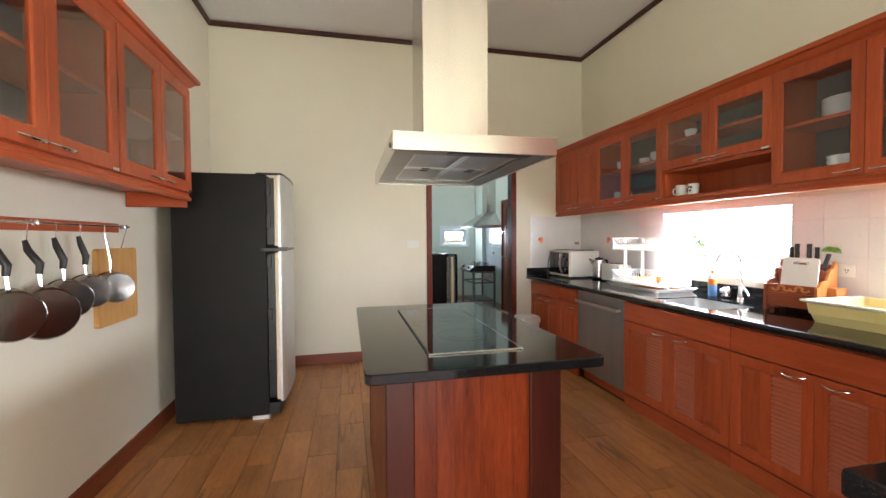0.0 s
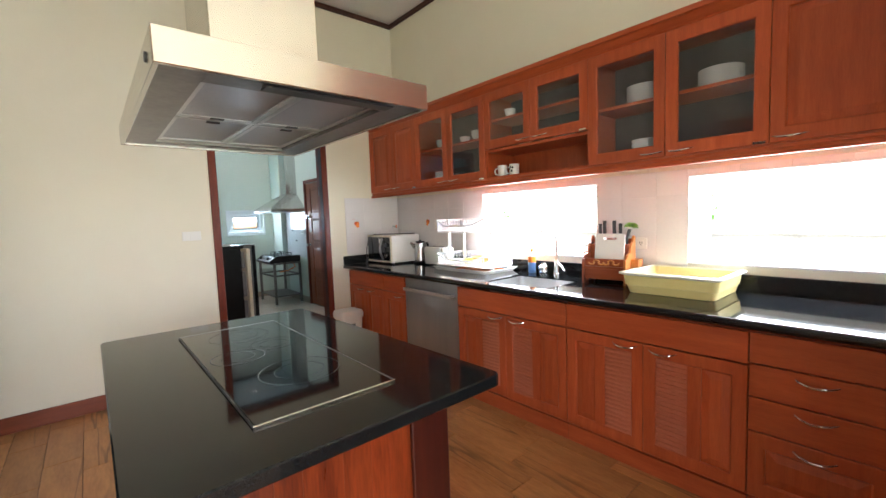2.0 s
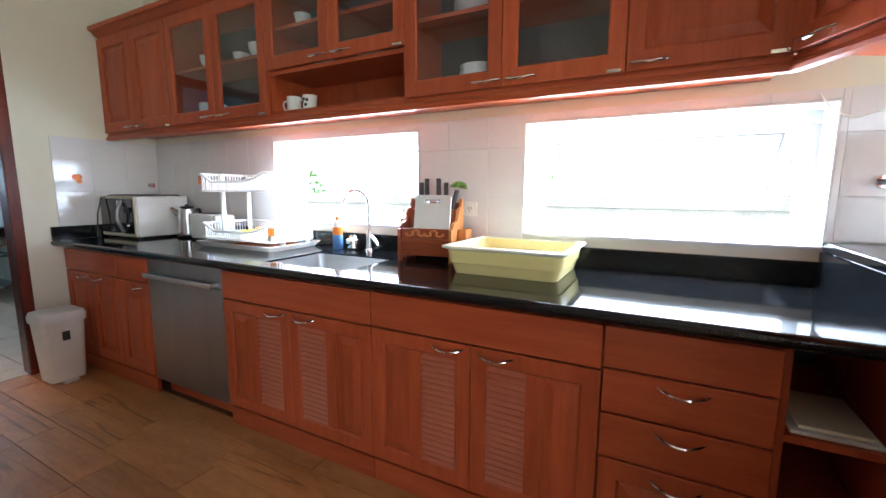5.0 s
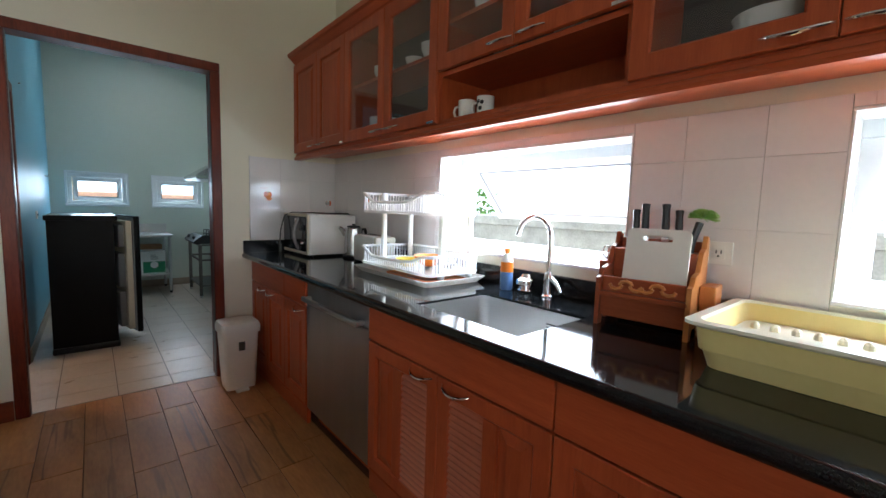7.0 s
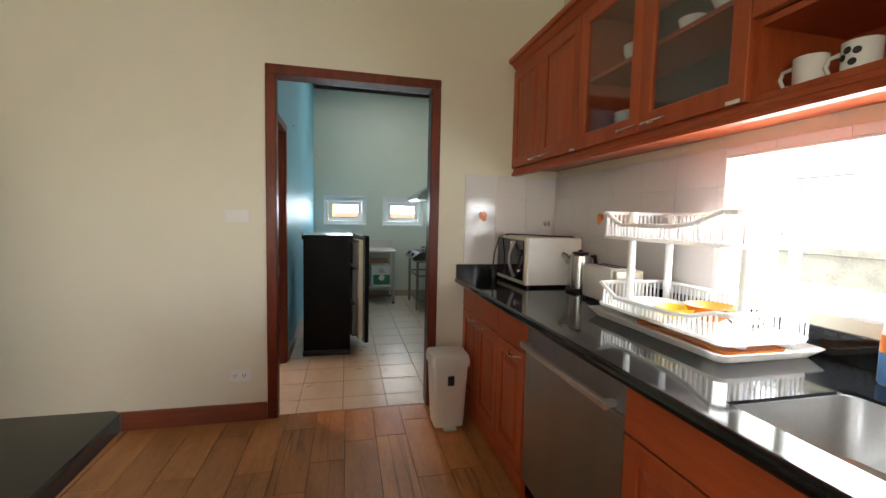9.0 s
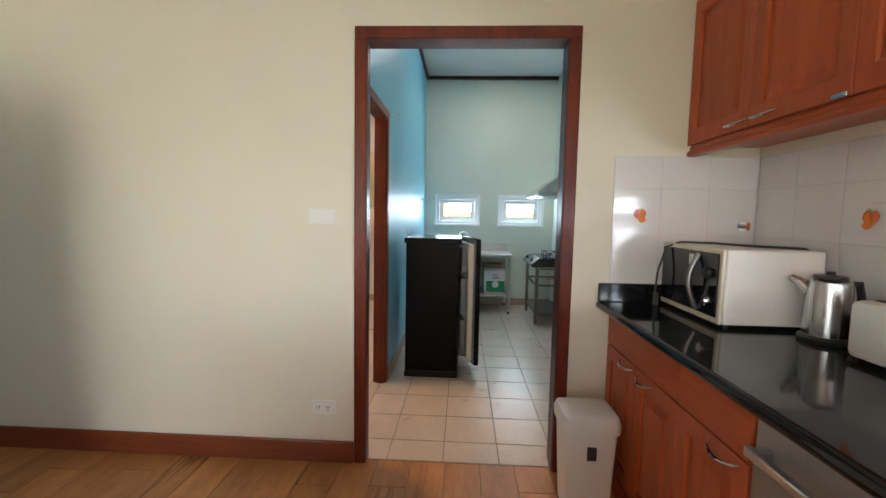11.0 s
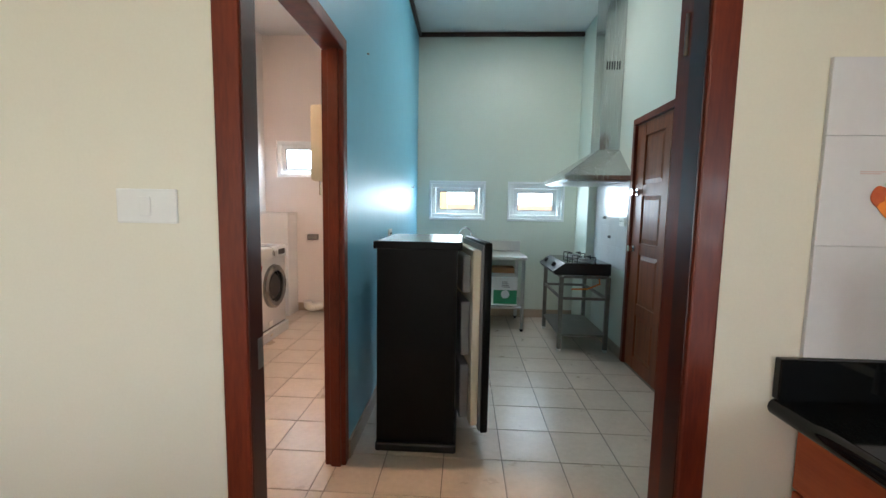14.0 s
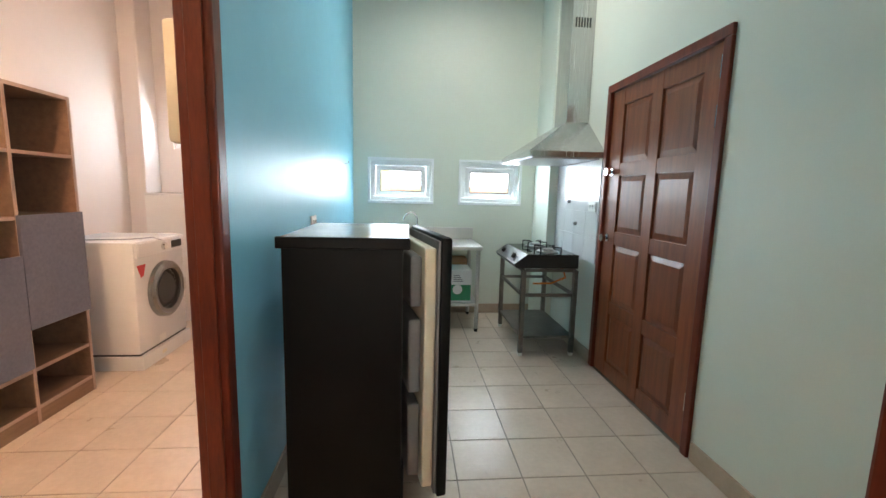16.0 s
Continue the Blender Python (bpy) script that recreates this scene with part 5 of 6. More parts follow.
def tray(bm, x0, x1, y0, y1, z0, z1, t=0.004, r=0.03, flare=0.012):
    o0, o1 = round_rect(x0 + flare, y0 + flare, x1 - flare, y1 - flare, r), round_rect(x0, y0, x1, y1, r)
    i1, i0 = round_rect(x0 + t * 2, y0 + t * 2, x1 - t * 2, y1 - t * 2, r), round_rect(x0 + flare + t, y0 + flare + t, x1 - flare - t, y1 - flare - t, r)
    return loft(bm, [[(x, y, z0) for x, y in o0], [(x, y, z1) for x, y in o1], [(x, y, z1) for x, y in i1], [(x, y, z0 + t) for x, y in i0]])


part("drip_tray", tray(B(), RA - 0.01, RB, RC, RD, 0.906, 0.938, flare=0.03), RACKP, rk, smooth=True)


def basket(x0, x1, y0, y1, z0, h, name):
    """A slotted basket: floor bars, wall slats and a rolled rim that dips at the front."""
    b = part(name, tray(B(), x0, x1, y0, y1, z0, z0 + 0.014, flare=0.004), RACKP, rk)
    rim = round_rect(x0, y0, x1, y1, 0.04, 5)
    bm = B()
    n = len(rim)
    loop = rim + [rim[0], rim[1]]

    def zt(x, y):
        k = min(max((y - y0 - 0.06) / 0.10, 0), 1)
        dip = 0.45 if x < (x0 + x1) / 2 and y > y0 + 0.06 and y < y1 - 0.05 else 0.0
        return z0 + h * (1 - dip * k)
    for (xa, ya), (xb, yb) in zip(loop, loop[1:n + 1]):
        m = 6 if abs(xa - xb) + abs(ya - yb) > 0.1 else 1
        for j in range(m):
            p, q = j / m, (j + 1) / m
            A = (xa + (xb - xa) * p, ya + (yb - ya) * p)
            C = (xa + (xb - xa) * q, ya + (yb - ya) * q)
            tube(bm, [(*A, zt(*A)), (*C, zt(*C))], 0.0085, 6)
    part("rim", bm, RACKP, b)
    sl = B()
    k = 0
    while y0 + 0.03 + k * 0.02 < y1 - 0.03:
        y = y0 + 0.03 + k * 0.02
        for x in (x0 + 0.002, x1 - 0.005):
            box(sl, (x, y, z0 + 0.012), (x + 0.003, y + 0.009, zt(x, y)))
        k += 1
    k = 0
    while x0 + 0.03 + k * 0.02 < x1 - 0.03:
        x = x0 + 0.03 + k * 0.02
        for y in (y0 + 0.002, y1 - 0.005):
            box(sl, (x, y, z0 + 0.012), (x + 0.009, y + 0.003, z0 + h))
        k += 1
    tagged(part("slats", sl, RACKP, b), kind="stuff")
    return b


basket(RA + 0.025, RB - 0.03, RC + 0.03, RD - 0.025, 0.952, 0.095, "lower_basket")
basket(RA + 0.025, RB - 0.05, RC + 0.03, RD - 0.035, 1.242, 0.108, "upper_basket")
for x in (3.464, 3.655):
    for y in (4.37, 4.90):
        part("post", lathe(B(), [(0.016, 0), (0.019, 0.01), (0.016, 0.03), (0.016, 0.40), (0.019, 0.42), (0.014, 0.432), (0, 0.433)], (x, y, 0.925), 14), RACKP, rk, smooth=True)
solo("orange_bowl", lathe(B(), [(0.03, 0), (0.06, 0.02), (0.085, 0.055), (0.082, 0.056), (0.055, 0.023), (0, 0.006)], (3.53, 4.55, 0.967)), ORANGE, "orange plastic bowl in the dish rack", "bowl", smooth=True)
solo("yellow_bowl", lathe(B(), [(0.03, 0), (0.055, 0.02), (0.066, 0.042), (0.063, 0.042), (0.05, 0.022), (0, 0.006)], (3.425, 4.60, 0.967)), YELLB, "yellow plastic bowl in the dish rack", "bowl", smooth=True)
solo("glass_bowl", lathe(B(), [(0.03, 0), (0.055, 0.03), (0.06, 0.06), (0.058, 0.06), (0.05, 0.03), (0, 0.006)], (3.55, 4.43, 0.967)), GLASSD, "clear glass bowl in the dish rack", "bowl", smooth=True)
solo("orange_tray", tray(B(), 3.38, 3.63, 4.34, 4.76, 0.912, 0.922, flare=0.004), ORANGE, "thin orange plastic mat under the dish rack", "mat")
solo("white_plate", lathe(B(), [(0.05, 0), (0.09, 0.01), (0.11, 0.018), (0.108, 0.02), (0.05, 0.006), (0, 0.005)], (3.52, 4.80, 0.967)), CERAM, "white plate in the dish rack", "plate", smooth=True)

so = thing("soap_bottle", (3.635, 4.09, 0.905), "clear dish soap bottle with blue liquid, orange label and cap", "bottle")
part("bottle", lathe(B(), [(0.026, 0), (0.030, 0.006), (0.030, 0.085), (0, 0.085)], (3.635, 4.09, 0.9055)), BLUEL, so, "blue soap in the lower body", True)
part("label_band", lathe(B(), [(0.0, 0), (0.030, 0.0), (0.029, 0.046), (0, 0.046)], (3.635, 4.09, 0.9910)), ORANGE, so, "orange label band", True)
part("shoulder", lathe(B(), [(0.0, 0), (0.0285, 0.0), (0.025, 0.022), (0.012, 0.040), (0, 0.040)], (3.635, 4.09, 1.0375)), WHITEP, so, "pale shoulder", True)
part("cap", lathe(B(), [(0.0, 0), (0.013, 0.0), (0.013, 0.018), (0.010, 0.024), (0, 0.024)], (3.635, 4.09, 1.078)), ORANGE, so, smooth=True)

# carved knife holder
kb = thing("knife_holder", (3.55, 3.40, 0.905), "carved red-brown wooden knife holder on the worktop", "knife holder", rz=7, local=True)
part("front_board", boxes(((-0.075, -0.135, 0.03), (-0.06, 0.135, 0.10)), bev=0.003), RACKW, kb)
part("front_rail", boxes(((-0.09, -0.135, 0.10), (-0.06, 0.135, 0.115)), bev=0.003), RACKW, kb)
cv = B()
for k in (-1, 1):
    for j in range(3):
        pts = [(-0.082, k * (0.015 + j * 0.032) + 0.02 * math.cos(a), 0.142 + 0.014 * math.sin(a) * (1 if j % 2 else -1)) for a in (0, 0.8, 1.6, 2.4, 3.1)]
        tube(cv, pts, 0.006, 6)
part("carving", cv, PINE, kb, "scrolled carving")
part("tray_front", boxes(((-0.078, -0.125, 0.116), (-0.066, 0.125, 0.165)), bev=0.003), RACKW, kb)
for y in (-0.142, 0.128):
    sd = [(-0.09, 0.0), (-0.06, 0.0), (-0.05, 0.03), (0.06, 0.03), (0.07, 0.0), (0.10, 0.0), (0.10, 0.30), (0.075, 0.31), (0.06, 0.27), (0.03, 0.26), (0.0, 0.20), (-0.05, 0.19), (-0.07, 0.165), (-0.09, 0.16)]
    part("side_board", prism(B(), sd, "y", y, y + 0.014), PINE if y < 0 else RACKW, kb)
part("back_board", boxes(((0.085, -0.127, 0.03), (0.098, 0.127, 0.29)), bev=0.003), RACKW, kb)
part("slot_block", boxes(((0.02, -0.127, 0.05), (0.083, 0.127, 0.255)), bev=0.003), RACKW, kb)
part("bottom_board", boxes(((-0.06, -0.127, 0.03), (0.019, 0.127, 0.042))), RACKW, kb)
part("side_box", boxes(((0.0, -0.188, 0.0), (0.10, -0.1435, 0.16)), bev=0.004), PINE, kb, "small orange wood side box")
part("side_box", boxes(((0.02, 0.1435, 0.0), (0.10, 0.180, 0.205)), bev=0.004), RACKW, kb)
sc = thing("kitchen_scissors", (0, 0, 0), "kitchen scissors with steel ring handles in the holder", "scissors", local=True)
sc.matrix_basis = pose(3.55, 3.40, 0.905, 0, 0, 7) @ pose(0.06, 0.162, 0.2055, 0, 0, 0)
for k in (-0.011, 0.011):
    part("ring_handle", tube(B(), [(0.006 * k / 0.011, k + 0.013 * math.cos(a), 0.028 + 0.022 * math.sin(a)) for a in [i * math.pi / 6 for i in range(13)]], 0.003, 6), CHROME, sc, smooth=True)
part("blades", boxes(((-0.002, -0.006, 0.0), (0.002, 0.006, 0.01))), CHROME, sc)
for y, t, k in ((0.068, 0.135, 0.012), (0.038, 0.155, 0.013), (-0.026, 0.155, 0.013), (-0.066, 0.135, 0.012)):
    kn = thing("kitchen_knife", (0, 0, 0), "kitchen knife with a black handle in the holder", "knife", "knives in the holder", local=True)
    kn.matrix_basis = pose(3.55, 3.40, 0.905, 0, 0, 7) @ pose(0.05, y, 0.245, -4, 6, 0)
    part("handle", tube(B(), [(0, 0, 0.055), (0, 0, 0.09), (0.002, 0, t - 0.01), (0.004, 0, t + 0.01)], [k * 0.8, k, k * 0.9, k * 1.1], 8), BLACKP, kn, smooth=True)
    part("blade", boxes(((-0.001, -0.012, -0.02), (0.001, 0.012, 0.054))), CHROME, kn)
br = thing("dish_brush", (0, 0, 0), "green dish brush standing in the knife holder", "brush", local=True)
br.matrix_basis = pose(3.55, 3.40, 0.905, 0, 0, 7) @ pose(0.05, -0.098, 0.235, 4, 8, 0)
part("handle", tube(B(), [(0, 0, -0.02), (0, 0, 0.06), (0, -0.01, 0.12)], [0.008, 0.011, 0.012], 8), BLACKP, br, smooth=True)
bm = B()
for i in range(160):
    a, e = random.uniform(0, 6.28), random.uniform(-0.2, 1.3)
    v = Vector((math.cos(a) * math.cos(e), math.sin(a) * math.cos(e), math.sin(e)))
    c = Vector((0, -0.018, 0.135))
    tube(bm, [c, c + Vector((v.x * 0.04, v.y * 0.045, v.z * 0.03))], 0.0016, 3)
tagged(part("bristles", bm, GREENC, br, "green bristles"), kind="stuff")
bd = thing("cutting_board", (3.50, 3.40, 1.01), "white plastic cutting board leaning in the knife holder", "cutting board", local=True)
bd.matrix_basis = pose(3.55, 3.40, 0.905, 0, 0, 7) @ pose(-0.052, -0.022, 0.105, 0, 9, 0)
outer, inner = round_rect(-0.095, 0.0, 0.095, 0.225, 0.02), round_rect(-0.045, 0.185, 0.045, 0.203, 0.0088)
bm = B()
ro = [[bm.verts.new((x, u, v)) for u, v in outer] for x in (-0.005, 0.005)]
ri = [[bm.verts.new((x, u, v)) for u, v in inner] for x in (-0.005, 0.005)]
n = len(outer)
for i in range(n):
    j = (i + 1) % n
    bm.faces.new((ro[0][i], ro[0][j], ro[1][j], ro[1][i]))
    bm.faces.new((ri[0][i], ri[0][j], ri[1][j], ri[1][i]))
    for k in (0, 1):
        bm.faces.new((ro[k][i], ro[k][j], ri[k][j], ri[k][i]))
part("board", bm, WHITEP, bd)

bs = thing("dish_basin", (3.5, 2.95, 0.905), "pale yellow plastic basin with an ivory inner drainer", "basin")
R4 = lambda a, z: [(x, y, z) for x, y in round_rect(3.30 - a, 2.71 - a, 3.69 + a * 0.4, 3.15 + a, 0.035)]
part("basin", loft(B(), [R4(0.0, 0.906), R4(0.012, 0.95), R4(0.018, 0.952), R4(0.026, 1.015), R4(0.022, 1.016), R4(0.008, 0.955), R4(-0.004, 0.912)]), YELLOW, bs, smooth=True)
part("rim", loft(B(), [R4(0.027, 1.008), R4(0.045, 1.016), R4(0.045, 1.024), R4(0.018, 1.026), R4(0.016, 1.017)], False, False), IVORY, bs, "ivory rolled rim", True)
part("drainer_floor", loft(B(), [R4(0.004, 0.958), R4(0.004, 0.966)]), IVORY, bs)
for i in range(9):
    for x in (3.58, 3.40):
        part("peg", lathe(B(), [(0.012, 0), (0.011, 0.012), (0.006, 0.019), (0, 0.02)], (x, 2.745 + i * 0.046, 0.9665), 8), IVORY, bs)

# taps left in the tiled wall and the printed tiles
for c, d in (((3.655, 6.0905, 1.29), (0, -1, 0)), ((3.7205, 1.70, 1.29), (-1, 0, 0))):
    tp = thing("wall_tap_stub", c, "small brass tap stub in the tiled wall", "tap", "tap stubs")
    c, d = Vector(c), Vector(d)
    part("rosette", cyl(B(), c, c + d * 0.01, 0.022, n=14), CHROME, tp)
    part("spindle", cyl(B(), c + d * 0.0105, c + d * 0.05, 0.011, n=12), DKSTEEL, tp)
    part("handle", tube(B(), [c + d * 0.05 + Vector((0, 0, -0.018)), c + d * 0.055, c + d * 0.05 + Vector((0, 0, 0.018))], 0.006, 8), TOMATO, tp, "reddish cross handle")


CAPT = surf("faint_pink_print", (0.62, 0.42, 0.40), None, 20, 0.3)


def tomato_print(axis, u, z, label):
    """A small flat fruit print baked into a tile: a round half and a slice."""
    t = thing("tile_print", (u, KY1 - 0.01, z) if axis == "y" else (KX1 - 0.01, u, z), label, "tile print", "printed tiles")

    def disc(cu, cz, ru, rz, k):
        poly = [(cu + ru * math.cos(2 * math.pi * i / 20) * (1 - 0.12 * math.sin(6 * math.pi * i / 20)), cz + rz * math.sin(2 * math.pi * i / 20)) for i in range(20)]
        return prism(B(), poly, axis, (KY1 if axis == "y" else KX1) - 0.0102 - k, (KY1 if axis == "y" else KX1) - 0.0092 - k)
    face = KY1 if axis == "y" else KX1

    def flat(poly, k):
        return prism(B(), poly, axis, face - 0.0102 - k, face - 0.0092 - k)
    # two lobes that meet in a dip under the stalk
    heart = []
    for i in range(28):
        a = 2 * math.pi * i / 28
        dip = 0.010 * math.exp(-((a - math.pi / 2) / 0.35) ** 2)
        heart.append((u + 0.030 * math.cos(a) * (1.0 if math.sin(a) > 0 else 1 - 0.35 * math.sin(a) ** 2), z + 0.006 + 0.028 * math.sin(a) - dip))
    part("fruit", flat(heart, 0), TOMATO, t)
    part("cut_face", disc(u + 0.010, z + 0.006, 0.012, 0.017, 0.0005), ORANGE, t)
    wedge = [(u - 0.016 + 0.048 * i / 10, z - 0.014 - 0.020 * math.sin(math.pi * i / 10) - 0.008 * i / 10) for i in range(11)]
    wedge += [(u + 0.016, z - 0.010), (u - 0.002, z - 0.002), (u - 0.012, z - 0.006)]
    part("slice", flat(wedge, 0.0010), ORANGE, t)
    for du, dz in ((0.012, 0.012), (-0.009, 0.008), (0.014, 0.002), (0.004, 0.015)):
        p, q = Vector((u + 0.002, z + 0.025)), Vector((u + 0.002 + du, z + 0.025 + dz))
        nn = Vector((-(q - p).y, (q - p).x)).normalized() * 0.0016
        part("stalk", flat([tuple(p - nn), tuple(q), tuple(p + nn)], 0.0014 + abs(du) * 0.02), GREENC, t)
    for du, dz, w in ((-0.055, 0.056, 0.058), (-0.055, 0.052, 0.040)):
        part("caption_bar", flat([(u + du, z + dz), (u + du + w, z + dz), (u + du + w, z + dz + 0.0018), (u + du, z + dz + 0.0018)], 0), CAPT, t, "faint pink line of print")


tomato_print("y", 3.175, 1.335, "small tomato print on a white wall tile")
tomato_print("x", 5.526, 1.331, "small red print on a white wall tile")

# mugs in the niche and crockery behind glass
def mug(x, y, z, label, prints):
    m = thing("mug", (x, y, z), label, "mug", "mugs in the niche")
    part("cup", lathe(B(), [(0.034, 0), (0.038, 0.004), (0.04, 0.088), (0.037, 0.088), (0.035, 0.006), (0, 0.005)], (x, y, z)), CERAM, m, smooth=True)
    part("handle", tube(B(), [(x - 0.01, y + 0.037, z + 0.07), (x - 0.015, y + 0.062, z + 0.065), (x - 0.017, y + 0.068, z + 0.045), (x - 0.015, y + 0.058, z + 0.022), (x - 0.01, y + 0.036, z + 0.018)], 0.006, 8), CERAM, m, smooth=True)
    if prints:
        for a, zz in ((2.7, 0.05), (3.3, 0.035), (3.0, 0.065), (3.5, 0.06)):
            part("printed_dot", cyl(B(), (x + 0.039 * math.cos(a), y + 0.039 * math.sin(a), z + zz), (x + 0.0405 * math.cos(a), y + 0.0405 * math.sin(a), z + zz), 0.009, n=10), HOLE, m)


mug(3.49, 4.25, 1.684, "plain white mug in the open niche", False)
mug(3.50, 4.14, 1.684, "white mug with dark printed dots", True)


def dish(name, x, y, z, r, h, n, label):
    for i in range(n):
        solo(name, lathe(B(), [(r * 0.6, 0), (r * 0.8, h * 0.35), (r, h), (r * 0.98, h), (r * 0.76, h * 0.4), (0, h * 0.15)], (x, y, z + i * max(0.011, h * 0.42))), CERAM, label, name.split("_")[-1], "crockery in the wall cabinets", smooth=True)


S1, S2 = 1.684, 2.0165
for y, z, r, h, n in ((4.98, S1, 0.085, 0.05, 4), (4.98, S2, 0.06, 0.05, 2), (3.13, S1, 0.085, 0.06, 3), (4.50, S2, 0.075, 0.05, 2), (4.68, S2, 0.05, 0.05, 1), (4.52, S1, 0.08, 0.015, 1)):
    dish("white_bowl", 3.50, y, z, r, h, n, "white ceramic bowl behind cabinet glass")
for y, z, r, h, n in ((4.02, 1.896, 0.06, 0.045, 1), (4.16, 2.131, 0.045, 0.06, 1), (3.68, 1.896, 0.09, 0.018, 1)):
    dish("white_bowl", 3.49, y, z, r, h, n, "white ceramic bowl behind cabinet glass")
for y, z, n in ((3.15, S2, 8), (2.76, S2, 7), (2.75, S1, 1)):
    dish("white_plate", 3.53, y, z, 0.105, 0.02, n, "white ceramic plate stacked behind cabinet glass")
for y, z, r in ((3.30, 2.0165, 0.05), (3.80, 2.0165, 0.05), (3.05, 2.0165, 0.03), (2.6, 2.0165, 0.06)):
    dish("glass_bowl", -0.30, y, z, r, 0.06, 1, "pale bowl behind the west cabinet glass")

# on the bar and the open shelves
tw = thing("paper_towel_roll", (3.40, 1.60, 1.072), "white paper towel roll standing on the bar", "paper towel")
part("roll", lathe(B(), [(0.02, 0), (0.06, 0), (0.06, 0.255), (0.02, 0.255)], (3.42, 1.62, 1.0725), 28), PAPER, tw, smooth=True)
part("core", lathe(B(), [(0.0195, 0), (0.0195, 0.2555), (0.016, 0.2555), (0.016, 0.0)], (3.42, 1.62, 1.0725), 18), CARD, tw)
cm = thing("coffee_machine", (3.05, 1.55, 1.072), "black upright coffee machine on the bar", "coffee machine")
part("body", boxes(((2.93, 1.44, 1.0725), (3.16, 1.60, 1.52)), bev=0.02), BLACKP, cm, smooth=True)
part("head", boxes(((2.93, 1.601, 1.36), (3.16, 1.72, 1.515)), bev=0.02), BLACKG, cm, smooth=True)
part("base_plate", boxes(((2.93, 1.601, 1.0725), (3.16, 1.74, 1.11)), bev=0.01), BLACKP, cm, smooth=True)
for z, n in ((0.6005, 2),):
    for i in range(n):
        solo("folded_cloth", boxes(((3.10 + i * 0.013, 1.83 + i * 0.012, z + i * 0.013), (3.36, 2.025 - i * 0.02, z + 0.012 + i * 0.013)), bev=0.005), PAPER if i != 1 else CREAMP, "folded pale cloth on the open shelf", "cloth", "cloths on the open shelf", smooth=True)
solo("rolled_cloth", cyl(B(), (3.10, 1.862, 0.155), (3.34, 1.862, 0.155), 0.036, n=18), CREAMP, "rolled pale cloth on the bottom of the open shelf", "cloth", smooth=True)
solo("paper_bag", loft(B(), [[(x, y, z) for x, y in round_rect(3.14 + a, 1.91 + a, 3.40 - a, 2.035 - a, 0.02)] for z, a in ((0.1185, 0.0), (0.19, -0.004), (0.25, 0.02), (0.255, 0.05))]), GASKET, "crumpled grey bag in the open shelf", "bag", smooth=True)
cord = solo("hanging_cable", tube(B(), [(3.718, 1.90, 1.60), (3.716, 1.86, 1.54), (3.712, 1.80, 1.51), (3.705, 1.70, 1.54), (3.70, 1.62, 1.60)], 0.003, 6), WHITEP, "thin white cable along the tiles", "cable", smooth=True)

# ---- back room ----
d3 = thing("door_3", (3.70, 8.23, 0), "closed dark red wooden door with eight raised panels", "door", kind="structure")
fw = 0.05
for a, b in ((7.655, 7.655 + fw), (8.80 - fw, 8.80)):
    part("jamb", boxes(((BX1 - 0.018, a, 0), (BX1 + 0.12, b, 2.008)), bev=0.005), JAMB, d3)
part("head", boxes(((BX1 - 0.018, 7.655, 2.009), (BX1 + 0.12, 8.80, 2.06)), bev=0.005), JAMB, d3)
L0, L1 = 7.709, 8.746
# unseen block added behind the leaf to stop light leaking under it
part("threshold", boxes(((BX1 + 0.046, 7.706, 0), (BX1 + 0.20, 8.749, 0.04))), JAMB, d3)
leaf = B()
zs = [0.012, 0.115, 0.465, 0.555, 0.96, 1.05, 1.43, 1.515, 1.90, 2.005]
ym = 8.22
for a, b in ((L0, L0 + 0.135), (ym - 0.05, ym + 0.05), (L1 - 0.155, L1)):
    box(leaf, (BX1 + 0.004, a, 0.012), (BX1 + 0.044, b, 2.005), 0.003, 1)
leafp = part("leaf", leaf, DOORW, d3)
for k in range(0, 10, 2):
    for a, b in ((L0 + 0.135, ym - 0.05), (ym + 0.05, L1 - 0.155)):
        part("rail", boxes(((BX1 + 0.006, a, zs[k]), (BX1 + 0.042, b, zs[k + 1]))), DOORW, leafp)
for k in range(1, 9, 2):
    for a, b in ((L0 + 0.135, ym - 0.05), (ym + 0.05, L1 - 0.155)):
        part("door_panel", raised_panel(B(), a, b, zs[k], zs[k + 1], BX1 + 0.018), DOORW, leafp)
for z in (1.0, 1.46):
    part("rose", cyl(B(), (BX1 + 0.0035, 8.675, z), (BX1 - 0.008, 8.675, z), 0.026, n=18), CHROME, leafp)
    part("knob", cyl(B(), (BX1 - 0.0085, 8.675, z), (BX1 - 0.05, 8.675, z), 0.014, 0.026, 16), CHROME, leafp, "steel door knob")
for z in (0.22, 1.62, 1.84):
    part("hinge", cyl(B(), (BX1 - 0.004, 7.712, z), (BX1 - 0.004, 7.712, z + 0.10), 0.008, n=10), CHROME, d3)

fz = thing("small_fridge", (2.09, 7.62, 0), "waist-high black fridge with its door ajar", "fridge")
shell = open_box(B(), 2.364, 2.782, 7.298, 7.91, 0.05, 1.10, 0.03)
for v in shell.verts:
    v.co.x = 4.65 - v.co.x
part("body", shell, FRIDGED, fz)
part("top", boxes(((1.860, 7.2835, 1.101), (2.306, 7.925, 1.130)), bev=0.003), surf("worn_fridge_top", (0.30, 0.27, 0.22), (0.42, 0.38, 0.31), 5.0, 0.25, bump=0.05), fz, "worn shiny top board")
part("top_edge", boxes(((1.856, 7.268, 1.092), (2.310, 7.2830, 1.133)), bev=0.004), FRIDGED, fz)
part("base", boxes(((1.862, 7.278, 0.0), (2.296, 7.915, 0.049)), bev=0.01), BLACKP, fz)
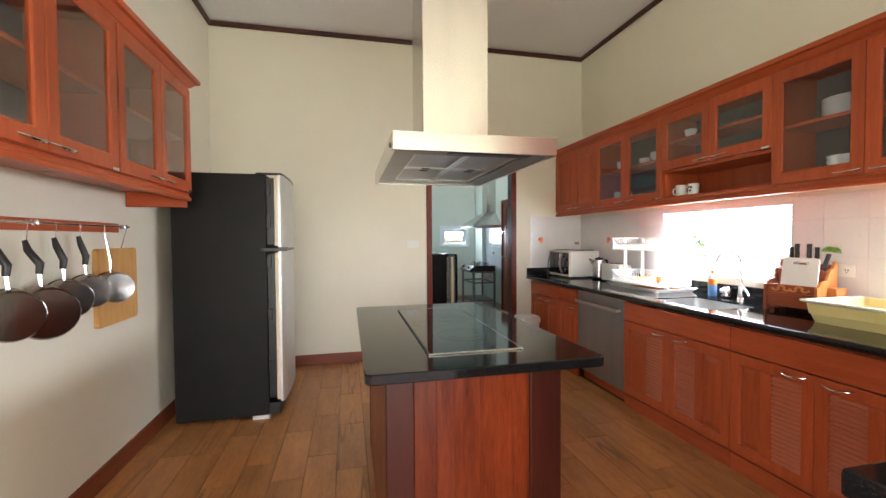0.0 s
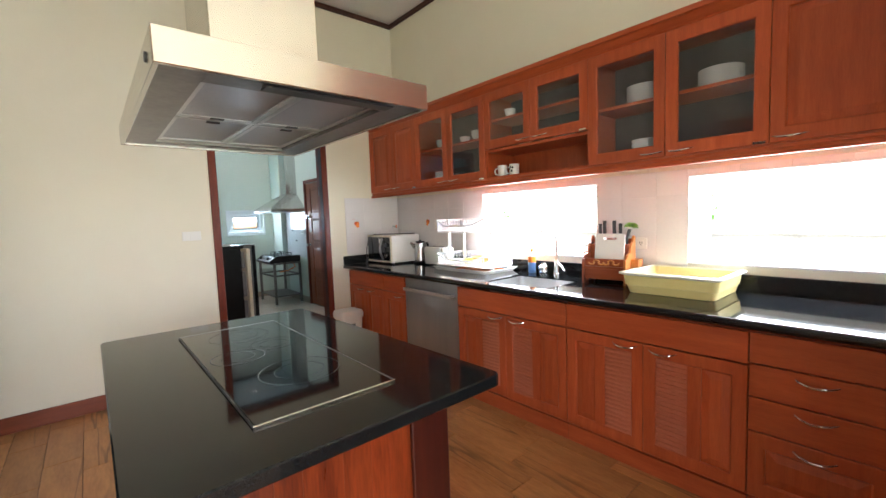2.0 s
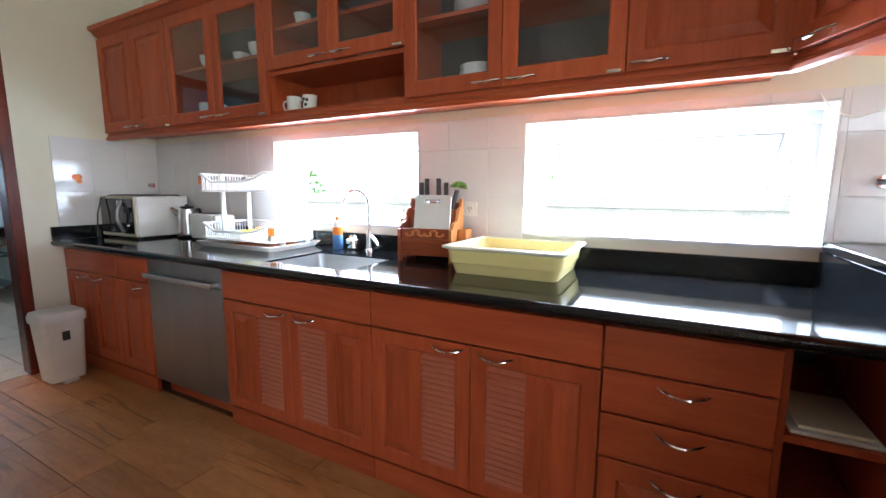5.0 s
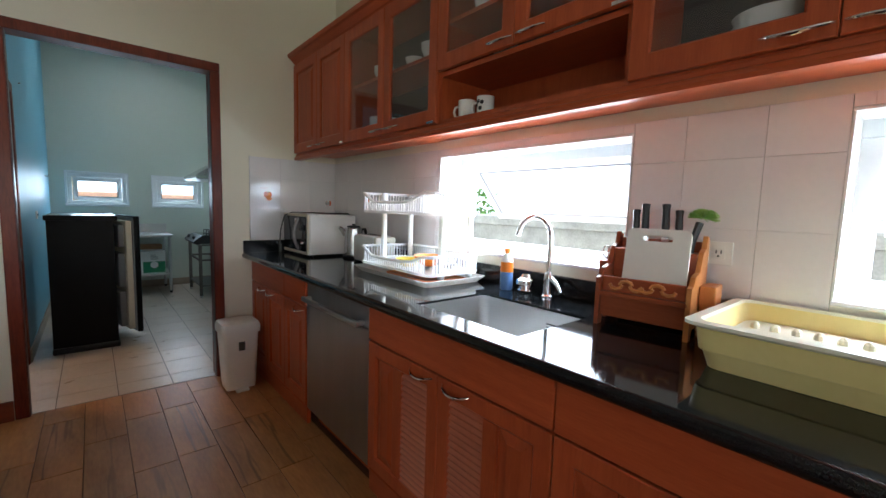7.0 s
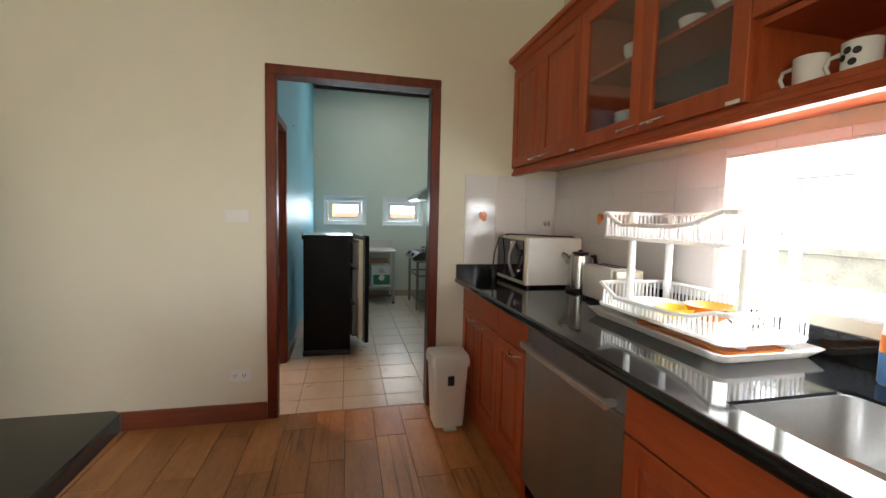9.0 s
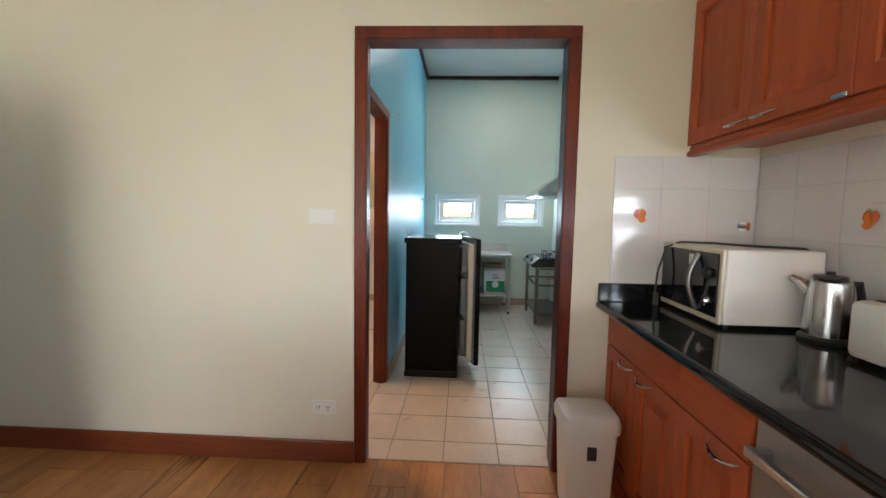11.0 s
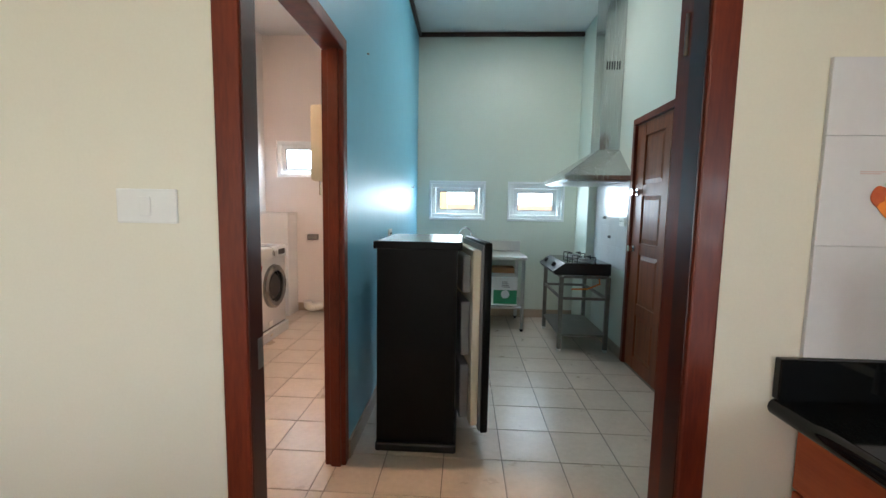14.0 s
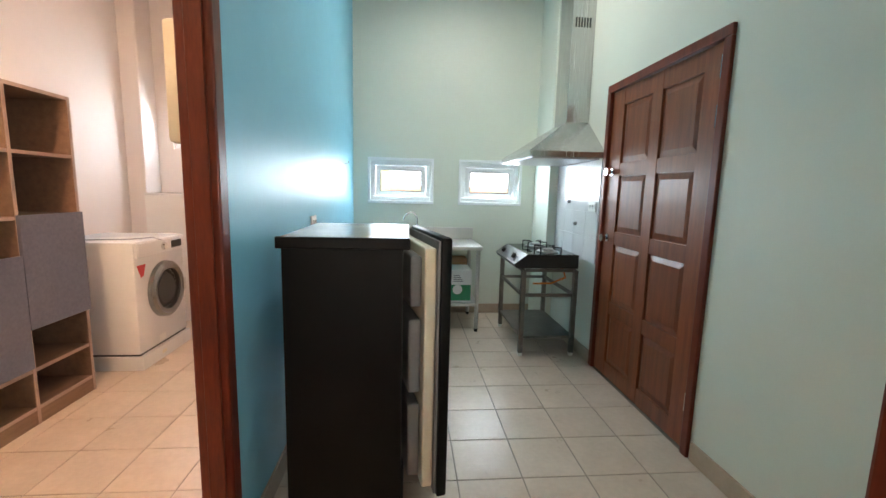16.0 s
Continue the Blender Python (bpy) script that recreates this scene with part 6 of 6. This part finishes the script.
lb = open_box(B(), 0, 0.36, 0, 0.5, 0.0, 0.84, 0.008)
bmesh.ops.transform(lb, matrix=pose(2.364, 7.37, 0.21), verts=lb.verts)
for v in lb.verts:
    v.co.x = 4.65 - v.co.x
part("liner", lb, WHITEP, fz)
for z in (0.45, 0.70):
    part("shelf", boxes(((1.94, 7.38, z), (2.25, 7.86, z + 0.008)), bev=0.002), GLASSD, fz)
dq = 11.0
dp = B()
box(dp, (0.02, -0.575, 0.085), (0.062, 0.0, 1.128), 0.01, 2)
rot = pose(2.298, 7.905, 0, 0, 0, dq)
bmesh.ops.transform(dp, matrix=rot, verts=dp.verts)
door = part("door", dp, FRIDGED, fz, smooth=True)
for nm, a, b, mt, bv in (("gasket", (0.010, -0.565, 0.095), (0.0195, -0.01, 1.115), GASKET, 0.003), ("door_liner", (-0.035, -0.545, 0.115), (0.0095, -0.03, 1.085), CREAMP, 0.008), ("bottle_rack", (-0.085, -0.50, 0.14), (-0.0355, -0.05, 0.45), GASKET, 0.01), ("bottle_rack", (-0.085, -0.50, 0.50), (-0.0355, -0.05, 0.80), GASKET, 0.01), ("egg_rack", (-0.08, -0.50, 0.85), (-0.0355, -0.05, 1.05), GASKET, 0.01)):
    q = boxes((a, b), bev=bv)
    bmesh.ops.transform(q, matrix=rot, verts=q.verts)
    part(nm, q, mt, door)

st = thing("stove_stand", (3.42, 9.36, 0), "stainless steel stove stand with two shelves", "stand")
X0, X1s, Y0, Y1s = 3.215, 3.635, 8.985, 9.72
for x in (X0, X1s):
    for y in (Y0, Y1s):
        lg = part("leg", boxes(((x - 0.018, y - 0.018, 0.025), (x + 0.018, y + 0.018, 0.70)), bev=0.003), STAND, st)
        part("foot", cyl(B(), (x, y, 0.0), (x, y, 0.0245), 0.018, 0.022, 12), WHITEP, lg)
for z in (0.50, 0.70):
    for a, b in (((X0 + 0.018, Y0 - 0.012, z - 0.012), (X1s - 0.018, Y0 + 0.012, z + 0.012)), ((X0 + 0.018, Y1s - 0.012, z - 0.012), (X1s - 0.018, Y1s + 0.012, z + 0.012)), ((X0 - 0.012, Y0 + 0.018, z - 0.012), (X0 + 0.012, Y1s - 0.018, z + 0.012)), ((X1s - 0.012, Y0 + 0.018, z - 0.012), (X1s + 0.012, Y1s - 0.018, z + 0.012))):
        part("rail", boxes((a, b), bev=0.003), STAND, st)
part("bottom_shelf", boxes(((X0 - 0.01, Y0 - 0.01, 0.145), (X1s + 0.01, Y1s + 0.01, 0.165)), bev=0.003), STAND, st)
sv = thing("gas_stove", (3.42, 9.36, 0.713), "two-burner steel gas stove on a stand", "gas stove")
part("body", prism(B(), [(3.14, 0.745), (3.16, 0.7135), (3.66, 0.7135), (3.66, 0.82), (3.24, 0.82)], "y", 9.0, 9.70), BLACKP, sv)
part("cooktop", boxes(((3.25, 9.01, 0.8202), (3.65, 9.69, 0.8235))), BLACKG, sv)
for y in (9.17, 9.53):
    kb2 = part("knob", cyl(B(), (3.185, y, 0.785), (3.16, y, 0.80), 0.024, 0.02, 16), BLACKP, sv)
    bu = part("burner", lathe(B(), [(0.09, 0), (0.09, 0.008), (0.05, 0.012), (0.048, 0.028), (0.0, 0.03)], (3.46, y, 0.8238), 20), DKSTEEL, sv, smooth=True)
    for k in range(4):
        a = math.pi / 4 + k * math.pi / 2
        part("pan_support", tube(B(), [(3.46 + 0.12 * math.cos(a), y + 0.12 * math.sin(a), 0.821), (3.46 + 0.12 * math.cos(a), y + 0.12 * math.sin(a), 0.868), (3.46 + 0.04 * math.cos(a), y + 0.04 * math.sin(a), 0.868)], 0.006, 6), BLACKP, bu)
part("gas_hose", tube(B(), [(3.60, 9.3, 0.71), (3.62, 9.2, 0.66), (3.60, 9.1, 0.62), (3.5, 9.15, 0.56), (3.38, 9.25, 0.535)], 0.008, 8), ORANGE, sv, "orange gas hose", True)

bh = thing("wall_hood", (3.46, 9.34, 1.56), "stainless steel pyramid hood over the gas stove", "range hood")
ring = lambda x0, y0, y1, z: [(x0, y0, z), (BX1 - 0.002, y0, z), (BX1 - 0.002, y1, z), (x0, y1, z)]
part("canopy", loft(B(), [ring(3.16, 8.80, 9.70, 1.565), ring(3.16, 8.80, 9.70, 1.605), ring(3.53, 9.12, 9.40, 1.86)]), STEELV, bh)
part("filter", boxes(((3.19, 8.83, 1.555), (3.69, 9.67, 1.5645))), MESHF, bh)
part("chimney", boxes(((3.535, 9.125, 1.861), (BX1 - 0.002, 9.395, BZ - 0.001)), bev=0.002), STEELV, bh)
for k in range(6):
    part("vent_slot", boxes(((3.56 + k * 0.022, 9.1235, 2.57), (3.572 + k * 0.022, 9.1248, 2.64))), HOLE, bh)
tw3 = solo("wall_tiles_back_room", boxes(((BX1 - 0.003, 8.83, 0.78), (BX1 - 0.0005, 9.715, 1.56))), GROUT, "white glazed tiles behind the gas stove", "tiles", kind="structure")
for i in range(4):
    for j in range(4):
        y0, z0 = 8.83 + i * 0.2212, 0.78 + j * 0.195
        part("tile", boxes(((BX1 - 0.009, y0 + 0.001, z0 + 0.001), (BX1 - 0.003, y0 + 0.2202, z0 + 0.194)), bev=0.0012), TILEW, tw3)
socket("x", 8.93, 1.21, BX1 - 0.0095, -1, "white socket on the tiles by the stove")
for y, z in ((9.38, 1.24), (9.22, 1.06)):
    tp = solo("pipe_stub", cyl(B(), (BX1 - 0.0095, y, z), (BX1 - 0.035, y, z), 0.016, 0.012, 12), DKSTEEL, "capped pipe stub in the tiles", "pipe", "pipe stubs")

tbl = thing("steel_sink_table", (2.36, 9.86, 0), "stainless steel sink table under the small windows", "table")
part("top", boxes(((1.76, 9.53, 0.775), (2.985, 10.17, 0.81)), bev=0.006), STEEL, tbl)
part("backsplash", boxes(((1.76, 10.15, 0.811), (2.985, 10.172, 0.93)), bev=0.004), STEEL, tbl)
for x in (1.80, 2.95):
    for y in (9.57, 10.13):
        lg = part("leg", cyl(B(), (x, y, 0.03), (x, y, 0.774), 0.019, n=14), STEEL, tbl, smooth=True)
        part("foot", cyl(B(), (x, y, 0.0), (x, y, 0.0295), 0.014, 0.02, 12), BLACKP, lg)
part("lower_shelf", boxes(((1.78, 9.555, 0.245), (2.965, 10.145, 0.27)), bev=0.004), STEEL, tbl)
part("sink_bowl", tray(B(), 2.0, 2.5, 9.62, 10.05, 0.8105, 0.818, flare=0.004), DKSTEEL, tbl)
part("faucet", tube(B(), [(2.40, 10.12, 0.811), (2.40, 10.12, 1.0)] + [(2.40 - 0.07 * (1 - math.cos(a)), 10.12 - 0.03 * (1 - math.cos(a)), 1.0 + 0.08 * math.sin(a)) for a in (0.4, 0.8, 1.2, 1.6, 2.0, 2.4, 2.8, 3.1)], 0.009, 10), CHROME, tbl, "chrome swan-neck faucet", True)
bx = thing("produce_carton", (2.77, 9.75, 0.27), "white and green printed carton on the lower shelf", "box")
part("carton", boxes(((2.62, 9.60, 0.271), (2.90, 9.90, 0.58)), bev=0.004), PAPER, bx)
part("green_print", boxes(((2.645, 9.5975, 0.29), (2.895, 9.5995, 0.44))), GREENL, bx)
part("logo_patch", cyl(B(), (2.77, 9.5972, 0.395), (2.77, 9.5960, 0.395), 0.045, n=20), PAPER, bx)
for k in range(4):
    part("text_bar", boxes(((2.73, 9.5975, 0.47 + k * 0.018), (2.82 - 0.01 * k, 9.5995, 0.478 + k * 0.018))), GASKET, bx)
bx2 = thing("cardboard_box", (2.45, 9.85, 0.27), "open brown cardboard box on the lower shelf", "box")
part("carton", boxes(((2.62, 9.91, 0.271), (2.90, 10.10, 0.64)), bev=0.004), CARD, bx2)
solo("orange_utensils", tube(B(), [(1.84, 9.66, 0.825), (1.95, 9.68, 0.845), (2.10, 9.70, 0.85)], [0.012, 0.010, 0.016], 8), ORANGE, "orange plastic ladle on the steel table", "ladle", smooth=True)
solo("dark_pan", lathe(B(), [(0.07, 0), (0.09, 0.05), (0.087, 0.05), (0.068, 0.004), (0, 0.004)], (1.86, 9.78, 0.8105)), DKSTEEL, "dark metal pan on the steel table", "pan", smooth=True)
socket("x", 8.35, 1.10, BX0, 1, "white socket on the blue wall")
solo("wall_hook", tube(B(), [(BX0 + 0.0005, 9.6, 1.52), (BX0 + 0.03, 9.6, 1.515), (BX0 + 0.035, 9.6, 1.54)], 0.004, 6), DKSTEEL, "small steel hook on the blue wall", "hook")
solo("wall_screw", cyl(B(), (BX0 + 0.0003, 7.62, 2.17), (BX0 + 0.012, 7.62, 2.17), 0.005, n=8), DKSTEEL, "small screw in the blue wall", "screw")

dl = thing("ceiling_downlight", (2.77, 8.93, BZ), "round ceiling downlight, switched on", "ceiling light")
part("rim", lathe(B(), [(0.05, -0.012), (0.062, -0.010), (0.064, -0.001), (0.047, -0.001)], (2.77, 8.93, BZ), 28, False), WHITEP, dl, smooth=True)
part("diffuser", cyl(B(), (2.77, 8.93, BZ - 0.0095), (2.77, 8.93, BZ - 0.004), 0.046, n=28), LAMPON, dl)

# ---- laundry ----
wm = thing("washing_machine", (0.16, 9.08, 0), "white front-loading washing machine on a plinth", "washing machine")
part("plinth", boxes(((-0.14, 8.765, 0.0), (0.475, 9.405, 0.10)), bev=0.006), WHITE, wm)
# black strip stands in for the shade between plinth and body
part("gap_seal", boxes(((-0.13, 8.785, 0.1005), (0.445, 9.385, 0.1115))), BLACKP, wm, "black strip for the shaded gap under the body")
part("body", boxes(((-0.14, 8.775, 0.112), (0.455, 9.395, 0.905)), bev=0.014), WHITE, wm, smooth=True)
part("control_panel", boxes(((0.4555, 8.785, 0.79), (0.472, 9.385, 0.895)), bev=0.006), WHITE, wm)
part("display", boxes(((0.4725, 9.20, 0.815), (0.4755, 9.34, 0.87)), bev=0.002), BLACKG, wm)
part("dial", cyl(B(), (0.4725, 9.10, 0.842), (0.495, 9.10, 0.842), 0.03, 0.027, 20), CHROME, wm, smooth=True)
part("drawer", boxes(((0.4725, 8.80, 0.815), (0.4755, 8.98, 0.88)), bev=0.002), WHITE, wm)
DRINGM = surf("silver_door_ring", (0.30, 0.30, 0.29), (0.40, 0.40, 0.39), 6.0, 0.2, 1.0)
dc = Vector((0.4565, 9.11, 0.515))


def ring_x(bm, prof, c, n=36):
    rings = [[bm.verts.new((c.x + a, c.y + r * math.cos(2 * math.pi * i / n), c.z + r * math.sin(2 * math.pi * i / n))) for i in range(n)] for r, a in prof]
    for s, t in zip(rings, rings[1:] + rings[:1]):
        for i in range(n):
            bm.faces.new((s[i], s[(i + 1) % n], t[(i + 1) % n], t[i]))
    return bm


dd = part("door_ring", ring_x(B(), [(0.215, 0), (0.21, 0.03), (0.19, 0.045), (0.155, 0.035), (0.15, 0.012), (0.15, 0)], dc), DRINGM, wm, "dull silver door ring", True)
part("door_glass", cyl(B(), dc + Vector((0.001, 0, 0)), dc + Vector((0.018, 0, 0)), 0.149, 0.11, 32), BLACKG, dd, "dark round door glass")
part("latch", boxes(((0.495, 9.285, 0.47), (0.508, 9.315, 0.56)), bev=0.004), CHROME, dd)
part("red_sticker", prism(B(), [(8.80, 0.74), (8.90, 0.74), (8.87, 0.66), (8.84, 0.65)], "x", 0.4555, 0.4568), REDP, wm, "small red shield sticker")
part("filter_cap", boxes(((0.4555, 9.0, 0.13), (0.46, 9.08, 0.18)), bev=0.002), WHITEP, wm)
part("plinth_tab", boxes(((0.4755, 8.99, 0.04), (0.479, 9.04, 0.065)), bev=0.001), CREAMP, wm)
part("hose", tube(B(), [(-0.1, 8.86, 0.9125), (0.1, 8.83, 0.9125), (0.35, 8.90, 0.9125), (0.45, 9.02, 0.915), (0.48, 9.07, 0.89)], 0.0035, 6), GASKET, wm, "thin grey cable over the top", True)

su = thing("shelf_unit", (0.08, 7.75, 0), "grey-brown open shelf unit with blue-grey flap doors", "shelf unit")
SX, SB = 0.335, -0.275
cols = [6.95, 7.335, 7.72, 8.11, 8.505]
for y in cols:
    part("upright", boxes(((SB, y - 0.01, 0.0), (SX, y + 0.01, 1.785)), bev=0.002), SHELFW, su)
    part("edge_band", boxes(((SX + 0.0002, y - 0.0095, 0.001), (SX + 0.0016, y + 0.0095, 1.784))), SHELFE, su, "pale edge band")
for y0, y1 in zip(cols, cols[1:]):
    for z in (0.09, 0.30, 0.62, 1.11, 1.445, 1.775):
        part("shelf", boxes(((SB, y0 + 0.0105, z - 0.01), (SX - 0.004, y1 - 0.0105, z + 0.01)), bev=0.002), SHELFW, su)
        part("edge_band", boxes(((SX - 0.0038, y0 + 0.0108, z - 0.0095), (SX - 0.0005, y1 - 0.0108, z + 0.0095))), SHELFE, su, "pale edge band")
    part("back_board", boxes(((SB, y0 + 0.0105, 0.101), (SB + 0.006, y1 - 0.0105, 1.764))), SHELFW, su)
    part("plinth", boxes(((SX - 0.02, y0 + 0.0105, 0.0), (SX - 0.002, y1 - 0.0105, 0.079))), SHELFW, su)
part("flap_door", boxes(((SX + 0.002, 8.10, 0.525), (SX + 0.02, 8.512, 1.125)), bev=0.002), SHELFG, su, "blue-grey flap door")
part("flap_door", boxes(((SX + 0.002, 7.715, 0.32), (SX + 0.02, 8.096, 0.92)), bev=0.002), SHELFG, su, "blue-grey flap door")
part("flap_door", boxes(((SX + 0.002, 7.33, 0.525), (SX + 0.02, 7.711, 1.125)), bev=0.002), SHELFG, su, "blue-grey flap door")
for k in range(4):
    solo("folded_towel", boxes(((0.0, 7.76 + k * 0.004, 1.0 - 0.3795 + k * 0.03 + 0.31), (0.30, 7.93 - k * 0.003, 1.028 - 0.3795 + k * 0.03 + 0.31)), bev=0.010), PAPER, "folded white towel on the shelf unit", "towel", "folded towels", smooth=True)
bt = thing("shopping_bag", (0.15, 7.85, 1.456), "white and grey bag of supplies on the shelf", "bag")
part("bag", loft(B(), [[(x, y, z) for x, y in round_rect(0.15 - a, 7.84 - b, 0.15 + a, 7.84 + b, 0.03)] for z, a, b in ((1.4555, 0.10, 0.08), (1.52, 0.12, 0.085), (1.60, 0.10, 0.075), (1.64, 0.06, 0.05))]), PAPER, bt, smooth=True)
part("print", boxes(((0.268, 7.79, 1.48), (0.272, 7.86, 1.54))), SHELFG, bt)
solo("dark_bottle", lathe(B(), [(0.035, 0), (0.037, 0.005), (0.037, 0.10), (0.015, 0.13), (0.015, 0.15), (0, 0.151)], (0.2, 7.985, 1.4555)), BLACKP, "black bottle on the shelf", "bottle", smooth=True)

wh = thing("water_heater", (1.57, 7.42, 1.43), "beige boxed water heater on the laundry wall", "water heater")
part("case", boxes(((1.53, 7.28, 1.43), (1.651, 7.56, 1.81)), bev=0.015), CREAMP, wh, smooth=True)
part("inlet", cyl(B(), (1.57, 7.33, 1.36), (1.57, 7.33, 1.4295), 0.012, n=10), CHROME, wh)
part("inlet", cyl(B(), (1.57, 7.50, 1.36), (1.57, 7.50, 1.4295), 0.012, n=10), CHROME, wh)
wb = thing("white_tank_cabinet", (0.0, 10.03, 0), "tall narrow white cabinet behind the washing machine", "cabinet")
part("case", boxes(((-0.115, 9.90, 0.0), (0.27, 10.17, 1.205)), bev=0.006), WHITE, wb)
part("lid", boxes(((-0.12, 9.895, 1.206), (0.275, 10.172, 1.222)), bev=0.003), WHITE, wb)
so2 = thing("weatherproof_socket", (0.36, 10.185, 0.93), "grey covered socket on the laundry wall", "socket")
part("box", boxes(((0.40, 10.15, 0.89), (0.53, 10.189, 0.96)), bev=0.006), GASKET, so2)
pp = thing("drain_pipe", (0.46, 10.1, 0), "white bent drain pipe at the wall", "pipe")
part("elbow", tube(B(), [(0.55, 10.17, 0.075), (0.52, 10.10, 0.075), (0.47, 10.05, 0.075), (0.45, 10.02, 0.10), (0.45, 10.01, 0.16)], 0.05, 12), WHITEP, pp, smooth=True)
# assumed fixture, out of view, placed to warm the laundry and spill eastwards
ll = thing("unseen_laundry_light", (0.85, 7.1, LZ), "assumed round warm laundry light, out of view", "ceiling light")
part("rim", lathe(B(), [(0.10, -0.012), (0.12, -0.010), (0.122, -0.001), (0.09, -0.001)], (0.85, 7.1, LZ), 28, False), WHITEP, ll, smooth=True)
part("diffuser", cyl(B(), (0.85, 7.1, LZ - 0.0095), (0.85, 7.1, LZ - 0.004), 0.089, n=28), glow("unseen_warm_diffuser", (1.0, 0.72, 0.5), 60.0), ll)

# ---- floors, laid last ----
fl = solo("floor_kitchen", boxes(((KX0 - 0.1, KY0, -0.2), (KX1 + 0.1, 6.135, -0.006))), PGROUT, "wood-look plank tile floor in warm brown", "floor", kind="structure")
fb = solo("floor_back_room", boxes(((LX0 - 0.1, 6.136, -0.2), (BX1 + 0.1, BY1 + 0.1, -0.004))), FGROUT, "beige square ceramic floor tiles", "floor", kind="structure")
rnd = random.Random(7)
PW, PL = 0.1806, 0.605
far_planks = B()
cache = {}


def piece(cache_key, w, l, d, bev, material, name):
    if cache_key not in cache:
        bm = B()
        box(bm, (0, 0, -d), (w, l, 0), 0)
        top = [e for e in bm.edges if all(v.co.z > -1e-6 for v in e.verts)]
        bmesh.ops.bevel(bm, geom=top, offset=bev, segments=1, affect="EDGES")
        cache[cache_key] = finish(bm, name, material)
    return cache[cache_key]


x = 2.072 - 14 * PW - 0.001
while x < 3.10:
    off = rnd.choice((0.0, 0.2, 0.4)) + rnd.uniform(-0.03, 0.03)
    y = 6.133
    first = True
    while y > KY0:
        l = min(PL - (off if first else 0), y - KY0)
        first = False
        x0, x1 = max(x, KX0 + 0.003), min(x + PW, 3.10)
        if l > 0.05 and x1 - x0 > 0.03:
            w = x1 - x0 - 0.003
            if y > 0.2:
                ob = new("plank", piece(("p", round(w, 3), round(l, 3)), w, l - 0.003, 0.006, 0.0015, PLANK, "plank"))
                ob.location = (x0, y - l, 0)
                ob.rotation_euler = (0, rnd.uniform(-0.002, 0.002), 0)
                ob.parent = fl
            else:
                box(far_planks, (x0, y - l, -0.006), (x0 + w, y - 0.003, 0))
        y -= l
    x += PW
tagged(part("far_planks", far_planks, PLANK, fl), kind="stuff")
TX, TY, TT = 2.842, 7.553, 0.3035
for rx0, rx1 in ((LX0, LX1 + 0.045), (LX1 + 0.045, BX1)):
    i = math.floor((rx0 - TX) / TT)
    while TX + i * TT < rx1:
        j = -5
        while TY + j * TT < BY1:
            x0, x1 = max(TX + i * TT, rx0), min(TX + (i + 1) * TT, rx1)
            y0, y1 = max(TY + j * TT, 6.138), min(TY + (j + 1) * TT, BY1)
            if x1 - x0 > 0.02 and y1 - y0 > 0.02:
                w, l = x1 - x0 - 0.005, y1 - y0 - 0.005
                ob = new("tile", piece(("t", round(w, 3), round(l, 3)), w, l, 0.004, 0.0012, FTILE, "tile"))
                ob.location = (x0 + 0.0025, y0 + 0.0025, 0)
                ob.parent = fb
            j += 1
        i += 1
